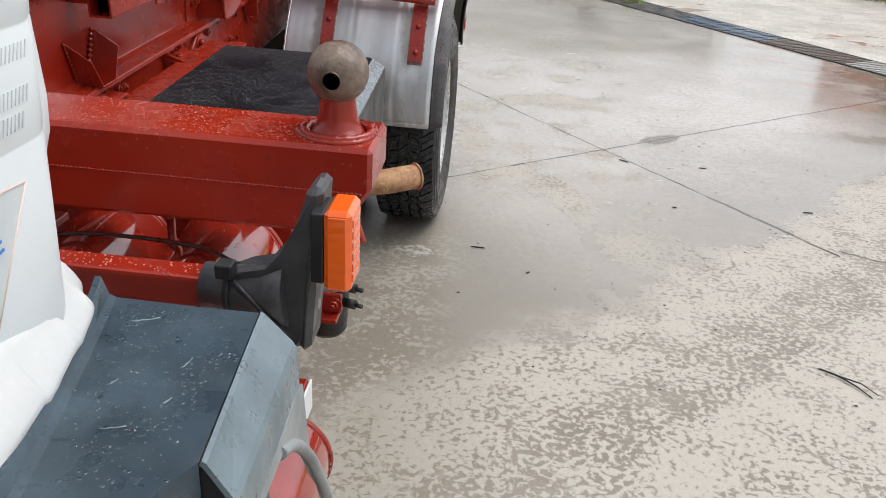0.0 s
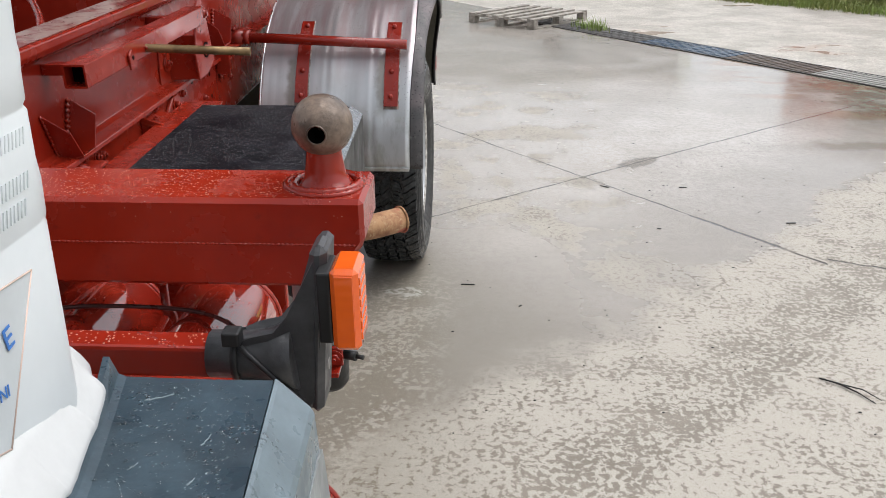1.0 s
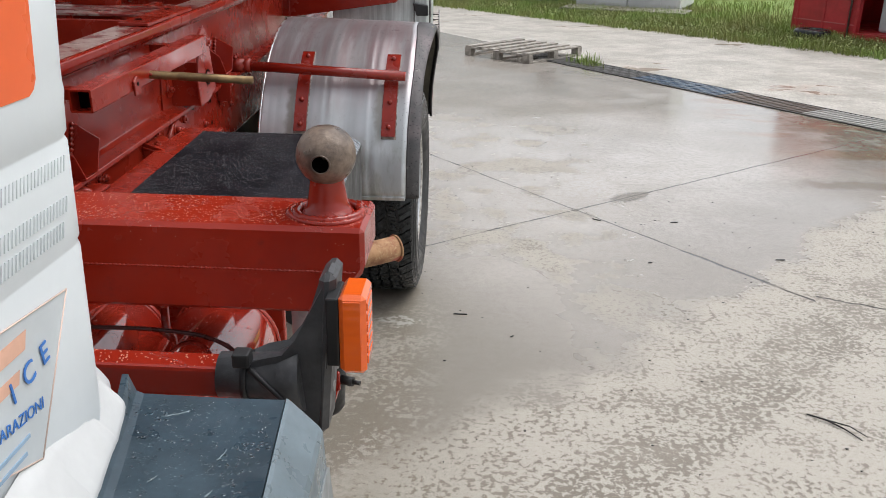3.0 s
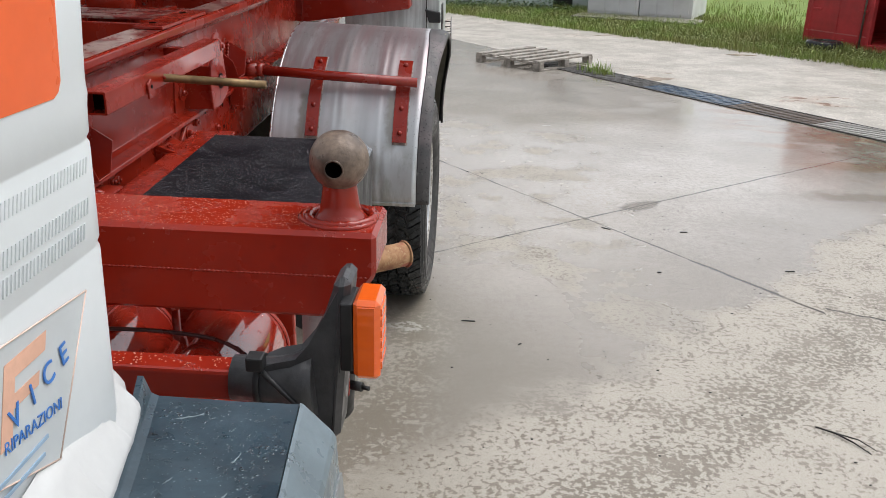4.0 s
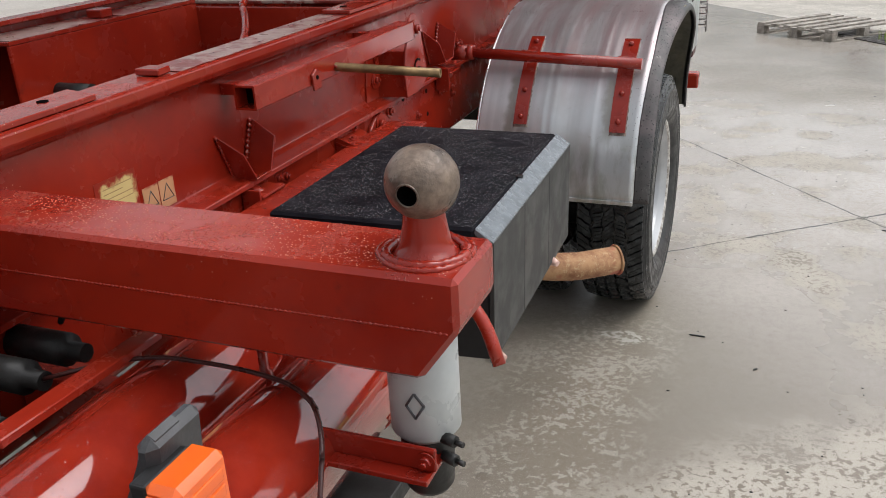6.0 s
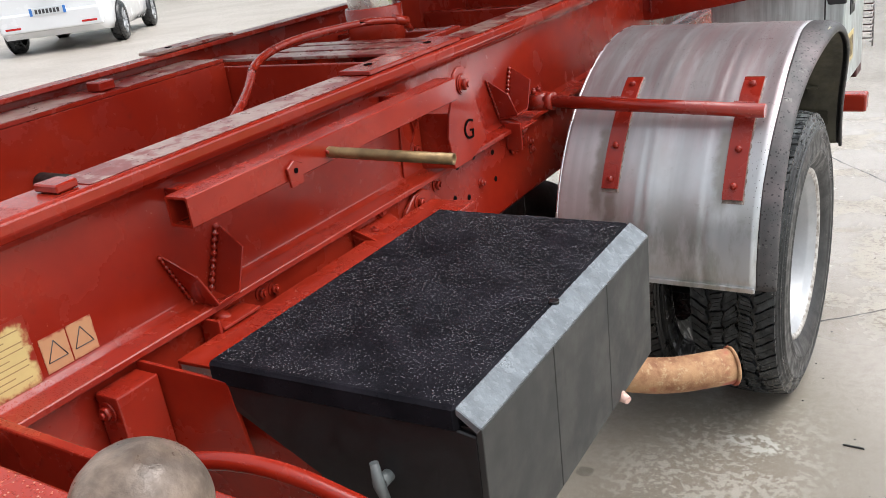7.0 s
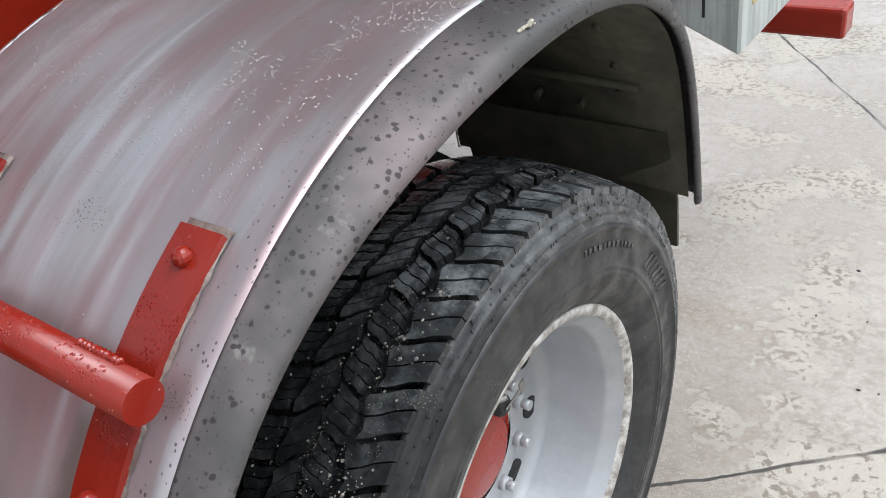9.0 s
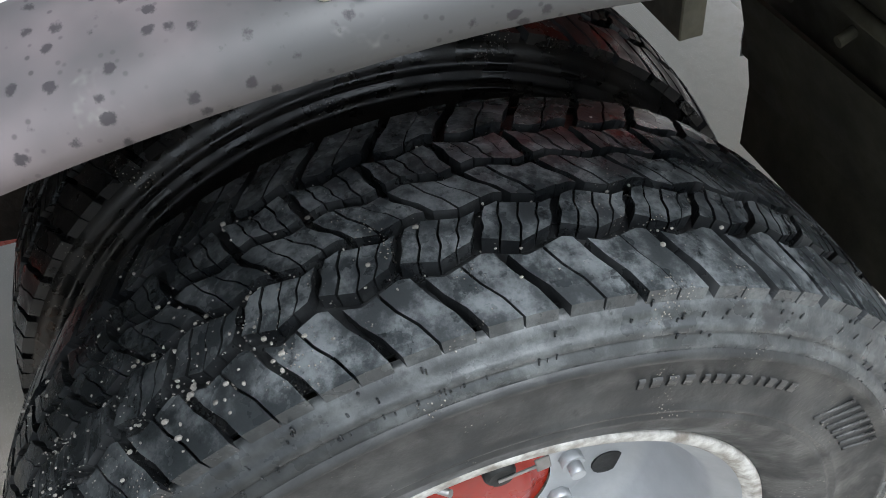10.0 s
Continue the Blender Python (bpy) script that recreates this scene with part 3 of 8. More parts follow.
def tube(bm, pts, r, seg=14, caps=True, hollow=0.0):
    """A round bar or pipe along points; r is one radius or one for each point. hollow: the bore's radius at the last end."""
    pts = [Vector(p) for p in pts]
    rs = r if isinstance(r, (list, tuple)) else [r] * len(pts)
    rings, a = [], None
    for i, p in enumerate(pts):
        d = (pts[min(i + 1, len(pts) - 1)] - pts[max(i - 1, 0)]).normalized()
        a = frame_of(d)[0] if a is None else (a - d * a.dot(d)).normalized()
        b = d.cross(a)
        rings.append([bm.verts.new(p + rs[i] * (math.cos(k * math.tau / seg) * a + math.sin(k * math.tau / seg) * b)) for k in range(seg)])
    for u, v in zip(rings, rings[1:]):
        for k in range(seg):
            bm.faces.new((u[k], u[(k + 1) % seg], v[(k + 1) % seg], v[k])).smooth = True
    if hollow:
        d = (pts[-1] - pts[-2]).normalized()
        c = pts[-1]
        lip = [bm.verts.new(c + (v.co - c) * (hollow / rs[-1])) for v in rings[-1]]
        deep = [bm.verts.new(v.co - d * rs[-1] * 3) for v in lip]
        for u, v in ((rings[-1], lip), (lip, deep)):
            for k in range(seg):
                bm.faces.new((u[k], u[(k + 1) % seg], v[(k + 1) % seg], v[k])).smooth = u is lip
        bm.faces.new(deep)
    elif caps:
        bm.faces.new(rings[-1])
    if caps:
        bm.faces.new(rings[0][::-1])
    return bm


def bend(points, r, n=6):
    """A polyline with its corners rounded to the radius r."""
    pts = [Vector(p) for p in points]
    out = [pts[0]]
    for a, b, c in zip(pts, pts[1:], pts[2:]):
        p, q = b + (a - b).normalized() * r, b + (c - b).normalized() * r
        out += [(1 - t) ** 2 * p + 2 * t * (1 - t) * b + t * t * q for t in (k / n for k in range(n + 1))]
    return out + [pts[-1]]


def prism(bm, outline, push, bevel=0.0):
    """A plate: a flat outline (points in space) pushed by a vector."""
    a = [bm.verts.new(Vector(p)) for p in outline]
    b = [bm.verts.new(Vector(p) + Vector(push)) for p in outline]
    n = len(a)
    faces = [bm.faces.new(a[::-1]), bm.faces.new(b)]
    for k in range(n):
        faces.append(bm.faces.new((a[k], a[(k + 1) % n], b[(k + 1) % n], b[k])))
    if bevel:
        bmesh.ops.bevel(bm, geom=list({e for f in faces for e in f.edges}), offset=bevel, segments=1, affect="EDGES")
    return bm


def lathe(bm, profile, centre, axis="x", seg=96, a0=0.0, a1=math.tau):
    """Turns a profile of (along the axis, radius) round an axis; an open arc where a0 to a1 is not the whole turn."""
    whole = abs(a1 - a0 - math.tau) < 1e-6
    c = Vector(centre)
    cols = []
    for k in range(seg if whole else seg + 1):
        t = a0 + (a1 - a0) * k / seg
        col = []
        for s, r in profile:
            u, v = r * math.cos(t), r * math.sin(t)
            col.append(bm.verts.new(c + (Vector((s, u, v)) if axis == "x" else Vector((u, s, v)) if axis == "y" else Vector((u, v, s)))))
        cols.append(col)
    for k in range(len(cols) if whole else len(cols) - 1):
        p, q = cols[k], cols[(k + 1) % len(cols)]
        for i in range(len(profile) - 1):
            bm.faces.new((p[i], q[i], q[i + 1], p[i + 1])).smooth = True
    return bm


def finish(name, bm, mat, solid=0.0, smooth=None):
    bmesh.ops.recalc_face_normals(bm, faces=bm.faces)
    me = bpy.data.meshes.new(name)
    bm.to_mesh(me)
    bm.free()
    for one in mat if isinstance(mat, (list, tuple)) else [mat]:
        me.materials.append(one)
    if smooth is not None:
        for p in me.polygons:
            p.use_smooth = smooth
    ob = new(name, me)
    if solid:
        s = ob.modifiers.new("thickness", "SOLIDIFY")
        s.thickness, s.offset = solid, -1
    return ob


def part(name, bm, mat, parent, label="", solid=0.0, smooth=None):
    ob = finish(name, bm, mat, solid, smooth)
    ob.parent = parent
    return tagged(ob, label)


def thing(name, label, category, group="", kind="", m=None):
    ob = new(name)
    ob.empty_display_size = 0.1
    if m is not None:
        ob.matrix_basis = m
    return tagged(ob, label, category, group, kind)


def hexbolt(bm, at, d, r=0.012, h=0.010, washer=True):
    at, d = Vector(at), Vector(d).normalized()
    if washer:
        tube(bm, [at, at + d * 0.003], r * 1.55, 14)
    tube(bm, [at, at + d * h], r, 6)
    tube(bm, [at + d * h * 0.9, at + d * (h + 0.006)], r * 0.5, 8)


def weld(bm, a, b, r=0.004, n=12, seed=1):
    """A bead of weld between two points: a row of small overlapping lumps."""
    rnd = random.Random(seed)
    a, b = Vector(a), Vector(b)
    pts, rs = [], []
    for k in range(n):
        for f, w in ((0.06, 0.40), (0.35, 0.95), (0.6, 1.0), (0.92, 0.45)):
            pts.append(a.lerp(b, (k + f) / n))
            rs.append(r * w * rnd.uniform(0.85, 1.2))
    tube(bm, pts, rs, 7)


# ---- ground ----
def ramp(x, y):
    """The yard is flat by the truck and climbs on its far side to a level forecourt."""
    s = min(1.0, max(0.0, (-x - 0.4) / 4.6))
    return 0.70 * s * s * (3 - 2 * s)


def build_ground():
    def lines(lo, hi, near, fine):
        out, v, step = [], 0.0, fine
        while v < hi:
            out.append(v)
            step = fine if v < near else step * 1.35
            v += step
        out.append(hi)
        return sorted({-o for o in out if -o > lo} | set(out) | {lo})

    xs, ys = lines(-900, 900, 14, 0.5), [v + 6 for v in lines(-900, 900, 12, 0.8)]
    bm = bmesh.new()
    grid = [[bm.verts.new((x, y, ramp(x, y))) for x in xs] for y in ys]
    for a, b in zip(grid, grid[1:]):
        for k in range(len(xs) - 1):
            bm.faces.new((a[k], a[k + 1], b[k + 1], b[k])).smooth = True
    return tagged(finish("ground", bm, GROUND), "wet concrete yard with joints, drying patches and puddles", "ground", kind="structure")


build_ground()

DRAIN_O, DRAIN_D, DRAIN_N = Vector((2.81, 14.46, 0)), Vector((0.591, -0.807, 0)), Vector((0.807, 0.591, 0))


def build_drain():
    drain = tagged(new("drain"), "long iron drain grating across the wet yard", "drain", kind="structure")
    p, q, e = DRAIN_N * 0.10, DRAIN_N * 0.56, DRAIN_D * 0.0175
    rnd = random.Random(3)
    mesh = {}
    for mat in (GRATE, BLUEGRATE, BROWNGRATE, PALEGRATE):
        bm = bmesh.new()
        prism(bm, [p - e, p + e, q + e, q - e], (0, 0, 0.012), 0.002)
        mesh[mat.name] = finish("slat", bm, mat)
        mesh[mat.name].parent = drain
    used = set()
    for k in range(-20, 150):
        d = 0.06 * k
        name = GRATE.name if d < 2.0 else BLUEGRATE.name if d < 3.4 else BROWNGRATE.name if d < 4.55 else PALEGRATE.name
        m = Matrix.Translation(DRAIN_O + DRAIN_D * d) @ Matrix.Translation((0, 0, rnd.uniform(-0.002, 0.002)))
        if name in used:
            slat = new("slat", mesh[name].data)
            slat.parent = drain
        else:
            used.add(name)
            slat = mesh[name]
        slat.matrix_basis = m
    for s in (0.07, 0.57):
        bm = bmesh.new()
        p, q = DRAIN_O - DRAIN_D * 1.3 + DRAIN_N * s, DRAIN_O + DRAIN_D * 9.2 + DRAIN_N * s
        prism(bm, [p, q, q + DRAIN_N * 0.025, p + DRAIN_N * 0.025], (0, 0, 0.012))
        part("frame", bm, GRATE, drain)
    bm = bmesh.new()
    p, q = DRAIN_O - DRAIN_D * 1.3 + DRAIN_N * 0.096, DRAIN_O + DRAIN_D * 9.2 + DRAIN_N * 0.096
    prism(bm, [p, q, q + DRAIN_N * 0.472, p + DRAIN_N * 0.472], (0, 0, 0.004))
    part("trench", bm, SILT, drain)


build_drain()

# ---- truck ----
TILT_Y, TILT = 4.6, 0.027
truck = thing("truck", "oxide-red tipper truck chassis with galvanised rear fender, wet from rain", "truck", m=Matrix.Translation((0, TILT_Y, 1.2)) @ Matrix.Rotation(TILT, 4, "X") @ Matrix.Translation((0, -TILT_Y, -1.2)))


def L(x, y, z):
    """A place in the yard, as the tilted truck has it."""
    return Vector((x, y + TILT * (z - 1.2), z - TILT * (y - TILT_Y)))


def rails():
    # near subframe rail: lipped channel
    bm = bmesh.new()
    y0, y1 = 2.2, 8.0
    sec = [(1.075, 1.155), (1.105, 1.155), (1.105, 1.170), (1.058, 1.176), (1.045, 1.188), (1.045, 1.440), (1.052, 1.452), (1.074, 1.456), (1.080, 1.470), (1.078, 1.490), (1.070, 1.496), (0.955, 1.496), (0.955, 1.484), (1.035, 1.482), (1.035, 1.167), (1.0, 1.167), (1.0, 1.155)]
    prism(bm, [(x, y0, z) for x, z in sec], (0, y1 - y0, 0), 0.0022)
    part("subframe_rail", bm, RED, truck, "pressed red subframe rail with a rolled top lip")
    bm = bmesh.new()
    sec = [(1.072, 0.90), (1.078, 0.91), (1.078, 1.146), (1.070, 1.153), (0.99, 1.153), (0.99, 1.143), (1.066, 1.143), (1.066, 0.912), (0.99, 0.912), (0.99, 0.90)]
    prism(bm, [(x, y0 - 1.5, z) for x, z in sec], (0, y1 - y0 + 1.3, 0), 0.002)
    part("chassis_rail", bm, RED, truck, "red chassis side member with bolt holes")
    # far rail pair
    bm = bmesh.new()
    sec = [(0.085, 1.155), (0.120, 1.16), (0.120, 1.532), (0.165, 1.538), (0.165, 1.552), (0.090, 1.552), (0.078, 1.540), (0.078, 1.16)]
    prism(bm, [(x, 2.4, z) for x, z in sec], (0, 5.5, 0), 0.002)
    part("subframe_rail", bm, RED, truck, "red far-side subframe rail")
    bm = bmesh.new()
    box(bm, 0.09, 0.17, 0.8, 7.8, 0.9, 1.15, 0.006)
    part("chassis_rail", bm, RED, truck)
    bm = bmesh.new()
    prism(bm, [(0.121, 3.85, 1.500), (0.300, 3.85, 1.500), (0.300, 4.735, 1.500), (0.121, 4.735, 1.500)], (0, 0, 0.012), 0.002)
    prism(bm, [(0.288, 3.85, 1.19), (0.300, 3.85, 1.19), (0.300, 4.735, 1.19), (0.288, 4.735, 1.19)], (0, 0, 0.309), 0.002)
    part("box_section", bm, RED, truck, "wide red box section on the far rail")
    bm = bmesh.new()
    box(bm, 0.200, 0.262, 4.28, 4.335, 1.5135, 1.541, 0.004)
    part("stop_block", bm, RED, truck)
    bm = bmesh.new()
    prism(bm, [(0.060, 4.60, 1.5535), (0.150, 4.60, 1.5535), (0.150, 4.95, 1.5535), (0.060, 4.92, 1.5535)], (0, 0, 0.010), 0.002)
    far_strip = part("rubbing_strip", bm, WORN_SHEEN, truck, "worn flat strip on the far rail")
    bm = bmesh.new()
    tube(bm, [(0.105, 4.69, 1.5635), (0.105, 4.69, 1.5655)], 0.012, 12)
    part("hole", bm, DARK, far_strip)
    # cross members between the rails
    for y, z0, z1, d in ((4.737, 1.19, 1.485, 0.012), (5.55, 1.22, 1.44, 0.06), (6.2, 1.2, 1.42, 0.07), (3.3, 0.95, 1.12, 0.07), (2.45, 0.95, 1.12, 0.07)):
        bm = bmesh.new()
        box(bm, 0.121, 1.034, y, y + d, z0, z1, 0.004)
        part("cross_member", bm, RED, truck)
    # the plates' wet sheen comes from the pale blotches of this paint
    for x0, y, d in ((0.168, 4.785, 0.075), (0.40, 4.885, 0.075), (0.40, 4.985, 0.050)):
        bm = bmesh.new()
        box(bm, x0, 0.955, y, y + d, 1.490, 1.500, 0.002)
        part("cover_plate", bm, WORN_SHEEN, truck, "plate between the rails, its wet sheen painted pale")
    for x, y, l in ((0.965, 4.50, 0.46), (0.965, 2.95, 0.40)):
        bm = bmesh.new()
        prism(bm, [(x, y, 1.4975), (x + 0.105, y, 1.4975), (x + 0.105, y + l, 1.4975), (x, y + l + 0.03, 1.4975)], (0, 0, 0.012), 0.002)
        ob = part("rubbing_strip", bm, RED, truck, "worn flat strip on the rail top")
        for yy in (y + 0.08, y + l - 0.08):
            bm = bmesh.new()
            tube(bm, [(x + 0.04, yy, 1.509), (x + 0.04, yy, 1.5115)], 0.012, 12)
            part("hole", bm, DARK, ob)
    bm = bmesh.new()
    prism(bm, [(0.985, 3.57, 1.4975), (1.055, 3.57, 1.4975), (1.05, 3.62, 1.4975), (0.99, 3.62, 1.4975)], (0, 0, 0.016), 0.003)
    part("stop_block", bm, RED, truck)
    # rubbed tops of the rails
    for x0, x1, y0, y1, zz in ((0.958, 1.066, 3.63, 4.49, 1.4965), (0.958, 1.066, 5.00, 7.90, 1.4965), (0.962, 1.066, 2.45, 2.94, 1.4965), (0.094, 0.160, 4.96, 7.80, 1.5525), (0.135, 0.296, 3.86, 4.27, 1.5125), (0.135, 0.296, 4.345, 4.72, 1.5125)):
        bm = bmesh.new()
        box(bm, x0, x1, y0, y1, zz, zz + 0.0012)
        part("rubbed_top", bm, WORN_SHEEN, truck, "rail top rubbed through to pale grey")
    # bolt holes in the chassis rail
    for y, z in ((4.838, 1.140), (4.938, 1.141), (5.057, 1.120), (5.059, 1.029), (4.884, 1.027), (4.803, 1.051), (3.12, 1.10), (3.2, 1.09), (3.24, 1.065), (3.04, 1.06)):
        bm = bmesh.new()
        tube(bm, [(1.0765, y, z), (1.0795, y, z)], 0.009, 12)
        part("bolt_hole", bm, DARK, truck)
    for y, z in ((4.43, 1.145), (3.96, 1.125), (4.0, 1.118), (4.966, 1.047), (5.32, 1.08), (5.33, 1.05), (5.3, 1.14)):
        bm = bmesh.new()
        hexbolt(bm, (1.078, y, z), (1, 0, 0), 0.012, 0.012)
        part("bolt", bm, RED, truck)


rails()


def v_bracket(y, dz):
    """Two plates welded to the rail in a V, their outer corners cut off, with a saddle foot clamped to the lip below."""
    z = 1.16 + dz

    def plate(bm, pts, push):
        prism(bm, [(px, y + py, z + pz) for px, py, pz in pts], push, 0.0012)

    bm = bmesh.new()
    plate(bm, [(1.046, 0.154, 0.154), (1.130, 0.137, 0.111), (1.130, 0.100, 0.024), (1.046, 0.088, -0.010)], (0, 0.005, 0))
    plate(bm, [(1.046, -0.012, 0.147), (1.105, 0.021, 0.090), (1.118, 0.048, 0.018), (1.046, 0.050, 0.000)], (0, 0.005, 0))
    plate(bm, [(1.046, 0.045, -0.004), (1.118, 0.048, 0.012), (1.130, 0.104, 0.020), (1.046, 0.092, -0.010)], (0, 0, 0.006))
    ob = part("gusset_bracket", bm, RED, truck, "red V bracket welded to the rail")
    bm = bmesh.new()
    weld(bm, (1.050, y - 0.014, z + 0.146), (1.050, y + 0.046, z + 0.004), 0.0050, 12, 3)
    part("weld_bead", bm, WELD, ob)
    bm = bmesh.new()
    weld(bm, (1.051, y + 0.150, z + 0.155), (1.053, y + 0.086, z + 0.006), 0.0075, 11, 4)
    part("weld_bead", bm, WELD, ob)
    bm = bmesh.new()
    tube(bm, [(1.047 + 0.01 * k, y + 0.060 + 0.002 * k, z - 0.012 - 0.0006 * k * k) for k in range(9)], 0.016, 12)
    part("foot", bm, RED, ob)
    bm = bmesh.new()
    prism(bm, [(1.083, y + 0.02, z - 0.025), (1.083, y + 0.135, z - 0.025), (1.083, y + 0.130, z - 0.115), (1.083, y + 0.04, z - 0.115)], (0.008, 0, 0), 0.002)
    box(bm, 1.083, 1.140, y + 0.018, y + 0.026, z - 0.095, z - 0.006, 0.002)
    box(bm, 1.083, 1.145, y + 0.026, y + 0.135, z - 0.030, z - 0.022, 0.002)
    part("clamp", bm, RED, ob)
    bm = bmesh.new()
    hexbolt(bm, (1.091, y + 0.095, z - 0.075), (1, 0, 0), 0.009, 0.01)
    part("bolt", bm, WELD, ob)
    return ob


v_bracket(3.755, 0.0)
v_bracket(5.132, 0.035)


def outrigger():
    # square tube along the rail, open at its near end
    bm = bmesh.new()
    x0, x1, z0, z1, y0, y1 = 1.142, 1.203, 1.385, 1.446, 3.722, 4.690
    t, c = 0.005, 0.0025
    ring_o = [(x0 + c, z0), (x1 - c, z0), (x1, z0 + c), (x1, z1 - c), (x1 - c, z1), (x0 + c, z1), (x0, z1 - c), (x0, z0 + c)]
    xm, zm = (x0 + x1) / 2, (z0 + z1) / 2
    ring_i = [(xm + (x - xm) * 0.83, zm + (z - zm) * 0.83) for x, z in ring_o]
    loops = [[bm.verts.new((x, y, z)) for x, z in rg] for rg, y in ((ring_o, y0), (ring_o, y1), (ring_i, y1), (ring_i, y0))]
    for u, v in zip(loops, loops[1:] + loops[:1]):
        for k in range(8):
            bm.faces.new((u[k], u[(k + 1) % 8], v[(k + 1) % 8], v[k]))
    arm = part("support_tube", bm, RED, truck, "red square tube with an open end")
    # black sheet put inside for the shade of the open tube
    bm = bmesh.new()
    box(bm, x0 + t + 0.001, x1 - t - 0.001, y0 + 0.045, y0 + 0.055, z0 + t + 0.001, z1 - t - 0.001)
    part("tube_shade", bm, DARK, arm)
    for y in (3.80, 4.55):
        bm = bmesh.new()
        box(bm, 1.045, 1.142, y, y + 0.04, 1.40, 1.43, 0.002)
        part("spacer", bm, RED, arm)
    bm = bmesh.new()
    prism(bm, [(1.204, 3.992, 1.372), (1.204, 4.032, 1.372), (1.204, 4.036, 1.415), (1.204, 4.012, 1.428), (1.204, 3.988, 1.415)], (0.007, 0, 0), 0.0015)
    tab = part("tab", bm, RED, arm)
    bm = bmesh.new()
    tube(bm, [(1.2105, 4.012, 1.405), (1.2125, 4.012, 1.405)], 0.006, 12)
    part("hole", bm, DARK, tab)
    bm = bmesh.new()
    tube(bm, [(1.198, 4.135, 1.408), (1.20, 4.1353, 1.4078), (1.36, 4.150, 1.400), (1.508, 4.168, 1.392)], 0.0125, 18, hollow=0.0095)
    part("pipe", bm, BRASS, arm, "dull brass pipe stub, open at its end")
    bm = bmesh.new()
    weld(bm, (1.206, 4.122, 1.41), (1.206, 4.148, 1.41), 0.006, 4, 8)
    part("weld_bead", bm, RED, arm)
    # hanger bracket at the far end of the tube
    bm = bmesh.new()
    pts = [(4.742, 1.385), (4.744, 1.415), (4.756, 1.440), (4.778, 1.454), (4.804, 1.455), (4.828, 1.443), (4.842, 1.420), (4.848, 1.380), (4.895, 1.215), (4.80, 1.180), (4.705, 1.180), (4.690, 1.27), (4.712, 1.34)]
    prism(bm, [(1.150, y, z) for y, z in pts], (0.010, 0, 0), 0.002)
    prism(bm, [(1.046, 4.700, 1.178), (1.15, 4.706, 1.182), (1.15, 4.712, 1.34), (1.046, 4.712, 1.34)], (0, 0.008, 0), 0.001)
    prism(bm, [(1.046, 4.60, 1.18), (1.046, 4.698, 1.175), (1.046, 4.698, 1.36), (1.046, 4.62, 1.36)], (0.006, 0, 0), 0.001)
    hang = part("hanger_bracket", bm, RED, truck, "red hanger bracket with a cut letter")
    bm = bmesh.new()
    tube(bm, [(1.160, 4.792, 1.404), (1.165, 4.792, 1.404)], 0.030, 28)
    part("washer", bm, RED, hang)
    bm = bmesh.new()
    hexbolt(bm, (1.165, 4.792, 1.404), (1, 0, 0), 0.017, 0.016)
    part("bolt", bm, WELD, hang)
    bm = bmesh.new()
    wave = [(4.700, 1.375), (4.672, 1.372), (4.660, 1.345), (4.668, 1.318), (4.675, 1.295), (4.660, 1.275), (4.640, 1.250), (4.645, 1.225), (4.668, 1.215), (4.700, 1.222)]
    prism(bm, [(1.053, y, z) for y, z in wave], (0.006, 0, 0), 0.0015)
    part("wavy_plate", bm, RED, hang)
    for y, z in ((4.663, 1.249), (4.683, 1.338)):
        bm = bmesh.new()
        hexbolt(bm, (1.059, y, z), (1, 0, 0), 0.012, 0.014)
        part("bolt", bm, RED, hang)
    cu = bpy.data.curves.new("cut_letter", "FONT")
    cu.body, cu.size, cu.extrude, cu.align_x, cu.align_y = "G", 0.084, 0.001, "CENTER", "CENTER"
    cu.offset = -0.0008
    cu.materials.append(DARK)
    ob = new("cut_letter", cu)
    ob.parent = hang
    ob.matrix_basis = Matrix.Translation((1.1618, 4.800, 1.268)) @ Matrix.Rotation(radians(90), 4, "Z") @ Matrix.Rotation(radians(90), 4, "X") @ Matrix.Rotation(radians(-6), 4, "Z")
    # cast hanger of the leaf spring, with an arched hollow
    bm = bmesh.new()
    arch = [(4.655 + 0.078 * math.cos(radians(a)), 0.965 + 0.088 * math.sin(radians(a))) for a in range(0, 181, 15)]
    outer = [(4.500, 0.905), (4.505, 1.040), (4.530, 1.108), (4.580, 1.142), (4.625, 1.146), (4.655, 1.128), (4.720, 1.075), (4.770, 1.040), (4.778, 0.995), (4.800, 0.905)]
    prism(bm, [(1.0795, y, z) for y, z in outer + [(4.733, 0.905)] + arch + [(4.577, 0.905)]], (0.014, 0, 0), 0.003)
    cast = part("spring_bracket", bm, RED, truck, "cast red spring bracket with an arched hollow")
    bm = bmesh.new()
    tube(bm, [(1.094, y, z) for y, z in [(4.733, 0.91)] + arch + [(4.577, 0.91)]], 0.010, 10)
    part("rolled_lip", bm, WELD, cast)
    bm = bmesh.new()
    prism(bm, [(1.0792, y, z) for y, z in [(4.733, 0.905)] + arch + [(4.577, 0.905)]], (0.001, 0, 0))
    part("hollow", bm, DARK, cast)
    for y, z in ((4.595, 1.115), (4.742, 1.040)):
        bm = bmesh.new()
        tube(bm, [(1.0935, y, z), (1.098, y, z)], 0.024, 20)
        hexbolt(bm, (1.098, y, z), (1, 0, 0), 0.014, 0.016, False)
        part("bolt", bm, WELD, cast)
    bm = bmesh.new()
    hexbolt(bm, (1.079, 4.715, 1.126), (1, 0, 0), 0.015, 0.014)
    part("bolt", bm, WELD, cast)
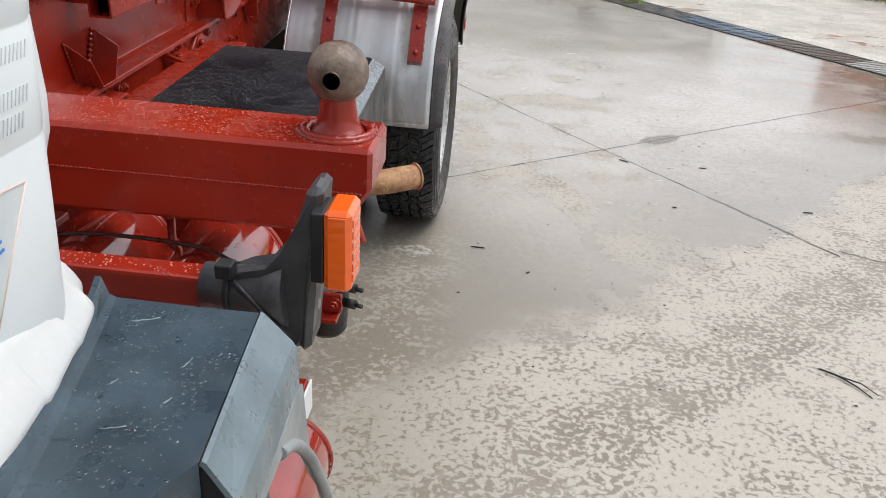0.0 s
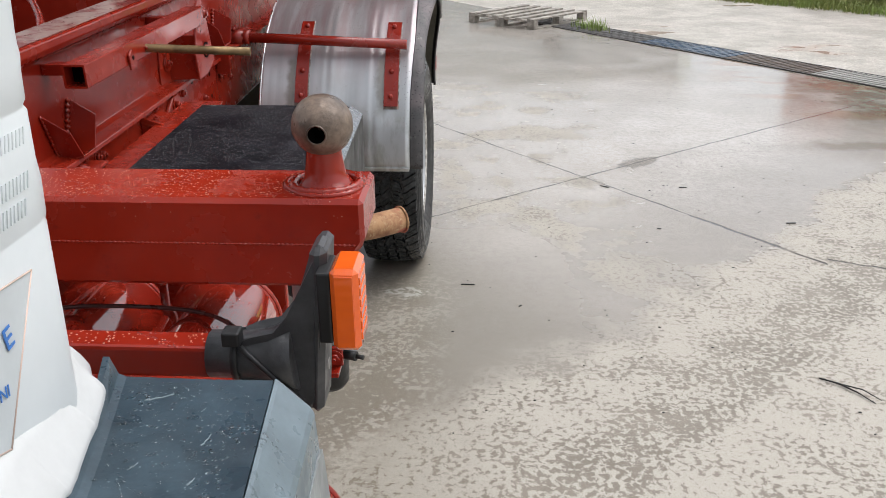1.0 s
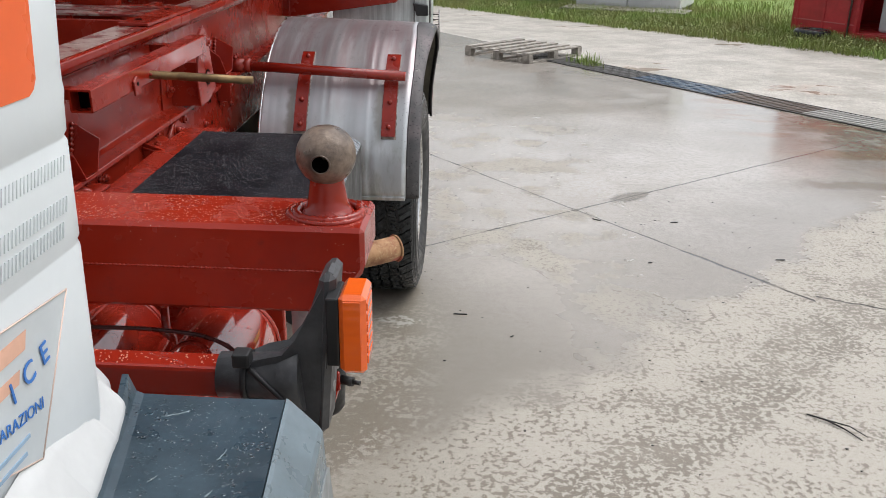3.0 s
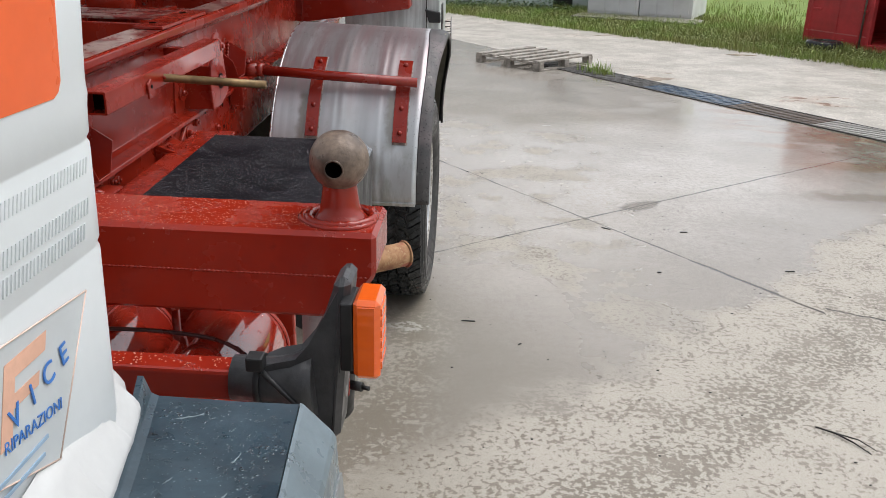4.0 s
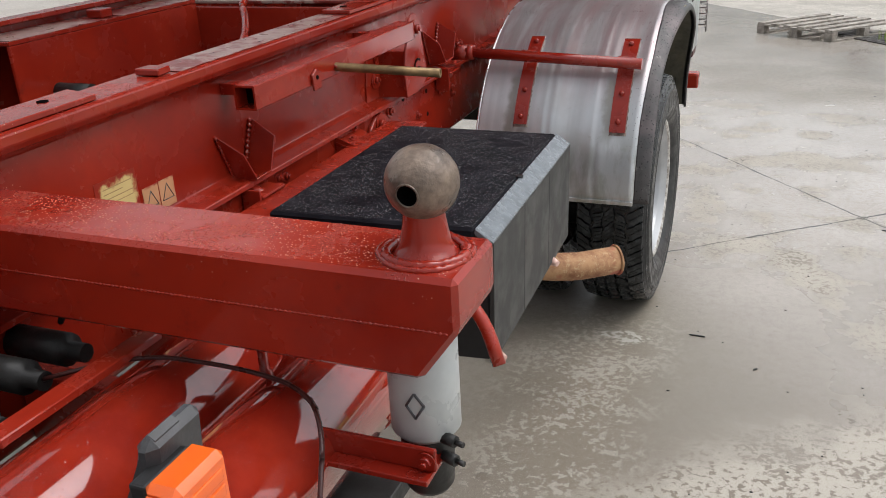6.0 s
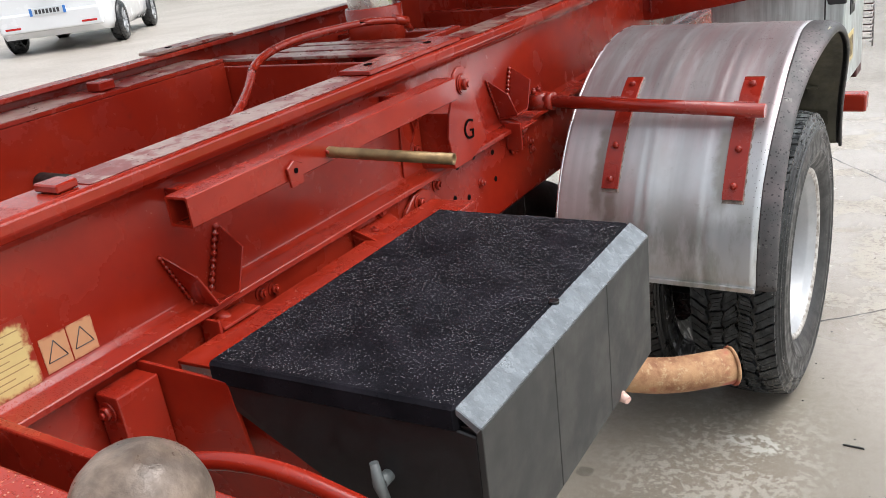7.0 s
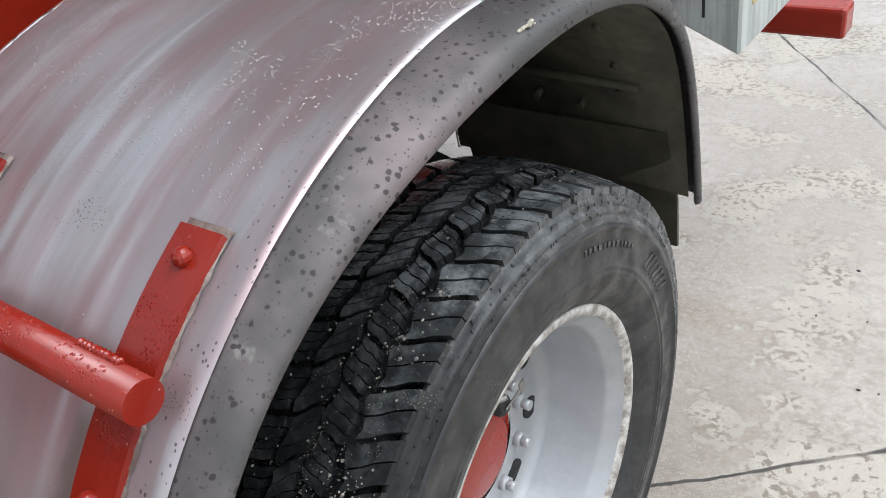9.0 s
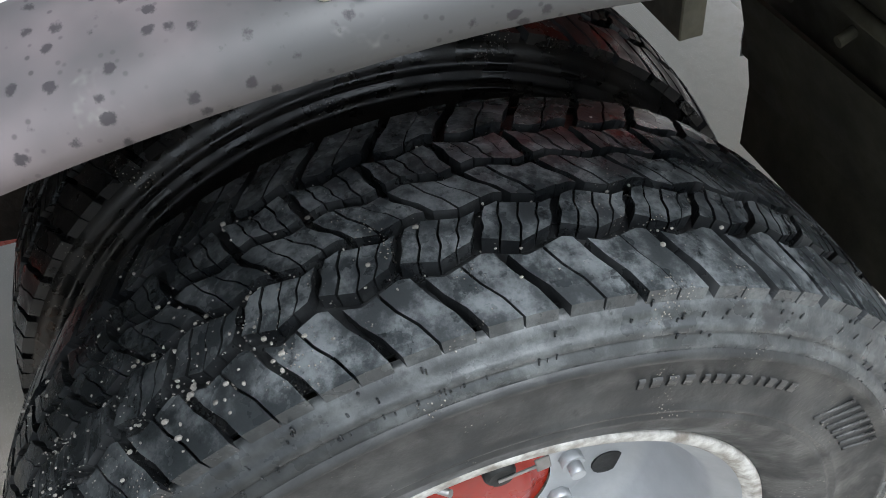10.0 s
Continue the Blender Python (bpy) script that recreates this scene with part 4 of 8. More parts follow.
    # small ledge brackets along the lower lip
    for y in (4.30,):
        bm = bmesh.new()
        prism(bm, [(1.08, y, 1.15), (1.165, y, 1.12), (1.165, y + 0.008, 1.085), (1.08, y + 0.008, 1.06)], (0, 0.008, 0), 0.001)
        prism(bm, [(1.08, y, 1.125), (1.16, y, 1.10), (1.16, y + 0.14, 1.10), (1.08, y + 0.17, 1.125)], (0, 0, 0.008), 0.001)
        ob = part("ledge_bracket", bm, RED, truck)
        bm = bmesh.new()
        hexbolt(bm, (1.11, y + 0.06, 1.122), (0.3, 0, 1), 0.011, 0.01)
        part("bolt", bm, RED, ob)
    # decal: instruction sticker half covered with overspray, with two warning signs
    bm = bmesh.new()
    box(bm, 1.0455, 1.0462, 3.312, 3.442, 1.187, 1.320)
    st = part("sticker", bm, oversprayed("yellowed_sticker_film", (0.62, 0.47, 0.20), (3.380, 1.248), (0.062, 0.066)), truck, "yellowed instruction sticker with lines of small print")
    for k in range(9):
        bm = bmesh.new()
        box(bm, 1.0463, 1.0466, 3.335, 3.425 - 0.03 * (k % 3 == 1), 1.298 - k * 0.0115, 1.3002 - k * 0.0115)
        part("print_line", bm, plain("faded_print", (0.34, 0.22, 0.09), 0.5), st)
    for y in (3.480, 3.537):
        bm = bmesh.new()
        box(bm, 1.0455, 1.0462, y - 0.027, y + 0.027, 1.193, 1.262)
        sign = part("sign", bm, oversprayed("faded_sign_film", (0.52, 0.27, 0.14), (y, 1.226), (0.034, 0.040)), truck, "faded warning sign under red overspray")
        for p, q in (((y - 0.020, 1.212), (y + 0.020, 1.212)), ((y + 0.020, 1.212), (y, 1.250)), ((y, 1.250), (y - 0.020, 1.212))):
            bm = bmesh.new()
            tube(bm, [(1.0466, *p), (1.0466, *q)], 0.0010, 6)
            part("triangle_side", bm, INK, sign)


outrigger()


def ball_beam():
    """Cross beam of two welded channels that carries a ball for the tipping body, at the front."""
    y0, y1, x1 = 2.934, 3.094, 2.020
    zt, zb, zc = 1.391, 1.226, 1.312
    bm = bmesh.new()
    sec = [(-0.75, zb), (1.958, zb), (x1, zc), (x1, zt), (-0.75, zt)]
    prism(bm, [(x, y0, z) for x, z in sec], (0, y1 - y0, 0), 0.008)
    beam = part("cross_beam", bm, RED, truck, "thick red cross beam with a chamfered lower end")
    bm = bmesh.new()
    weld(bm, (1.1, y0, 1.309), (2.005, y0, 1.309), 0.0026, 110, 5)
    part("weld_bead", bm, WELD, beam)
    c = Vector((1.944, 3.015, 0))
    bc = Vector((c.x, c.y, 1.499))
    bm = bmesh.new()
    lathe(bm, [(zt, 0.050), (zt + 0.004, 0.047), (zt + 0.010, 0.041), (zt + 0.018, 0.0365), (zt + 0.030, 0.0340), (zt + 0.045, 0.0315), (zt + 0.062, 0.0295), (zt + 0.075, 0.029)], c, "z", 40)
    for v in bm.verts:
        a = math.atan2(v.co.y - c.y, v.co.x - c.x)
        v.co.x += 0.0012 * math.sin(3 * a + 40 * v.co.z)
    part("ball_stem", bm, RED, beam, "red stem welded to the beam")
    # lumpy runs of weld round the foot of the stem, wet and shining
    for r0, h, rr, seed in ((0.058, 0.004, 0.0075, 2), (0.067, 0.001, 0.0060, 5)):
        rnd = random.Random(seed)
        bm = bmesh.new()
        n = 72
        lump = [rnd.uniform(0.75, 1.25) for _ in range(n)]
        lump.append(lump[0])
        tube(bm, [(c.x + (r0 + 0.003 * math.sin(3 * a + seed)) * math.cos(a), c.y + (r0 - 0.002) * math.sin(a), zt + h) for a in (k * math.tau / n for k in range(n + 1))], [rr * v for v in lump], 9)
        part("weld_bead", bm, WELD, beam)
    bm = bmesh.new()
    hd = Vector((-0.02, -0.98, -0.08)).normalized()
    bmesh.ops.create_uvsphere(bm, u_segments=96, v_segments=60, radius=0.0532, matrix=Matrix.Translation(bc))
    bmesh.ops.delete(bm, geom=[f for f in bm.faces if (f.calc_center_median() - bc).normalized().dot(hd) > 0.952], context="FACES")
    for v in bm.verts:
        d = (v.co - bc)
        v.co += d.normalized() * (0.0006 * noise.noise(d * 60) - 0.0012 * max(0.0, d.normalized().z - 0.93) / 0.07)
    part("ball", bm, BALL, beam, "worn brown steel ball with a cross bore", smooth=True)
    bm = bmesh.new()
    tube(bm, [bc + hd * 0.018, bc + hd * 0.024, bc + hd * 0.0508], [0.004, 0.0158, 0.0162], 28, caps=False)
    part("bore", bm, DARK, beam)
    bm = bmesh.new()
    a, b = frame_of(hd)
    ring = [bc + hd * 0.0508 + 0.0164 * (math.cos(t) * a + math.sin(t) * b) for t in (k * math.tau / 24 for k in range(25))]
    tube(bm, ring, 0.0017, 8, caps=False)
    part("bore_rim", bm, BALL, beam)


ball_beam()


def battery_box():
    """Covered box beside the rail: grainy black lid, wet grey chamfer, dark side made of three sheets."""
    piv = L(1.5, 4.07, 1.136)
    m = Matrix.Translation(piv) @ Matrix.Rotation(0.043, 4, "Z") @ Matrix.Rotation(-0.026, 4, "X") @ Matrix.Rotation(0.012, 4, "Y")
    base = new("battery_box")
    base.parent, base.matrix_basis = truck, m
    tagged(base, "black box with a gritty lid and grey chamfered edge")
    x0, xa, xb, y0, y1, zt, zc, zb = -0.258, 0.262, 0.306, -0.422, 0.440, 0.0, -0.030, -0.335
    bm = bmesh.new()
    prism(bm, [(x0, y0 - 0.010, -0.05), (xa - 0.001, y0, -0.05), (xa - 0.001, y1, -0.05), (x0, y1, -0.05)], (0, 0, 0.05), 0.007)
    part("lid", bm, GRIP, base, "black anti-slip lid beaded with rain")
    bm = bmesh.new()
    prism(bm, [(xa, y0, 0.001), (xb, y0, zc), (xb - 0.01, y0, zc - 0.012), (xa - 0.002, y0, -0.014)], (0, y1 - y0, 0), 0.002)
    part("edge_strip", bm, CHAMFER, base, "wet grey chamfer strip")
    cuts = [y0, -0.135, 0.150, y1]
    for a, b in zip(cuts, cuts[1:]):
        bm = bmesh.new()
        box(bm, xb - 0.012, xb, a + 0.0012, b - 0.0012, zb, zc - 0.002, 0.0018)
        part("side_sheet", bm, BOXSIDE, base)
    bm = bmesh.new()
    prism(bm, [(x0, y0 - 0.007, -0.044), (xa, y0 + 0.003, -0.044), (xb - 0.012, y0 + 0.003, -0.05), (xb - 0.013, y0 + 0.003, zb + 0.004), (0.20, y0, zb + 0.002), (-0.06, y0 - 0.012, -0.17), (x0, y0 - 0.007, -0.075)], (0, 0.012, 0), 0.003)
    part("end_sheet", bm, BLACK, base)
    bm = bmesh.new()
    prism(bm, [(x0, y1 - 0.012, -0.036), (xb - 0.014, y1 - 0.012, -0.036), (xb - 0.014, y1 - 0.012, zb), (-0.06, y1 - 0.012, -0.2), (x0, y1 - 0.012, -0.09)], (0, 0.012, 0), 0.002)
    part("end_sheet", bm, BLACK, base)
    bm = bmesh.new()
    box(bm, -0.05, xb - 0.014, y0 + 0.013, y1 - 0.013, -0.22, -0.04)
    part("inner_body", bm, OILY, base)
    bm = bmesh.new()
    tube(bm, [(0.117, y0 - 0.001, -0.158), (0.117, y0 - 0.028, -0.158)], 0.012, 14)
    tube(bm, [(0.110, y0 - 0.030, -0.118), (0.117, y0 - 0.034, -0.158), (0.127, y0 - 0.030, -0.198)], [0.008, 0.011, 0.008], 12)
    part("t_handle", bm, plain("grey_handle_plastic", (0.13, 0.145, 0.145), 0.4), base, "small grey T handle")
    for a in (0.02, 0.62):
        bm = bmesh.new()
        tube(bm, [(xb - 0.004, y0 + a + 0.02, zb + 0.0), (xb + 0.016, y0 + a + 0.012, zb - 0.004)], [0.014, 0.009], 10)
        part("lamp_stub", bm, plain("pink_plastic_cap", (0.62, 0.40, 0.34), 0.4), base)
    bm = bmesh.new()
    tube(bm, [(0.262, -0.02, -0.001), (0.262, -0.02, 0.0045)], 0.010, 14)
    part("cap_screw", bm, BLACK, base)
    # angle that carries the box, between it and the rail
    bm = bmesh.new()
    prism(bm, [L(1.135, 3.66, 1.094), L(1.300, 3.66, 1.100), L(1.262, 4.62, 1.116), L(1.120, 4.62, 1.112)], (0, 0, 0.008), 0.001)
    prism(bm, [L(1.135, 3.66, 1.094), L(1.121, 4.62, 1.112), L(1.121, 4.62, 1.02), L(1.135, 3.66, 1.0)], (0.008, 0, 0), 0.001)
    prism(bm, [L(1.09, 3.60, 1.125), L(1.30, 3.63, 1.10), L(1.33, 3.63, 0.93), L(1.09, 3.60, 0.93)], (0, 0.008, 0), 0.001)
    part("carrier_angle", bm, RED, truck, "red angle iron beside the box")
    bm = bmesh.new()
    prism(bm, [L(1.09, 3.640, 1.06), L(1.34, 3.722, 1.075), L(1.72, 3.722, 1.00), L(1.72, 3.722, 0.80), L(1.09, 3.640, 0.80)], (0, 0.006, 0), 0.001)
    part("carrier_plate", bm, RED, truck, "red plate under the end of the box")
    bm = bmesh.new()
    box(bm, 1.085, 1.09 + 0.06, 3.50, 3.598, 0.93, 1.135, 0.004)
    part("carrier_plate", bm, RED, truck)
    bm = bmesh.new()
    hexbolt(bm, (1.115, 3.50, 1.10), (0, -1, 0), 0.014, 0.012)
    part("bolt", bm, RED, truck)


battery_box()


def exhaust():
    bm = bmesh.new()
    path = bend([L(1.25, 4.68, 0.66), L(1.50, 4.73, 0.59), L(1.70, 4.82, 0.548), L(1.862, 4.955, 0.548)], 0.10, 8)
    tube(bm, path, 0.052, 28, hollow=0.047)
    pipe = part("exhaust_pipe", bm, RUST, truck, "rusty exhaust pipe bent outward, open at its end")
    d = (path[-1] - path[-2]).normalized()
    a, b = frame_of(d)
    bm = bmesh.new()
    tube(bm, [path[-1] + 0.0535 * (math.cos(t) * a + math.sin(t) * b) for t in (k * math.tau / 32 for k in range(33))], 0.0055, 8, caps=False)
    part("rolled_rim", bm, RUST, pipe)


exhaust()

# ---- rear fender and wheels ----
FC, FR = L(0, 5.812, 0.690), 0.680


def crown_lift(t, x):
    """The crown stands a little proud of the round, most at the inner side."""
    return (0.006 + 0.013 * (1.886 - x) / 0.646) * math.exp(-(((t - 88) / 26) ** 2))


def crown_back(t):
    """The crown leans towards the rear."""
    return 0.070 * math.exp(-(((t - 78) / 28) ** 2))


def tuck(bm):
    """Behind the wheel the fender leaves its round and hangs straight down."""
    for v in bm.verts:
        r = math.hypot(v.co.y - FC.y, v.co.z - FC.z)
        t = math.degrees(math.atan2(v.co.z - FC.z, v.co.y - FC.y))
        s = min(1.0, max(0.0, (76 - t) / 26))
        low = 1.24 + 0.19 * s * s * (3 - 2 * s) - 0.09 * min(1.0, max(0.0, (42 - t) / 30))
        q = min(1.0, max(0.0, (62 - t) / 48))
        out = 0.050 * q * q * (3 - 2 * q)
        f = min(1.0, max(0.0, (t - 92) / 44))
        f = f * f * (3 - 2 * f)
        if v.co.x > 1.8855:
            v.co.x = 1.886 + (v.co.x - 1.886) * (1 - 0.38 * f)
        v.co.x += 0.008 * f * min(1.0, max(0.0, (v.co.x - 1.82) / 0.066))
        if v.co.x < 1.886:
            v.co.x = low + (v.co.x - 1.24) * (1.886 - out - low) / 0.646
        else:
            v.co.x -= out
        # the front of the sheet flares up and out to its ridge, and the lip rolls in less there
        g = min(1.0, max(0.0, (t - 95) / 14)) * min(1.0, max(0.0, (150 - t) / 24))
        w = min(1.0, max(0.0, (v.co.x - 1.835) / 0.052)) * min(1.0, max(0.0, (1.940 - v.co.x) / 0.050))
        grow = 0.011 * g * w + (0.5 * f * (FR - r) if r < FR and v.co.x > 1.925 else 0.0)
        v.co.x += 0.013 * g * w
        v.co.y += grow * math.cos(radians(t))
        v.co.z += grow * math.sin(radians(t))
        v.co.z += crown_lift(t, v.co.x)
        v.co.y += crown_back(t)
        a, b = v.co.y - FC.y, 0.668 + (r - FR)
        if a > 0.3:
            v.co.y = FC.y - 0.016 * math.log(math.exp(-a / 0.016) + math.exp(-b / 0.016))
    return bm


def fender():
    a0, a1 = radians(8.5), radians(176.5)
    prof = [(1.240, 0.0), (1.245, 0.004), (1.252, 0.004)]
    for x, d in ((1.50, 0.0), (1.508, 0.0016), (1.516, 0.0), (1.535, 0.0), (1.545, 0.0022), (1.555, 0.0), (1.70, 0.0), (1.708, 0.0016), (1.716, 0.0), (1.735, 0.0), (1.745, 0.0016), (1.755, 0.0), (1.79, 0.0), (1.82, 0.0), (1.84, 0.0), (1.86, 0.0), (1.880, 0.0)):
        prof.append((x, 0.004 + d))
    bm = bmesh.new()
    tuck(lathe(bm, [(x, FR + d) for x, d in prof], (0, FC.y, FC.z), "x", 90, a0, a1))
    sheet = part("fender", bm, FENDER, truck, "dull galvanised rear fender, its crown tinted with the red body's reflection", solid=0.003)
    bm = bmesh.new()
    rim = [(1.8802, 0.0038), (1.884, 0.0048), (1.888, 0.0042), (1.893, 0.0036), (1.912, 0.004), (1.932, 0.002), (1.946, -0.002), (1.957, -0.006), (1.965, -0.014), (1.968, -0.024), (1.967, -0.033), (1.961, -0.036), (1.955, -0.030)]
    tuck(lathe(bm, [(x, FR + d) for x, d in rim], (0, FC.y, FC.z), "x", 90, a0, a1))
    part("edge_band", bm, RIMBAND, sheet, "rounded fender edge spotted with mud", solid=0.003)
    # rolled hems: the free front edge, and the wired inner edge
    bm = bmesh.new()
    y, z = FC.y + (FR + 0.004) * math.cos(a1), FC.z + (FR + 0.004) * math.sin(a1)
    box(bm, 1.245, 1.885, y - 0.006, y + 0.006, z - 0.010, z + 0.006, 0.003)
    part("front_hem", bm, FENDER, sheet)
    bm = bmesh.new()
    tube(bm, [(1.240, FC.y + FR * math.cos(t), FC.z + FR * math.sin(t)) for t in (a0 + (a1 - a0) * k / 60 for k in range(61))], 0.005, 8)
    tuck(bm)
    part("inner_hem", bm, plain("bare_hem_metal", (0.72, 0.72, 0.72), 0.3, 0.9), sheet)
    # dark undercoat inside, a ridge across it and a few rivet heads
    bm = bmesh.new()
    tuck(lathe(bm, [(1.252, FR - 0.0075), (1.60, FR - 0.0075), (1.945, FR - 0.030)], (0, FC.y, FC.z), "x", 70, radians(9.5), radians(175.5)))
    part("undercoat", bm, UNDERCOAT, sheet, "dark undercoat inside the fender", solid=0.002)
    for t, x0, x1 in ((33, 1.30, 1.86), (60, 1.30, 1.86)):
        t = radians(t)
        bm = bmesh.new()
        tube(bm, [(x0, FC.y + (FR - 0.014) * math.cos(t), FC.z + (FR - 0.014) * math.sin(t)), (x1, FC.y + (FR - 0.026) * math.cos(t), FC.z + (FR - 0.026) * math.sin(t))], 0.008, 8)
        part("inner_ridge", tuck(bm), UNDERCOAT, sheet)
    for t, x in ((28, 1.42), (27, 1.55), (26, 1.68), (38, 1.80), (31, 1.80), (50, 1.79)):
        t = radians(t)
        bm = bmesh.new()
        tube(bm, [(x, FC.y + (FR - 0.006) * math.cos(t), FC.z + (FR - 0.006) * math.sin(t)), (x, FC.y + (FR - 0.030) * math.cos(t), FC.z + (FR - 0.030) * math.sin(t))], 0.010, 8)
        part("inner_rivet", tuck(bm), UNDERCOAT, sheet)
    # added dark ring that keeps the rail's red reflection off the tread
    bm = bmesh.new()
    lathe(bm, [(1.246, 0.668), (1.246, 0.36), (1.252, 0.36), (1.252, 0.668)], (0, FC.y, FC.z), "x", 44, radians(20), radians(172))
    part("reflection_shield", bm, BLOCKER, sheet, "added dark ring that blocks reflections along the inner edge")
    # mud flap behind the wheel
    bm = bmesh.new()
    flap = [(0.600, 0.25), (0.612, 0.21), (0.632, 0.14), (0.645, 0.08), (0.648, -0.03)]
    prism(bm, [(1.385, FC.y + y, FC.z + z) for y, z in flap] + [(1.385, FC.y + y + 0.008, FC.z + z) for y, z in flap[::-1]], (0.48, 0, 0))
    part("mud_flap", bm, UNDERCOAT, sheet, "black rubber mud flap")
    # a bird dropping on the edge band
    bm = bmesh.new()
    rnd = random.Random(4)
    for _ in range(16):
        t, x, r = radians(92.5) + rnd.gauss(0, 0.011), 1.957 + rnd.gauss(0, 0.0025), rnd.uniform(0.0014, 0.0034)
        bmesh.ops.create_icosphere(bm, subdivisions=2, radius=r, matrix=Matrix.Translation((x, FC.y + crown_back(math.degrees(t)) + (FR - 0.002) * math.cos(t), FC.z + crown_lift(math.degrees(t), x) + (FR - 0.004) * math.sin(t))) @ Matrix.Diagonal((0.8, 1.5, 0.8, 1)))
    part("dropping", bm, plain("chalky_dropping", (0.48, 0.45, 0.36), 0.8, 0, 0.6, 90), sheet, "pale dried dropping on the fender edge", smooth=True)
    # red straps with bolts
    for x, w, t0, t1, bolts in ((1.806, 0.030, 119.3, 154.2, (122.0, 141.4, 150.8)), (1.420, 0.027, 118.8, 153.0, (121.5, 141.2, 150.5))):
        bm = bmesh.new()
        lathe(bm, [(x - w, FR + 0.006), (x - w, FR + 0.014), (x + w, FR + 0.014), (x + w, FR + 0.006)], (0, FC.y, FC.z), "x", 16, radians(t0), radians(t1))
        bmesh.ops.holes_fill(bm, edges=[e for e in bm.edges if e.is_boundary])
        strap = part("strap", bm, RED, sheet, "red flat strap bolted to the fender", smooth=False)
        rnd = random.Random(int(x * 100))
        bm = bmesh.new()
        cols = []
        for k in range(61):
            t = radians(t0 - 0.7 + (t1 - t0 + 1.6) * k / 60)
            e0, e1 = rnd.uniform(0.0005, 0.0035), rnd.uniform(0.0005, 0.0050)
            cols.append([bm.verts.new((xx, FC.y + (FR + rr) * math.cos(t), FC.z + (FR + rr) * math.sin(t))) for xx, rr in ((x - w - e0, 0.0046), (x - w + 0.002, 0.0085), (x + w - 0.002, 0.0085), (x + w + e1, 0.0046))])
        for p, q in zip(cols, cols[1:]):
            for k in range(3):
                bm.faces.new((p[k], q[k], q[k + 1], p[k + 1]))
        part("sealant", bm, RESIDUE, strap, "dirty smeared sealant round the strap")
        for t in bolts:
            t = radians(t)
            n = Vector((0, math.cos(t), math.sin(t)))
            bm = bmesh.new()
            bmesh.ops.create_uvsphere(bm, u_segments=12, v_segments=8, radius=0.011, matrix=Matrix.Translation(Vector((x, FC.y, FC.z)) + n * (FR + 0.016)))
            part("bolt", bm, RED, sheet)
    # support rod across the straps
    a, b = L(1.150, 5.300, 1.245), L(1.870, 5.310, 1.213)
    bm = bmesh.new()
    tube(bm, [a, b], 0.0215, 20)
    rod = part("support_rod", bm, RED, truck, "red round bar that carries the fender")
    bm = bmesh.new()
    tube(bm, [a + Vector((0.015, 0, 0)), a + Vector((0.045, 0, 0))], 0.030, 18)
    tube(bm, [a - Vector((0.05, 0, 0)), a + Vector((0.02, 0, 0))], 0.033, 6)
    part("socket", bm, RED, rod)
    for dy in (-0.015, 0.02):
        bm = bmesh.new()
        hexbolt(bm, a + Vector((-0.02, dy, 0.03)), (0, 0, 1), 0.009, 0.012, False)
        part("bolt", bm, RED, rod)
    for x in (1.806, 1.420):
        p, q = a.lerp(b, (x - 0.03 - a.x) / (b.x - a.x)), a.lerp(b, (x + 0.03 - a.x) / (b.x - a.x))
        for dz in (-0.019, 0.019):
            bm = bmesh.new()
            weld(bm, p + Vector((0, 0.012, dz)), q + Vector((0, 0.012, dz)), 0.005, 10, 6)
            part("weld_bead", bm, WELD, rod)


fender()

TR = 0.534


def tyre_mesh(which):
    """Carcass, sidewall or shoulder of a truck tyre about the x axis: 0 is its outer face, it reaches to -0.30."""
    bm = bmesh.new()
    prof = [(-0.038, 0.306), (-0.026, 0.320), (-0.009, 0.342), (0.004, 0.364), (0.0065, 0.378), (0.0085, 0.380), (0.0085, 0.383), (0.0068, 0.385), (0.0068, 0.389), (0.0088, 0.391), (0.0088, 0.394), (0.0070, 0.396), (0.0072, 0.404), (0.0055, 0.425), (0.0030, 0.452), (0.0072, 0.4555), (0.0074, 0.4605), (0.0022, 0.4640), (0.0030, 0.472), (-0.0020, 0.4755), (-0.0030, 0.4785), (0.0008, 0.4825), (-0.0020, 0.491), (-0.0045, 0.4915), (-0.0060, 0.500), (-0.0125, 0.5085), (-0.0190, 0.5115), (-0.0225, 0.507)]
    split = 17
    if which == "sidewall":
        lathe(bm, prof[:split + 1], (0, 0, 0), "x", 150)
    elif which == "shoulder":
        lathe(bm, prof[split:], (0, 0, 0), "x", 150)
    else:
        mid = [(-0.0225, TR - 0.019), (-0.026, TR - 0.027), (-0.06, TR - 0.018), (-0.15, TR - 0.015), (-0.24, TR - 0.018), (-0.274, TR - 0.027)]
        lathe(bm, mid + [(-0.30 - s, r) for s, r in prof[::-1]], (0, 0, 0), "x", 150)
    return bm


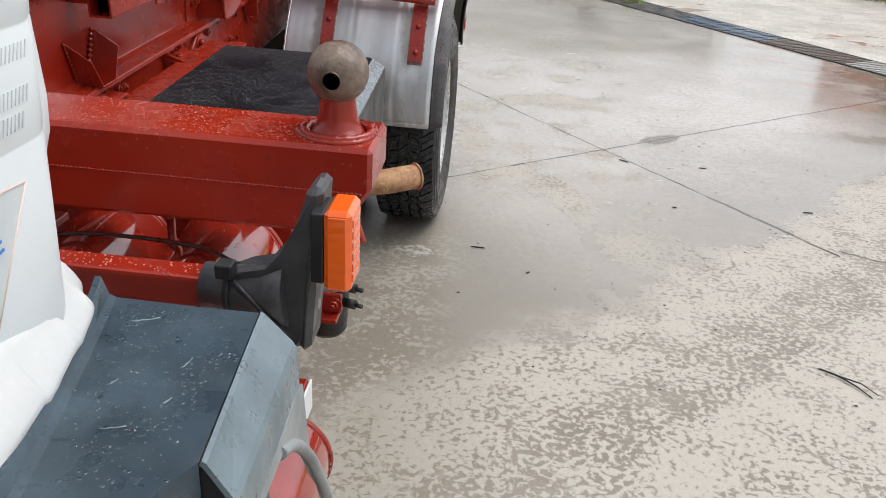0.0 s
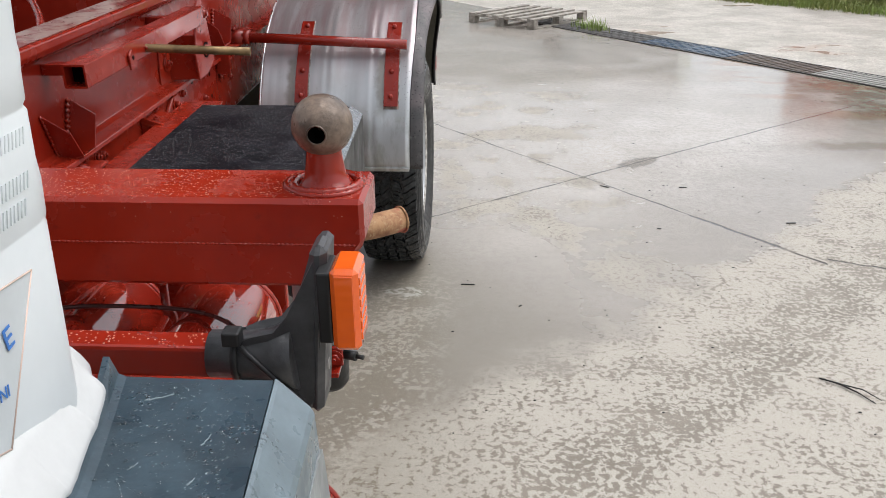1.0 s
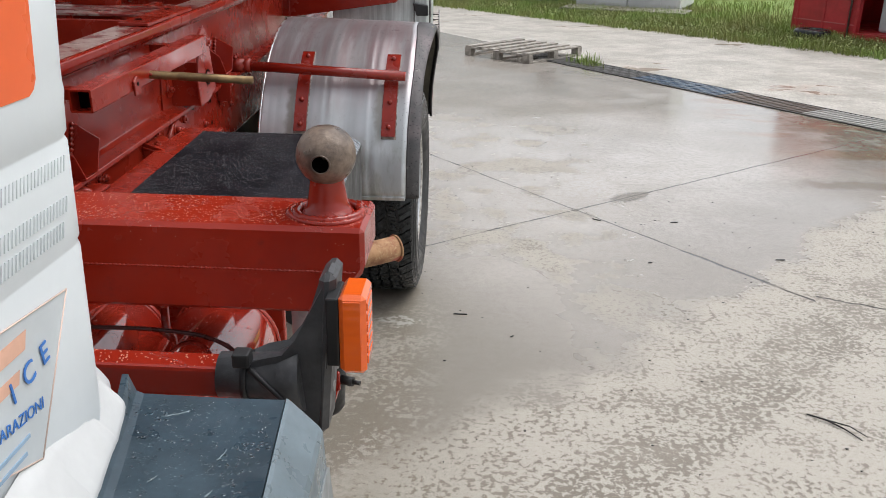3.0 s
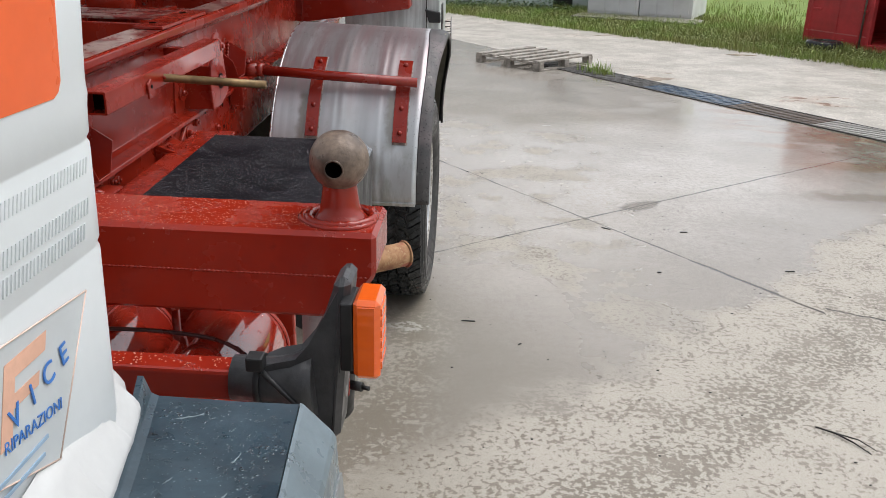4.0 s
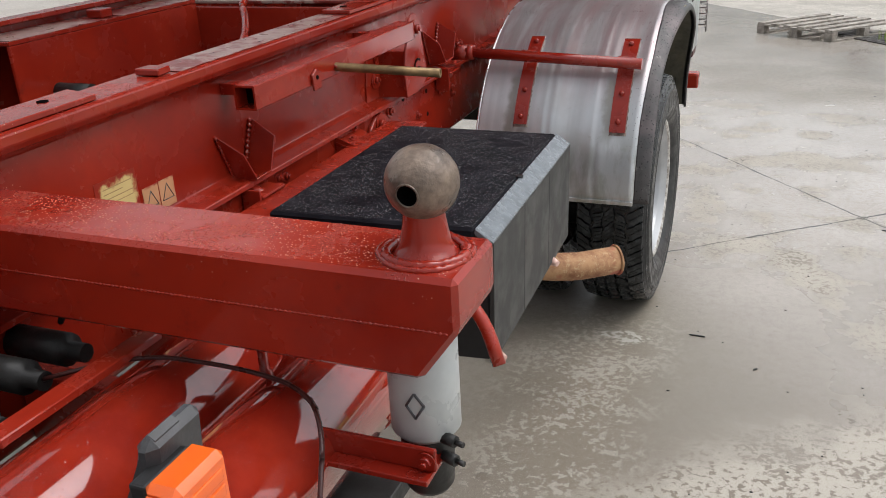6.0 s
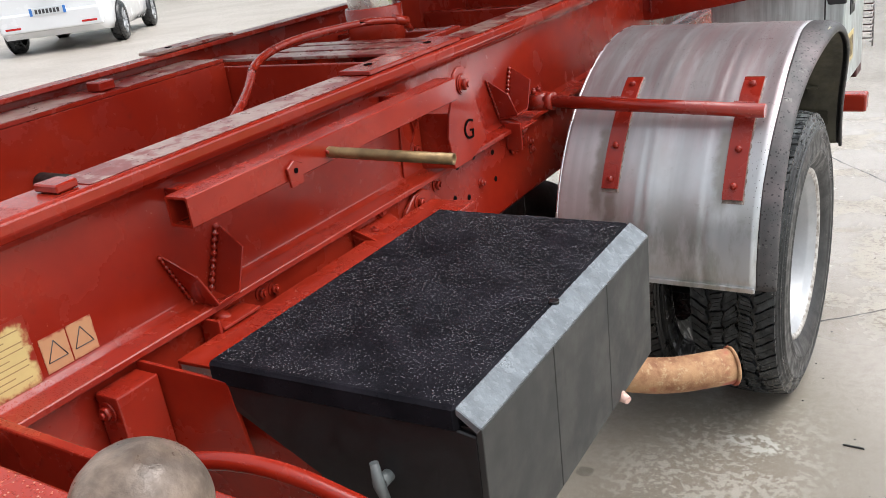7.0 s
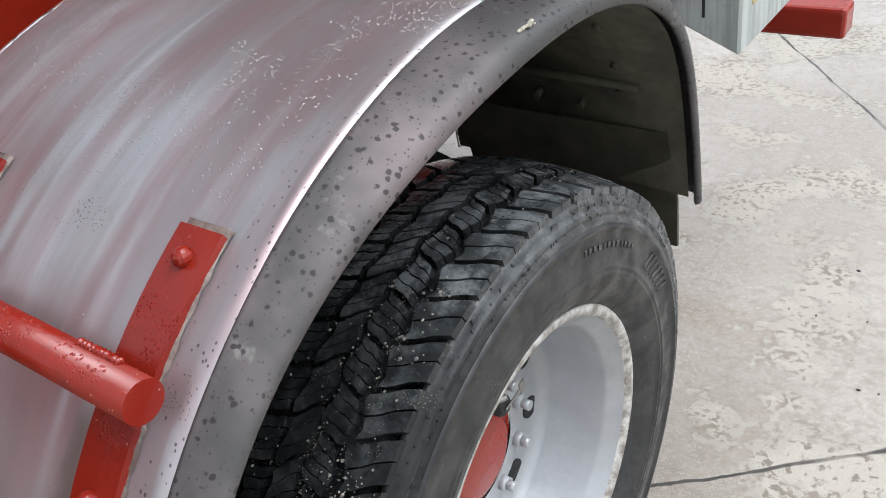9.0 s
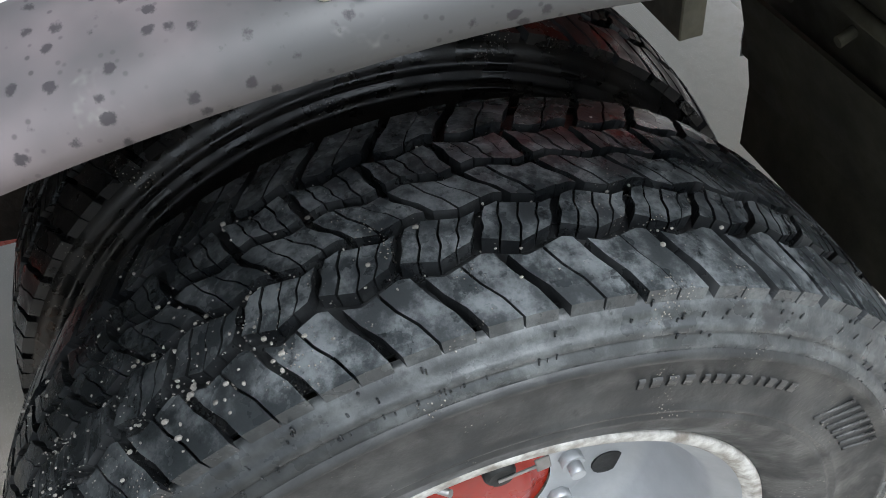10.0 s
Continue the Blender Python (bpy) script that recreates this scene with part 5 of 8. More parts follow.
def tread_mesh():
    """Five ribs of tread: outer shoulder blocks, two ribs of short sloping blocks, a broad middle rib; zigzag grooves and fine cuts between."""
    bm = bmesh.new()
    pitches = 50
    half = 0.150

    def crown(v):
        return TR - 0.012 * (abs(v) / 0.128) ** 2.4

    def point(u, v, r):
        t = math.tau * u / pitches
        return (-half + v, r * math.cos(t), r * math.sin(t))

    def block(edge_a, edge_b, u0, u1, slope, depth, rnd):
        """A block between two zigzag edges (functions of u giving v), from u0 to u1 at edge a, sheared by slope at edge b."""
        n = 6
        top_a, top_b = [], []
        for k in range(n + 1):
            u = u0 + (u1 - u0) * k / n
            top_a.append((u, edge_a(u)))
            top_b.append((u + slope, edge_b(u + slope)))
        lift = rnd.uniform(-0.0012, 0.0008)
        rows = []
        for f, bow in ((0.0, 0.0), (0.35, 0.022), (0.65, -0.022), (1.0, 0.0)):
            rows.append([(ua + (ub - ua) * f + bow, va + (vb - va) * f) for (ua, va), (ub, vb) in zip(top_a, top_b)])
        vs = [[bm.verts.new(point(u, v, crown(v) + lift)) for u, v in row] for row in rows]
        for r in range(3):
            for k in range(n):
                bm.faces.new((vs[r][k], vs[r][k + 1], vs[r + 1][k + 1], vs[r + 1][k]))
        ring = vs[0] + [vs[1][-1], vs[2][-1]] + vs[3][::-1] + [vs[2][0], vs[1][0]]
        flat = rows[0] + [rows[1][-1], rows[2][-1]] + rows[3][::-1] + [rows[2][0], rows[1][0]]
        cu, cv = sum(p[0] for p in flat) / len(flat), sum(p[1] for p in flat) / len(flat)
        foot = [bm.verts.new(point(u + (u - cu) * 0.03, v + (v - cv) * 0.05, crown(v) - depth)) for u, v in flat]
        for k in range(len(ring)):
            j = (k + 1) % len(ring)
            outer = abs(flat[k][1]) > 0.136 and abs(flat[j][1]) > 0.136
            bm.faces.new((ring[k], foot[k], foot[j], ring[j])).material_index = 2 if outer else 1

    def zig(v0, amp, phase):
        def edge(u):
            s = (u + phase) % 1.0
            return v0 + amp * (4 * abs(s - 0.5) - 1)
        return edge

    rnd = random.Random(11)
    for k in range(pitches):
        for side in (1, -1):
            # shoulder: one wide and one fine slanting cut to a pitch
            sh_in, sh_out = zig(0.0810 * side, 0.0060, 0.30), (lambda u, s=side: 0.1372 * s)
            for a, b in ((0.085, 0.480), (0.515, 0.925)):
                block(sh_in, sh_out, k + a, k + b, -0.46, 0.017, rnd)
            # inner ribs: four short blocks, one wide slot
            r_in, r_out = zig(0.0300 * side, 0.0048, 0.75), zig(0.0655 * side, 0.0060, 0.30)
            for a, b in ((0.075, 0.260), (0.288, 0.490), (0.520, 0.720), (0.750, 0.935)):
                block(r_in, r_out, k + a, k + b, 0.20, 0.015, rnd)
        c_a, c_b = zig(-0.0185, 0.0048, 0.75), zig(0.0185, 0.0048, 0.75)
        for a, b in ((0.06, 0.335), (0.358, 0.640), (0.663, 0.945)):
            block(c_a, c_b, k + a, k + b, -0.42, 0.014, rnd)
    return bm


def wheels():
    tyre0 = tread0 = None
    for name, x in (("outer", 1.902), ("inner", 1.495)):
        wheel = new("wheel")
        wheel.parent = truck
        tagged(wheel, "truck wheel with a wet treaded tyre" if name == "outer" else "inner twin wheel in the shade of the fender")
        wheel.matrix_basis = Matrix.Translation(L(x, 5.893, TR)) @ Matrix.Rotation(radians(7), 4, "X")
        if tyre0 is None:
            tyre0 = part("tyre", tyre_mesh("carcass"), TYRE, wheel, "black tyre carcass, wet in the grooves")
            side0 = part("sidewall", tyre_mesh("sidewall"), SIDEWALL, wheel, "dark tyre sidewall with raised rings")
            shoulder0 = part("shoulder", tyre_mesh("shoulder"), SHOULDER, wheel, "dusty pale grey tyre shoulder")
            # worn raised marks: a line of print, and a fan of strokes
            for k in range(12):
                c = radians(66 - 2.2 * k)
                bm = bmesh.new()
                lathe(bm, [(0.0046, 0.4245), (0.0072, 0.425), (0.0066, 0.4345), (0.0040, 0.435)], (0, 0, 0), "x", 3, c, c + radians(1.3 if k % 4 else 0.8))
                part("raised_mark", bm, SIDEMARK, side0)
            for k in range(7):
                c = radians(32 - 2.4 * k)
                bm = bmesh.new()
                tube(bm, [(0.0072, 0.408 * math.cos(c), 0.408 * math.sin(c)), (0.0050, 0.446 * math.cos(c - 0.06), 0.446 * math.sin(c - 0.06))], 0.0022, 6)
                part("raised_mark", bm, SIDEMARK, side0)
            tread0 = part("tread", tread_mesh(), [TREAD, TYRE, SHOULDER], wheel, "worn tread blocks with grit in the grooves")
        else:
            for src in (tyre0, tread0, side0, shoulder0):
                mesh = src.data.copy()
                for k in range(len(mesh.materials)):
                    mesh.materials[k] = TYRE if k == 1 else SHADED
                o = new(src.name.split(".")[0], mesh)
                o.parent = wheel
        if name == "inner":
            continue
        bm = bmesh.new()
        lathe(bm, [(-0.041, 0.300), (-0.030, 0.314), (-0.026, 0.323), (-0.020, 0.320), (-0.021, 0.309), (-0.029, 0.300)], (0, 0, 0), "x", 110)
        part("rim_edge", bm, CHIPPED, wheel, "chipped white-silver rim edge")
        bm = bmesh.new()
        lathe(bm, [(-0.029, 0.300), (-0.040, 0.292), (-0.052, 0.278), (-0.060, 0.272), (-0.105, 0.270), (-0.120, 0.262), (-0.165, 0.258), (-0.180, 0.248), (-0.188, 0.225), (-0.190, 0.190), (-0.176, 0.165), (-0.170, 0.150), (-0.170, 0.112)], (0, 0, 0), "x", 110)
        part("rim", bm, ALLOY, wheel, "deep silver-painted steel rim")
        for k in range(10):
            a = k * math.tau / 10 + 0.2
            bm = bmesh.new()
            tube(bm, [(-0.1895, 0.213 * math.cos(a), 0.213 * math.sin(a)), (-0.1865, 0.213 * math.cos(a), 0.213 * math.sin(a))], 0.024, 16)
            part("hand_hole", bm, OILY, wheel)
        bm = bmesh.new()
        lathe(bm, [(-0.174, 0.112), (-0.172, 0.098), (-0.164, 0.086), (-0.156, 0.080), (-0.153, 0.070), (-0.152, 0.0)], (0, 0, 0), "x", 48)
        part("hub", bm, RED, wheel, "red hub")
        for k in range(10):
            a = k * math.tau / 10
            bm = bmesh.new()
            tube(bm, [(-0.172, 0.140 * math.cos(a), 0.140 * math.sin(a)), (-0.156, 0.140 * math.cos(a), 0.140 * math.sin(a))], 0.016, 6)
            tube(bm, [(-0.158, 0.140 * math.cos(a), 0.140 * math.sin(a)), (-0.140, 0.140 * math.cos(a), 0.140 * math.sin(a))], 0.010, 10)
            part("wheel_nut", bm, ALLOY, wheel)
        bm = bmesh.new()
        tube(bm, bend([(-0.165, -0.06, 0.235), (-0.10, -0.055, 0.222), (-0.055, -0.01, 0.235)], 0.02), 0.0045, 8)
        part("valve_stem", bm, BOLT, wheel, "steel valve stem")
        bm = bmesh.new()
        tube(bm, [(-0.152, 0.045, 0.118), (-0.118, 0.045, 0.118), (-0.112, 0.045, 0.118)], [0.020, 0.020, 0.015], 16)
        cap = part("hub_bolt", bm, OILY, wheel, "oily black bolt on the hub")
        bm = bmesh.new()
        box(bm, -0.1115, -0.1085, 0.040, 0.090, 0.116, 0.121, 0.001)
        box(bm, -0.1115, -0.1085, 0.086, 0.104, 0.106, 0.132, 0.002)
        part("wire_clip", bm, BOLT, cap)
        bm = bmesh.new()
        rnd = random.Random(17)
        for _ in range(170):
            a, r = radians(rnd.uniform(20, 160)), rnd.choice((rnd.gauss(0.4805, 0.001), rnd.gauss(0.4630, 0.001), rnd.uniform(0.488, 0.510)))
            x = 0.0016 if r < 0.486 else -0.0045 - 0.75 * max(0.0, r - 0.500)
            h = rnd.uniform(0.001, 0.004)
            tube(bm, [(x, (r - h) * math.cos(a), (r - h) * math.sin(a)), (x, (r + h) * math.cos(a), (r + h) * math.sin(a))], rnd.uniform(0.0006, 0.0013), 5)
        tagged(part("nick", bm, TYRE, wheel, "dark nicks along the tyre shoulder"), kind="stuff")
        # small stones caught in the tread
        rnd = random.Random(5)
        bm = bmesh.new()
        for k in range(1300):
            t = radians(rnd.choice((rnd.uniform(55, 165), rnd.gauss(128, 4), rnd.gauss(108, 6))))
            v = -0.150 + rnd.choice((rnd.uniform(-0.1, 0.12), rnd.gauss(0.03, 0.02), rnd.gauss(0.06, 0.03))) + rnd.uniform(-0.006, 0.006)
            r = TR - rnd.uniform(0.0, 0.012)
            bmesh.ops.create_icosphere(bm, subdivisions=1, radius=rnd.choice((0.0005, 0.0007, 0.0007, 0.001, 0.0014, 0.0022)) * rnd.uniform(0.8, 1.3), matrix=Matrix.Translation((v, r * math.cos(t), r * math.sin(t))) @ Matrix.Diagonal((1, rnd.uniform(0.6, 1.4), 0.7, 1)))
        tagged(part("grit", bm, plain("pale_grit", (0.30, 0.28, 0.25), 0.7, 0, 0.6, 40), wheel, "small stones caught in the tread"), kind="stuff")
    bm = bmesh.new()
    lathe(bm, [(-1.0, 0.10), (0.15, 0.10), (0.17, 0.2), (0.36, 0.2), (0.38, 0.1), (0.5, 0.09)], L(1.2, 5.900, TR), "x", 32)
    part("axle", bm, OILY, truck)
    for x in (-0.58, -0.24):
        far = new("wheel")
        far.parent = truck
        far.matrix_basis = Matrix.Translation(L(x, 5.900, TR)) @ Matrix.Rotation(math.pi, 4, "Z")
        if x == -0.24:
            far.matrix_basis = Matrix.Translation(L(x + 0.06, 5.900, TR))
        for src in (tyre0, tread0, side0, shoulder0):
            o = new(src.name.split(".")[0], src.data)
            o.parent = far
    bm = bmesh.new()
    tube(bm, [(0.66, 3.4, 0.74), (0.66, 5.5, 0.60)], 0.06, 14)
    part("drive_shaft", bm, OILY, truck)
    bm = bmesh.new()
    lathe(bm, [(0.40, 0.11), (0.48, 0.22), (0.66, 0.26), (0.84, 0.22), (0.92, 0.11)], L(0, 5.88, TR), "x", 28)
    part("differential", bm, OILY, truck)
    # plain dark box added between the rails to block light below
    bm = bmesh.new()
    box(bm, 0.36, 0.95, 4.5, 5.5, 0.72, 1.05, 0.03)
    part("underside_block", bm, OILY, truck)
    bm = bmesh.new()
    for k in range(5):
        pts = []
        for i in range(13):
            f = i / 12
            y = 4.55 + 1.75 * f
            z = 0.795 - 0.11 * math.sin(math.pi * f) - 0.017 * k
            pts.append((y, z))
        a, b = (0, 13) if k < 3 else (k - 2, 15 - k)
        seq = pts[a:b]
        prism(bm, [(1.02, y, z) for y, z in seq] + [(1.02, y, z - 0.013) for y, z in seq[::-1]], (0.10, 0, 0))
    part("leaf_spring", bm, RED, truck, "red leaf spring under the rail")
    bm = bmesh.new()
    prism(bm, [(1.03, 4.47, 0.90), (1.03, 4.70, 0.90), (1.03, 4.60, 0.74), (1.03, 4.50, 0.74)], (0.08, 0, 0), 0.004)
    part("spring_hanger", bm, RED, truck)
    bm = bmesh.new()
    prism(bm, [(0.62, 6.52, 0.60), (1.06, 6.52, 0.60), (1.06, 6.52, 0.895), (0.62, 6.52, 0.895)], (0, 0.05, 0), 0.003)
    part("cross_member", bm, UNDERCOAT, truck, "dark cross member under the rails")


wheels()


def ram_and_hoses():
    c = L(0.585, 5.235, 0)
    bm = bmesh.new()
    lathe(bm, [(1.30, 0.0), (1.30, 0.086), (1.60, 0.086), (2.35, 0.086), (2.35, 0.074), (3.05, 0.080), (3.05, 0.062), (3.85, 0.062), (3.86, 0.0)], (c.x, c.y, 0), "z", 48)
    ram = part("tipping_ram", bm, STEEL, truck, "brushed steel tipping ram")
    bm = bmesh.new()
    lathe(bm, [(1.40, 0.089), (1.40, 0.100), (1.585, 0.100), (1.589, 0.096), (1.589, 0.087)], (c.x, c.y, 0), "z", 48)
    part("collar", bm, RED, ram, "red collar of the ram")
    for dx in (-0.18, 0.17):
        bm = bmesh.new()
        box(bm, c.x + dx - 0.02, c.x + dx + 0.02, c.y - 0.22, c.y + 0.25, 1.30, 1.47, 0.006)
        part("cradle", bm, RED, truck)
    bm = bmesh.new()
    path = bend([(0.93, 3.72, 1.30), (0.935, 3.97, 1.41), (0.865, 4.20, 1.462), (0.750, 4.39, 1.505), (0.645, 4.52, 1.540), (0.640, 4.70, 1.566), (0.69, 4.93, 1.566), (0.715, 5.06, 1.560), (0.740, 5.12, 1.545)], 0.10, 8)
    tube(bm, path, 0.0120, 16)
    part("oil_pipe", bm, RED, truck, "red-painted bent oil pipe")
    bm = bmesh.new()
    tube(bm, [(0.735, 5.105, 1.552), (0.752, 5.155, 1.535)], 0.017, 6)
    tube(bm, [(0.748, 5.15, 1.535), (0.735, 5.19, 1.505)], 0.011, 12)
    part("pipe_union", bm, RED, truck)
    bm = bmesh.new()
    tube(bm, [(0.299, 4.00, 1.335), (0.43, 4.00, 1.335)], 0.028, 16)
    part("pivot_stub", bm, OILY, truck)
    # air hose beside the box, black bowl and hose in front of the ball beam
    bm = bmesh.new()
    tube(bm, bend([L(1.35, 3.35, 1.12), L(1.62, 3.40, 1.165), L(1.86, 3.44, 1.08), L(1.92, 3.40, 0.95)], 0.10, 8), 0.014, 12)
    part("air_hose", bm, RED, truck, "red-sprayed rubber air hose")
    bm = bmesh.new()
    tube(bm, bend([L(1.26, 2.90, 1.08), L(1.343, 2.94, 1.10), L(1.43, 2.99, 1.108), L(1.60, 2.996, 1.108), L(1.73, 2.98, 1.104), L(1.80, 2.92, 1.09), L(1.83, 2.84, 1.02), L(1.85, 2.78, 0.92), L(1.84, 2.70, 0.82)], 0.06, 7), 0.0042, 10)
    part("brake_hose", bm, HOSE, truck, "dark brake hose over the air tanks")
    # rear cross beam with its two balls
    bm = bmesh.new()
    prism(bm, [(-0.62, 6.60, 1.30), (1.10, 6.60, 1.27), (1.70, 6.60, 1.36), (1.70, 6.60, 1.46), (1.08, 6.60, 1.50), (-0.62, 6.60, 1.50)], (0, 0.16, 0), 0.006)
    beam = part("cross_beam", bm, RED, truck, "red rear cross beam")
    bm = bmesh.new()
    weld(bm, (1.082, 6.597, 1.30), (1.082, 6.597, 1.49), 0.006, 14, 9)
    part("weld_bead", bm, RED, beam)
    for x in (-0.50,):
        bm = bmesh.new()
        lathe(bm, [(1.50, 0.07), (1.52, 0.06), (1.535, 0.035), (1.60, 0.03)], (x, 6.68, 0), "z", 24)
        part("ball_stem", bm, BALL, beam)
        bm = bmesh.new()
        bmesh.ops.create_uvsphere(bm, u_segments=24, v_segments=14, radius=0.0555, matrix=Matrix.Translation((x, 6.68, 1.645)))
        part("ball", bm, BALL, beam, smooth=True)
    bm = bmesh.new()
    box(bm, -0.75, -0.1, 7.4, 7.6, 1.40, 1.62, 0.01)
    part("hinge_beam", bm, RED, truck)
    bm = bmesh.new()
    box(bm, 0.31, 1.03, 7.2, 7.36, 1.30, 1.47, 0.008)
    part("cross_member", bm, RED, truck)
    bm = bmesh.new()
    for pts in ([(0.9, 6.3, 1.46), (0.8, 6.5, 1.62), (0.95, 6.7, 1.50)], [(0.7, 6.1, 1.47), (0.62, 6.35, 1.64), (0.5, 6.62, 1.51)]):
        tube(bm, bend(pts, 0.05), 0.006, 8)
    part("cable", bm, OILY, truck, "loose dark cables")


ram_and_hoses()


def tipper_body():
    """The tipping body stands raised on its ram, hinged at the rear, over the chassis."""
    a = radians(40)
    hinge = L(0.66, 7.42, 1.80)
    m = Matrix.Translation(hinge) @ Matrix.Rotation(-a, 4, "X")
    bm = bmesh.new()
    box(bm, -1.22, 1.22, -4.25, 0.25, 0.14, 0.19, 0.01)
    bmesh.ops.transform(bm, matrix=m, verts=bm.verts)
    body = part("tipper_body", bm, RED, truck, "raised red tipping body on its extended ram")
    for y in [-4.1 + 0.52 * k for k in range(9)]:
        bm = bmesh.new()
        box(bm, -1.19, 1.19, y, y + 0.07, 0.03, 0.139, 0.006)
        bmesh.ops.transform(bm, matrix=m, verts=bm.verts)
        part("floor_rib", bm, RED, body)
    for x0, x1, y0, y1 in ((-1.22, -1.18, -4.25, 0.25), (1.18, 1.22, -4.25, 0.25), (-1.179, 1.179, -4.25, -4.21), (-1.179, 1.179, 0.21, 0.25)):
        bm = bmesh.new()
        box(bm, x0, x1, y0, y1, 0.191, 0.72, 0.006)
        bmesh.ops.transform(bm, matrix=m, verts=bm.verts)
        part("side_board", bm, RED, body)
    for x in (-0.42, 0.38):
        bm = bmesh.new()
        box(bm, x, x + 0.06, -4.0, 0.1, -0.10, 0.029, 0.006)
        bmesh.ops.transform(bm, matrix=m, verts=bm.verts)
        part("long_beam", bm, RED, body)


tipper_body()


def rear_box():
    """Galvanised locker behind the fender with a recessed latch, a worn yellow sticker and a guarded tail lamp."""
    x0, x1, y0, y1, z0, z1 = 1.30, 1.862, 6.775, 7.32, 1.02, 1.60
    bm = bmesh.new()
    prism(bm, [(x0, y0, 1.16), (x1, y0, 0.90), (x1, y0, z1), (x0, y0, z1)], (0, y1 - y0, 0), 0.006)
    lock = part("rear_locker", bm, GALV, truck, "pale galvanised locker panel")
    bm = bmesh.new()
    box(bm, 1.780, 1.786, y0 - 0.004, y0, 0.98, z1 - 0.002, 0.001)
    part("seam", bm, OILY, lock)
    bm = bmesh.new()
    prism(bm, [(1.775, y0 - 0.03, 1.345), (1.865, y0 - 0.02, 1.33), (1.868, y0 - 0.02, 1.27), (1.80, y0 - 0.03, 1.27)], (0, 0.028, 0), 0.004)
    part("corner_cap", bm, BLACK, lock)
    bm = bmesh.new()
    box(bm, x1, x1 + 0.004, 6.90, 7.01, 1.20, 1.36, 0.001)
    latch = part("latch_plate", bm, BLACK, lock, "black recessed latch")
    bm = bmesh.new()
    box(bm, x1 + 0.0045, x1 + 0.010, 6.93, 6.98, 1.24, 1.32, 0.002)
    part("latch_lever", bm, BOLT, latch)
    bm = bmesh.new()
    box(bm, x1, x1 + 0.002, 6.84, 7.02, 0.99, 1.12)
    st = part("sticker", bm, STICKER, lock, "worn yellow sticker")
    bm = bmesh.new()
    for k in range(4):
        box(bm, x1 + 0.0025, x1 + 0.003, 6.855 + 0.04 * k, 6.882 + 0.04 * k, 1.01, 1.10)
    part("print", bm, plain("worn_brown_print", (0.22, 0.16, 0.08), 0.6, 0, 0.6, 60), st)
    bm = bmesh.new()
    box(bm, 1.66, 1.85, 7.325, 7.36, 1.02, 1.20, 0.008)
    lamp = part("tail_lamp", bm, TAIL, truck, "red tail lamp behind a wire guard")
    for x in (1.895, 1.64):
        bm = bmesh.new()
        tube(bm, [(x, 7.42, 0.96), (x, 7.42, 1.23)], 0.005, 6)
        part("guard_upright", bm, BOLT, lamp)
    for k in range(7):
        z = 1.00 + 0.033 * k
        bm = bmesh.new()
        tube(bm, [(1.64, 7.42, z), (1.895, 7.42, z), (1.895, 7.33, z)], 0.004, 6)
        part("guard_wire", bm, BOLT, lamp)
    bm = bmesh.new()
    box(bm, 1.60, L(1.826, 7.5, 0).x, 7.45, 7.60, 0.80, 0.90, 0.006)
    part("bracket_plate", bm, plain("dark_red_primer", (0.07, 0.016, 0.014), 0.5), truck, "dark red lamp plate")
    bm = bmesh.new()
    a, b = L(1.83, 7.87, 0.607), L(1.83, 7.87, 0.706)
    box(bm, -0.55, 1.83, 7.83, 7.93, a.z, b.z, 0.012)
    part("rear_bumper", bm, RED, truck, "red underrun bumper bar")
    bm = bmesh.new()
    box(bm, 0.30, 0.35, 7.76, 7.829, 0.55, 1.16, 0.004)
    part("bumper_hanger", bm, RED, truck)
    bm = bmesh.new()
    box(bm, 1.0, 1.05, 7.76, 7.829, 0.55, 1.16, 0.004)
    part("bumper_hanger", bm, RED, truck)


rear_box()


TANK_X, TANK_Z, TANK_R, TANK_Y = (1.444, 1.682), 0.978, 0.115, (2.18, 3.18)


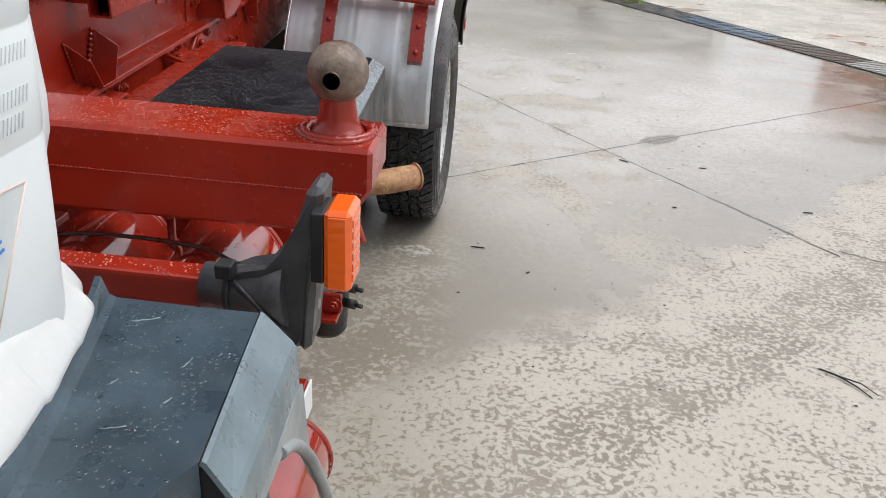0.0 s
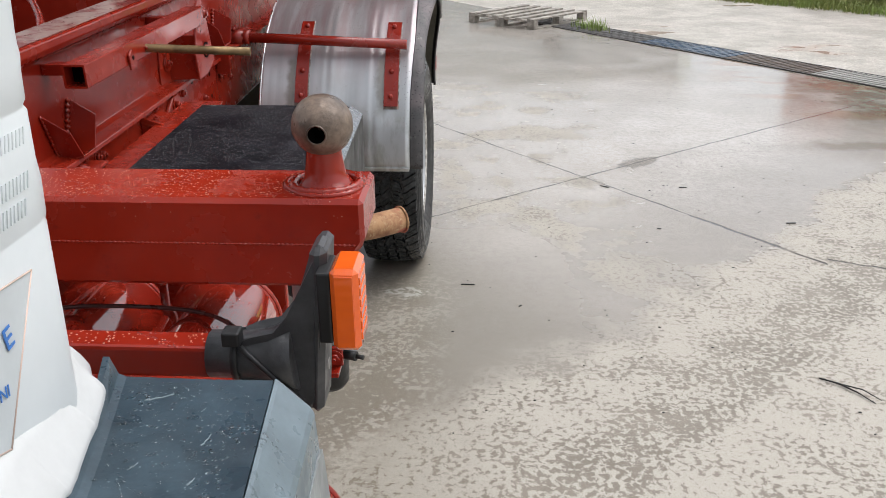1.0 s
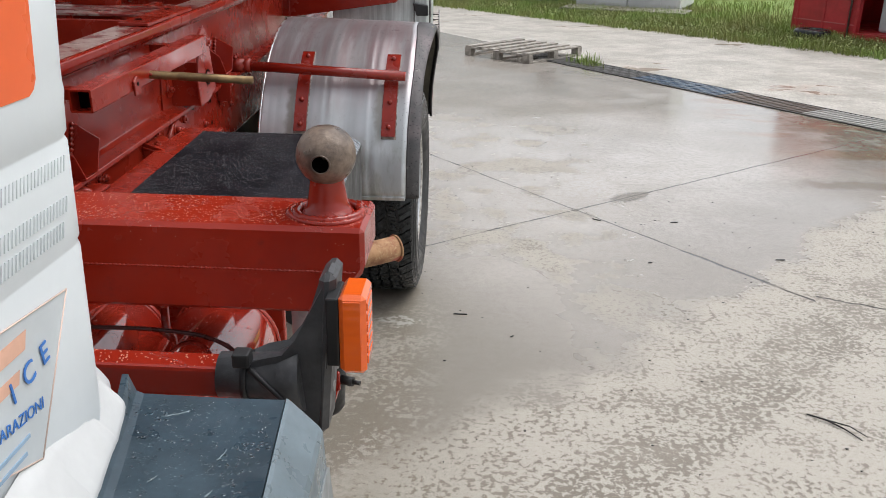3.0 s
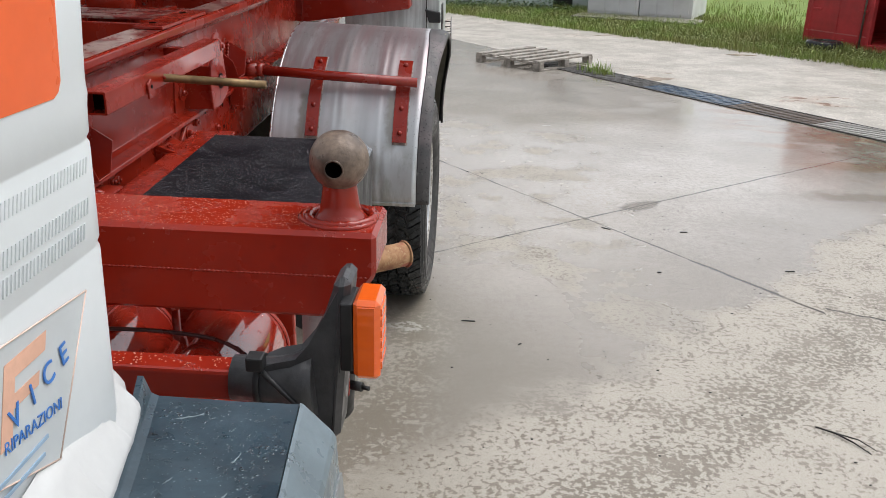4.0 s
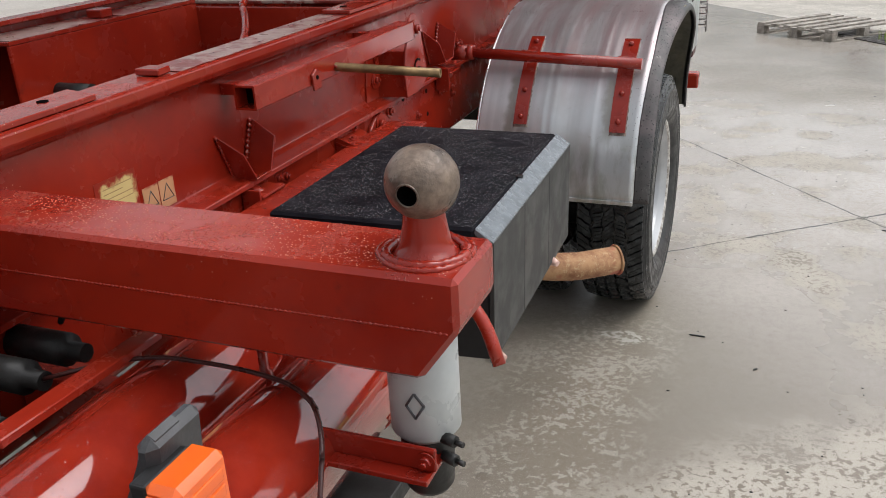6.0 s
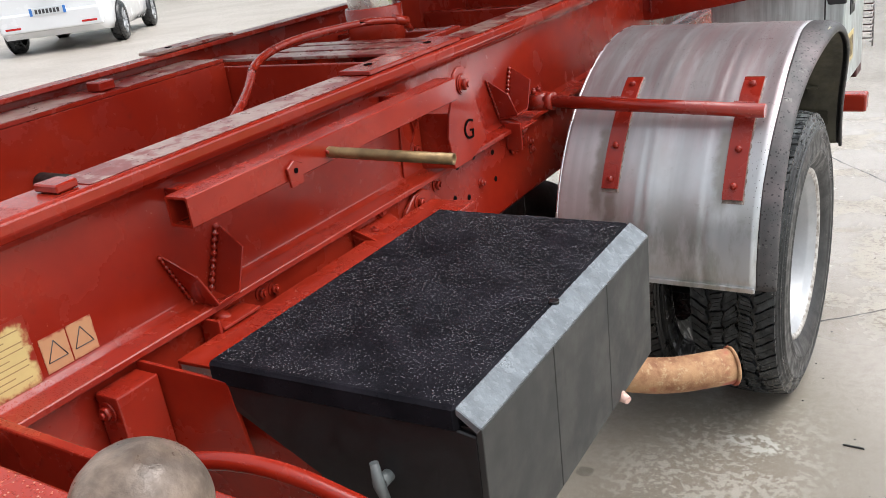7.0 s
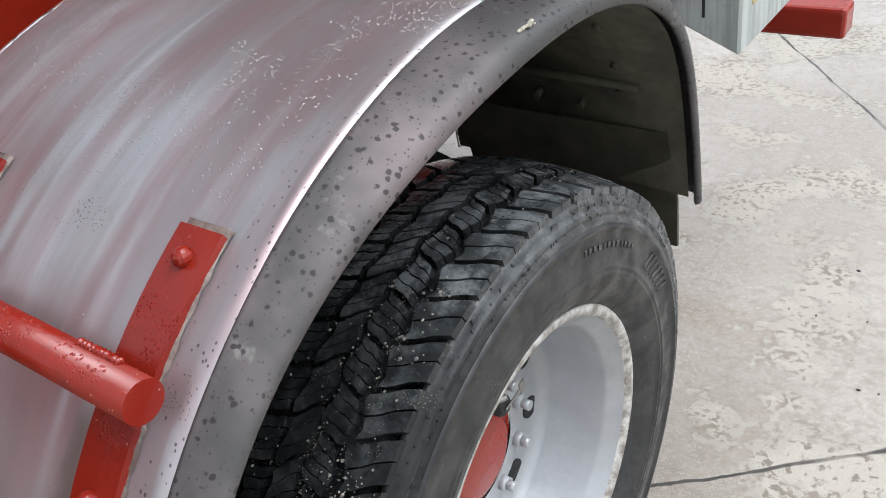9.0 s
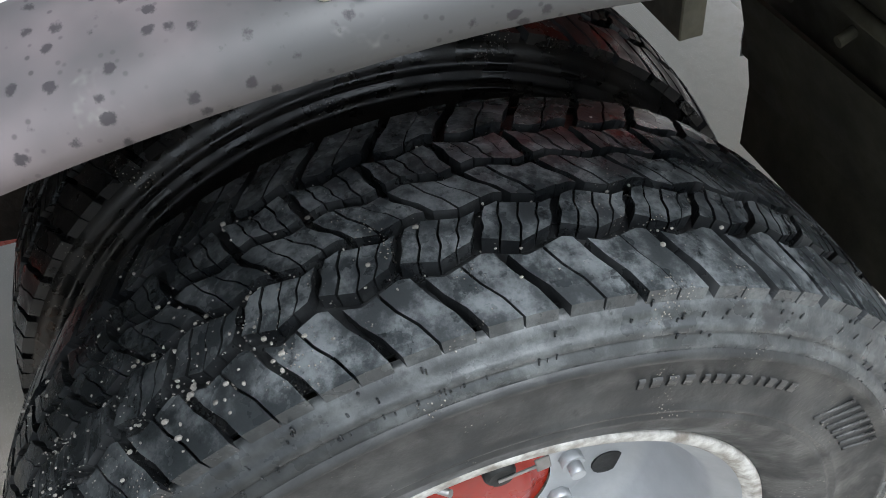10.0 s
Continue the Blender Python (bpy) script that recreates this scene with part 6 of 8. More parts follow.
def front_group():
    """Air tanks, filter, marker lamp on its arm, and the end of the cab's mud guard."""
    def tank(x, z, r, y0, y1, parent):
        bm = bmesh.new()
        o = L(x, 2.8, z)
        lathe(bm, [(y0 - 0.045, 0.0), (y0 - 0.042, r * 0.45), (y0 - 0.02, r * 0.83), (y0, r * 0.985), (y0 + 0.006, r), (y1 - 0.006, r), (y1, r * 0.985), (y1 + 0.02, r * 0.83), (y1 + 0.042, r * 0.45), (y1 + 0.045, 0.0)], (o.x, 0, o.z), "y", 44)
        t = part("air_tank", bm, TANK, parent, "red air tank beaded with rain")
        for y in (y0 + 0.004, y1 - 0.004):
            bm = bmesh.new()
            lathe(bm, [(y - 0.006, r + 0.0005), (y - 0.004, r + 0.003), (y + 0.004, r + 0.003), (y + 0.006, r + 0.0005)], (o.x, 0, o.z), "y", 44)
            part("rim_band", bm, RED, t)
        bm = bmesh.new()
        tube(bm, [(o.x, y1 + 0.043, o.z), (o.x, y1 + 0.07, o.z)], 0.014, 6)
        part("fitting", bm, OILY, t)
        return t

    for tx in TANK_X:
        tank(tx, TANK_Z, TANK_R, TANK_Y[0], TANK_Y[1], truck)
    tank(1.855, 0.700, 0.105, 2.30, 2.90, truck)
    bm = bmesh.new()
    tube(bm, [L(1.603, 3.06, 1.125), L(1.603, 3.06, 0.90)], 0.009, 8)
    part("tank_strap_bolt", bm, RED, truck)
    bm = bmesh.new()
    prism(bm, [L(1.36, 2.69, 1.105), L(1.40, 2.69, 1.105), L(1.40, 3.05, 1.105), L(1.36, 3.05, 1.105)], (0, 0, 0.016), 0.002)
    part("tank_bar", bm, RED, truck)
    for y in (2.60, 2.98):
        bm = bmesh.new()
        box(bm, 1.09, 1.40, y, y + 0.05, 0.91, 1.06, 0.004)
        part("tank_bracket", bm, RED, truck)
    bm = bmesh.new()
    box(bm, 1.09, 1.78, 3.30, 3.32, 0.86, 1.20, 0.004)
    part("tank_plate", bm, RED, truck, "red plate behind the air tanks")
    bm = bmesh.new()
    box(bm, 1.09, 1.80, 2.25, 3.28, 0.80, 0.84, 0.004)
    part("tank_tray", bm, OILY, truck, "dark oily tray under the air tanks")
    for y, z in ((2.80, 1.09), (2.90, 1.12), (3.00, 1.12)):
        bm = bmesh.new()
        tube(bm, [(1.09, y, z), (1.22, y, z), (1.221, y, z), (1.26, y, z)], [0.032, 0.032, 0.018, 0.018], 12)
        part("brake_valve", bm, OILY, truck, "dark brake valve on the rail")
    # filter with bowl
    f = L(1.922, 3.055, 0.030)
    bm = bmesh.new()
    zo = f.z
    lathe(bm, [(zo + 1.01, 0.0), (zo + 1.01, 0.048), (zo + 1.02, 0.056), (zo + 1.17, 0.056), (zo + 1.183, 0.050), (zo + 1.187, 0.0)], (f.x, f.y, 0), "z", 36)
    filt = part("filter_can", bm, FILTERGREY, truck, "pale grey screw-on filter with a small dark emblem")
    bm = bmesh.new()
    a0 = radians(-82)
    q = [(0.0, 0.022), (0.014, 0.0), (0.0, -0.022), (-0.014, 0.0)]
    for (u0, w0), (u1, w1) in zip(q, q[1:] + q[:1]):
        p = [(f.x + 0.0567 * math.cos(a0 + u / 0.056), f.y + 0.0567 * math.sin(a0 + u / 0.056), zo + 1.085 + w) for u, w in ((u0, w0), (u1, w1))]
        tube(bm, p, 0.0022, 6)
    part("emblem", bm, INK, filt)
    bm = bmesh.new()
    lathe(bm, [(zo + 0.90, 0.0), (zo + 0.90, 0.034), (zo + 0.91, 0.040), (zo + 0.97, 0.043), (zo + 1.008, 0.043)], (f.x, f.y, 0), "z", 28)
    part("filter_bowl", bm, OILY, filt, "black filter bowl")
    bm = bmesh.new()
    box(bm, f.x - 0.16, f.x + 0.045, f.y - 0.075, f.y - 0.066, zo + 0.985, zo + 1.025, 0.003)
    box(bm, f.x - 0.16, f.x + 0.04, f.y - 0.10, f.y - 0.02, zo + 0.975, zo + 0.985, 0.002)
    br = part("filter_bracket", bm, RED, truck, "small red filter bracket")
    bm = bmesh.new()
    hexbolt(bm, (f.x + 0.03, f.y - 0.076, zo + 1.005), (0, -1, 0), 0.010, 0.01)
    part("bolt", bm, RED, br)
    for dz in (1.02, 0.985):
        bm = bmesh.new()
        tube(bm, [(f.x + 0.04, f.y - 0.03, zo + dz), (f.x + 0.064, f.y - 0.038, zo + dz)], 0.0095, 8)
        tube(bm, [(f.x + 0.062, f.y - 0.037, zo + dz), (f.x + 0.078, f.y - 0.042, zo + dz)], 0.0045, 8)
        part("drain_cock", bm, OILY, filt, "small dark drain cock")
    bm = bmesh.new()
    a, b = L(1.72, 3.0, 0.68), L(1.868, 3.0, 0.755)
    box(bm, a.x, b.x, 2.92, 3.09, a.z, b.z, 0.006)
    stp = part("side_step", bm, RED, truck, "red step end with a white edge")
    bm = bmesh.new()
    box(bm, b.x + 0.0005, b.x + 0.006, 2.92, 3.09, a.z, b.z, 0.002)
    part("white_edge", bm, WHITE, stp)
    # arm of the marker lamp
    o = L(0, 2.32, 0).z
    bm = bmesh.new()
    box(bm, 1.30, 1.985, 2.288, 2.321, o + 1.392, o + 1.426, 0.004)
    arm = part("lamp_arm", bm, RED, truck, "red square lamp arm")
    bm = bmesh.new()
    outline = [(2.080, 1.534), (2.068, 1.527), (2.055, 1.487), (2.046, 1.456), (2.030, 1.436), (2.006, 1.430), (1.972, 1.428), (1.970, 1.392), (2.000, 1.389), (2.022, 1.376), (2.040, 1.356), (2.056, 1.350), (2.066, 1.364), (2.075, 1.455)]
    prism(bm, [(x, 2.289, o + z) for x, z in outline], (0, 0.034, 0), 0.006)
    prism(bm, [(2.066, 2.288, o + 1.528), (2.056, 2.288, o + 1.351), (2.069, 2.288, o + 1.351), (2.083, 2.288, o + 1.530)], (0, 0.050, 0), 0.006)
    rub = part("lamp_bracket", bm, RUB, truck, "black rubber bracket for the marker lamp", smooth=False)
    rub.matrix_basis = Matrix.Translation((0.004, 0, 0.002))
    bm = bmesh.new()
    tube(bm, [(1.960, 2.304, o + 1.409), (2.000, 2.304, o + 1.409), (2.022, 2.304, o + 1.410), (2.046, 2.304, o + 1.412)], [0.0235, 0.0235, 0.027, 0.036], 20)
    part("sleeve", bm, RUB, rub)
    bm = bmesh.new()
    tube(bm, [(1.985, 2.304, o + 1.409), (1.991, 2.304, o + 1.409)], 0.0262, 20)
    box(bm, 1.980, 1.997, 2.276, 2.294, o + 1.432, o + 1.447, 0.002)
    part("cable_tie", bm, BLACK, rub)
    bm = bmesh.new()
    tube(bm, bend([(1.995, 2.284, o + 1.428), (2.015, 2.277, o + 1.412), (2.035, 2.276, o + 1.392), (2.052, 2.280, o + 1.372)], 0.012), 0.003, 8)
    part("cable", bm, BLACK, rub)
    bm = bmesh.new()
    prism(bm, [(2.0875, 2.268, o + 1.435), (2.0875, 2.315, o + 1.435), (2.0875, 2.315, o + 1.518), (2.0875, 2.268, o + 1.518)], (0.026, 0, 0), 0.0045)
    lens = part("amber_lens", bm, AMBER, rub, "orange ribbed marker lens with rain on it")
    for k in range(6):
        bm = bmesh.new()
        box(bm, 2.1130, 2.1146, 2.276, 2.307, o + 1.444 + 0.0112 * k, o + 1.452 + 0.0112 * k, 0.0006)
        part("lens_rib", bm, AMBER, lens)
    bm = bmesh.new()
    prism(bm, [(2.0920, 2.2675, o + 1.440), (2.1090, 2.2675, o + 1.440), (2.1090, 2.2675, o + 1.513), (2.0920, 2.2675, o + 1.513)], (0, -0.0014, 0), 0.0006)
    part("lens_cap", bm, AMBER, lens)
    bm = bmesh.new()
    box(bm, 2.0745, 2.0872, 2.272, 2.314, o + 1.441, o + 1.513, 0.002)
    part("lamp_base", bm, BLACK, rub)
    for z in (1.500, 1.395):
        bm = bmesh.new()
        tube(bm, [(2.080 - 0.10 * (1.52 - z), 2.313, o + z), (2.086 - 0.10 * (1.52 - z), 2.313, o + z)], 0.006, 8)
        part("mounting_screw", bm, BOLT, rub)
    # mud guard: flat top with an upright lip, a wide chamfer, a side with an arch
    bm = bmesh.new()
    rows = []
    for y, xr in ((2.150, 2.0655), (2.147, 2.066), (2.10, 2.0705), (2.04, 2.0765), (1.963, 2.084), (1.935, 2.070), (1.80, 2.060)):
        lx = 0.24 * (2.15 - y) - 0.10 * (2.15 - y) ** 2
        up = 0.010 + 0.008 * math.exp(-((2.147 - y) / 0.012) ** 2)
        sec = [(1.55, 1.460), (1.920 + lx, 1.460), (1.928 + lx, 1.466), (1.9315 + lx, 1.474 + up), (1.9365 + lx, 1.474 + up), (1.942 + lx, 1.477), (1.948 + lx, 1.4745), (xr - 0.05, 1.4735), (xr, 1.474)]
        rows.append([bm.verts.new(L(x, y, z - (0.012 if y == 2.150 else 0.0))) for x, z in sec])
    for a, b in zip(rows, rows[1:]):
        for k in range(len(a) - 1):
            bm.faces.new((a[k], a[k + 1], b[k + 1], b[k]))
    for a, b in zip(rows[4:], rows[5:]):
        p, q = a[-1].co, b[-1].co
        lo = [bm.verts.new(v + Vector((0, 0, -0.14))) for v in (p, q)]
        bm.faces.new((a[-1], b[-1], lo[1], lo[0]))
    guard = part("mud_guard", bm, MUD, truck, "blue-grey plastic mud guard with scuffs", solid=0.005, smooth=False)
    bm = bmesh.new()
    rows = []
    for y, xr, xo in ((2.150, 2.0665, 2.0955), (2.147, 2.0672, 2.0965), (2.10, 2.0717, 2.0995), (2.04, 2.0777, 2.103), (1.965, 2.0852, 2.1065)):
        sec = [(xr, 1.4738), (xr + 0.003, 1.4722), (xo - 0.003, 1.449), (xo, 1.444), (xo + 0.002, 1.41)]
        rows.append([bm.verts.new(L(x, y, z)) for x, z in sec])
    for a, b in zip(rows, rows[1:]):
        for k in range(len(a) - 1):
            bm.faces.new((a[k], a[k + 1], b[k + 1], b[k]))
    part("chamfer", bm, MUDEDGE, guard, "paler wet chamfer of the guard", solid=0.004, smooth=False)
    # side sheet, cut to an arch over the front wheel
    bm = bmesh.new()
    top, low = [], []
    for k in range(15):
        f = k / 14
        y = 2.205 - 0.24 * f
        top.append(bm.verts.new(L(2.0985 + 0.009 * f, min(y, 2.150), 1.412 - 0.9 * max(0.0, y - 2.150))))
        drop = 1.402 - 0.155 * max(0.0, (y - 2.062) / 0.14) ** 1.7
        low.append(bm.verts.new(L(2.1015 + 0.008 * f, y, min(drop, 1.404))))
    for k in range(14):
        bm.faces.new((top[k], top[k + 1], low[k + 1], low[k]))
    part("side_sheet", bm, ARCH, guard, "pale grey plastic side with an arched edge", solid=0.004, smooth=False)
    bm = bmesh.new()
    tube(bm, [L(2.104 + 0.0004 * k, 2.068 + 0.0105 * k, 1.402 - 0.155 * max(0.0, (0.006 + 0.0105 * k) / 0.14) ** 1.7) for k in range(14)], 0.0055, 10)
    part("arch_lip", bm, ARCH, guard)
    bm = bmesh.new()
    prism(bm, [L(2.084, 1.966, 1.470), L(2.105, 1.966, 1.444), L(2.106, 1.966, 1.30), L(1.98, 1.966, 1.30), L(2.03, 1.966, 1.45)], (0, 0.003, 0))
    part("recess", bm, BLACK, guard)
    bm = bmesh.new()
    prism(bm, [L(2.03, 2.262, 0.95), L(2.03, 1.72, 0.95), L(2.03, 1.72, 1.42), L(2.03, 2.135, 1.42), L(2.03, 2.20, 1.36), L(2.03, 2.262, 1.22)], (0.004, 0, 0))
    part("inner_liner", bm, UNDERCOAT, guard)
    rnd = random.Random(21)
    bm = bmesh.new()
    for x, y, a, l in ((1.985, 2.118, 0.35, 0.022), (2.038, 2.066, 1.25, 0.014), (1.998, 2.034, 1.0, 0.009), (2.042, 2.020, 1.1, 0.008), (2.020, 1.986, 0.25, 0.016)):
        pts = [L(x + l * (i / 5 - 0.5) * math.cos(a + 0.22 * math.sin(i * 1.7)), y + l * (i / 5 - 0.5) * math.sin(a + 0.22 * math.sin(i * 1.7)), 1.4742) for i in range(6)]
        tube(bm, pts, [0.0003 + 0.0005 * rnd.random() for _ in range(6)], 6)
    for _ in range(260):
        x, y, r = rnd.uniform(1.965, 2.06), rnd.uniform(1.95, 2.14), rnd.choice((0.0002, 0.0003, 0.0004, 0.0006))
        bmesh.ops.create_icosphere(bm, subdivisions=1, radius=r, matrix=Matrix.Translation(L(x, y, 1.4742)) @ Matrix.Diagonal((1.3, 1, 0.4, 1)))
    tagged(part("dried_splash", bm, plain("chalky_splash", (0.20, 0.245, 0.265), 0.6), guard, "pale dried splashes and scratches"), kind="stuff")


front_group()


def cab():
    """The plain back of the cab, beside and behind the eye."""
    bm = bmesh.new()
    box(bm, -0.55, 1.93, -0.35, 1.70, 1.05, 2.95, 0.05)
    part("cab_shell", bm, CARWHITE, truck, "white cab shell")
    bm = bmesh.new()
    box(bm, -0.50, 1.90, -0.30, 1.60, 0.55, 1.049, 0.02)
    part("cab_underside", bm, BLACK, truck)


cab()


# ---- the jerrycan on the mud guard ----
def jerrycan():
    o = Vector((1.954, 1.987, 1.4725))
    m = Matrix(((0, -1, 0, o.x), (1, 0, 0, o.y), (0, 0, 1, o.z), (0, 0, 0, 1)))
    can = thing("jerrycan", "white plastic jerrycan with orange and grey labels on the mud guard", "jerrycan", m=m)

    def ring(z, grow, r):
        x0, x1, y0, y1 = -0.170 - grow, 0.110 + grow, -grow, 0.20 + grow
        out = []
        for cx, cy, a in ((x1 - r, y1 - r, 0), (x0 + r, y1 - r, 90), (x0 + r, y0 + r, 180), (x1 - r, y0 + r, 270)):
            for k in range(9):
                t = radians(a + 11.25 * k)
                out.append((cx + r * math.cos(t), cy + r * math.sin(t), z))
        return out

    bm = bmesh.new()
    rings = [(0.0, -0.014, 0.03), (0.004, -0.005, 0.036), (0.012, -0.0022, 0.040), (0.05, -0.0018, 0.040), (0.160, -0.0008, 0.040), (0.1635, -0.0018, 0.04), (0.1655, -0.0018, 0.04), (0.169, -0.0006, 0.040), (0.2325, 0.0, 0.040), (0.2355, -0.0012, 0.04), (0.2375, -0.0012, 0.04), (0.2405, 0.0004, 0.041), (0.258, 0.0012, 0.042), (0.266, 0.0020, 0.042), (0.272, 0.0016, 0.042), (0.280, 0.0022, 0.044), (0.350, 0.0052, 0.045), (0.372, -0.012, 0.045), (0.390, -0.04, 0.045), (0.396, -0.07, 0.02)]
    vs = [[bm.verts.new(p) for p in ring(*r)] for r in rings]
    k = len(vs[0])
    for a, b in zip(vs, vs[1:]):
        for i in range(k):
            bm.faces.new((a[i], a[(i + 1) % k], b[(i + 1) % k], b[i])).smooth = True
    bm.faces.new(vs[0][::-1])
    bm.faces.new(vs[-1])
    part("body", bm, WHITE, can, "white plastic body with moulded grooves")
    bm = bmesh.new()
    tube(bm, [(0.05, 0.10, 0.39), (0.05, 0.10, 0.408), (0.05, 0.10, 0.4085), (0.05, 0.10, 0.44)], [0.030, 0.030, 0.034, 0.034], 28)
    part("cap", bm, WHITE, can)
    bm = bmesh.new()
    tube(bm, bend([(-0.11, 0.10, 0.385), (-0.10, 0.10, 0.43), (-0.01, 0.10, 0.435), (0.0, 0.10, 0.39)], 0.02), 0.013, 12)
    part("handle", bm, WHITE, can)
    # labels on the side that looks outward
    bm = bmesh.new()
    prism(bm, [(-0.13, -0.0024, 0.271), (0.036, -0.0024, 0.271), (0.042, -0.0025, 0.274), (0.0455, -0.0028, 0.280), (0.0465, -0.0060, 0.350), (-0.13, -0.0060, 0.350)], (0, 0.0014, 0))
    part("orange_label", bm, LABEL_ORANGE, can, "orange label")
    bm = bmesh.new()
    prism(bm, [(-0.105, 0.0002, 0.086), (-0.008, 0.0002, 0.053), (0.050, 0.0002, 0.143), (-0.105, 0.0002, 0.156)], (0, 0.0030, 0))
    lab = part("grey_label", bm, LABEL_GREY, can, "pale grey label with blue lettering")
    for a, b in (((-0.008, 0.053), (0.050, 0.143)), ((0.050, 0.143), (-0.105, 0.156)), ((-0.105, 0.086), (-0.008, 0.053))):
        bm = bmesh.new()
        tube(bm, [(a[0], 0.0, a[1]), (b[0], 0.0, b[1])], 0.0006, 6)
        part("label_border", bm, plain("faded_orange_ink", (0.66, 0.50, 0.42), 0.5), lab)
    for k, (x0, x1) in enumerate(((-0.085, -0.024), (-0.085, -0.018))):
        bm = bmesh.new()
        box(bm, x0, x1, -0.0006, 0.0001, 0.066 + 0.009 * k, 0.0685 + 0.009 * k)
        part("print_line", bm, plain("pale_blue_ink", (0.30, 0.42, 0.56), 0.5), lab)
    bm = bmesh.new()
    prism(bm, [(x - 0.024, -0.0004, z - 0.006) for x, z in ((-0.042, 0.100), (-0.030, 0.100), (-0.024, 0.118), (0.004, 0.118), (0.007, 0.126), (-0.021, 0.126), (-0.018, 0.135), (0.016, 0.135), (0.020, 0.146), (-0.026, 0.146))], (0, 0.0004, 0))
    part("emblem", bm, plain("faded_orange_emblem", (0.72, 0.42, 0.30), 0.5), lab)
    for k, ch in enumerate("VICE"):
        cu = bpy.data.curves.new("letter", "FONT")
        cu.body, cu.size, cu.extrude, cu.align_x, cu.offset = ch, 0.0200, 0.0003, "CENTER", 0.0
        cu.materials.append(BLUE)
        ob = new("letter", cu)
        ob.parent = lab
        ob.matrix_basis = Matrix.Translation((-0.047 + 0.0197 * k, -0.0008, 0.1005 + 0.0032 * k)) @ Matrix.Rotation(radians(90), 4, "X") @ Matrix.Rotation(radians(9), 4, "Z")
    cu = bpy.data.curves.new("print_line", "FONT")
    cu.body, cu.size, cu.extrude, cu.align_x = "RIPARAZIONI", 0.0108, 0.0002, "RIGHT"
    cu.materials.append(BLUE)
    ob = new("print_line", cu)
    ob.parent = lab
    ob.matrix_basis = Matrix.Translation((0.002, -0.0005, 0.084)) @ Matrix.Rotation(radians(90), 4, "X") @ Matrix.Rotation(radians(-6), 4, "Z")
    # rows of slanting strokes moulded between the grooves
    pale = plain("pale_grey_print", (0.575, 0.605, 0.615), 0.5, 0, 0.1, 120)
    for z, x1 in ((0.222, 0.070), (0.196, 0.066), (0.181, 0.058)):
        bm = bmesh.new()
        x = -0.10
        while x < x1:
            prism(bm, [(x, -0.0005, z - 0.005), (x + 0.0012, -0.0005, z - 0.005), (x + 0.0042, -0.0005, z + 0.005), (x + 0.003, -0.0005, z + 0.005)], (0, 0.0012, 0))
            x += 0.0042
        part("print_line", bm, pale, can)
    # crumpled white sheet tray under the can
    rim = [(0.155, 0.20), (0.165, 0.13), (0.170, 0.072), (0.158, 0.036), (0.120, 0.004), (0.075, -0.007), (0.015, -0.019), (-0.052, -0.027), (-0.13, -0.030), (-0.185, -0.024)]
    path = bend([(x, y, 0.0) for x, y in rim], 0.016, 5)
    rnd = random.Random(8)
    bm = bmesh.new()
    rows = []
    for f, z in ((0.85, 0.060), (0.60, 0.045), (0.35, 0.032), (0.12, 0.022), (0.0, 0.0155), (-0.03, 0.0105), (0.06, 0.0065), (0.5, -0.001)):
        row = []
        for k, p in enumerate(path):
            q = Vector((-0.03, 0.10, 0.0)) - p
            q = q.normalized() * 0.030 * f
            w = 0.0022 * math.sin(0.9 * k) + 0.0012 * math.sin(2.3 * k + 1)
            row.append(bm.verts.new((p.x + q.x + w * (f < 0.5), p.y + q.y, z + (w if f < 0.5 else 0.0))))
        rows.append(row)
    for a, b in zip(rows, rows[1:]):
        for k in range(len(a) - 1):
            bm.faces.new((a[k], a[k + 1], b[k + 1], b[k])).smooth = True
    part("drip_tray", bm, SHEET, can, "crumpled white plastic sheet tray under the can", solid=0.0008)


jerrycan()


def bottle():
    b = thing("bottle", "white plastic bottle with a big cap, propped against the jerrycan", "bottle", m=Matrix.Translation((1.826, 2.190, 1.538)) @ Matrix.Diagonal((1, 1.35, 1, 1)))
    bm = bmesh.new()
    lathe(bm, [(0.0, 0.0), (0.0, 0.018), (0.006, 0.030), (0.020, 0.041), (0.045, 0.047), (0.075, 0.048), (0.14, 0.044), (0.175, 0.038), (0.205, 0.026), (0.213, 0.022), (0.225, 0.022)], (0, 0, 0), "z", 40)
    part("body", bm, WHITE, b)
    bm = bmesh.new()
    lathe(bm, [(0.214, 0.0225), (0.214, 0.031), (0.219, 0.033), (0.255, 0.033), (0.26, 0.030), (0.261, 0.0)], (0, 0, 0), "z", 32)
    cap = part("cap", bm, WHITE, b)
    bm = bmesh.new()
    prism(bm, [(0.020, -0.02, 0.214), (0.046, -0.02, 0.196), (0.050, -0.02, 0.200), (0.028, -0.02, 0.219)], (0, 0.012, 0))
    part("seal_tab", bm, WHITE, cap)


bottle()


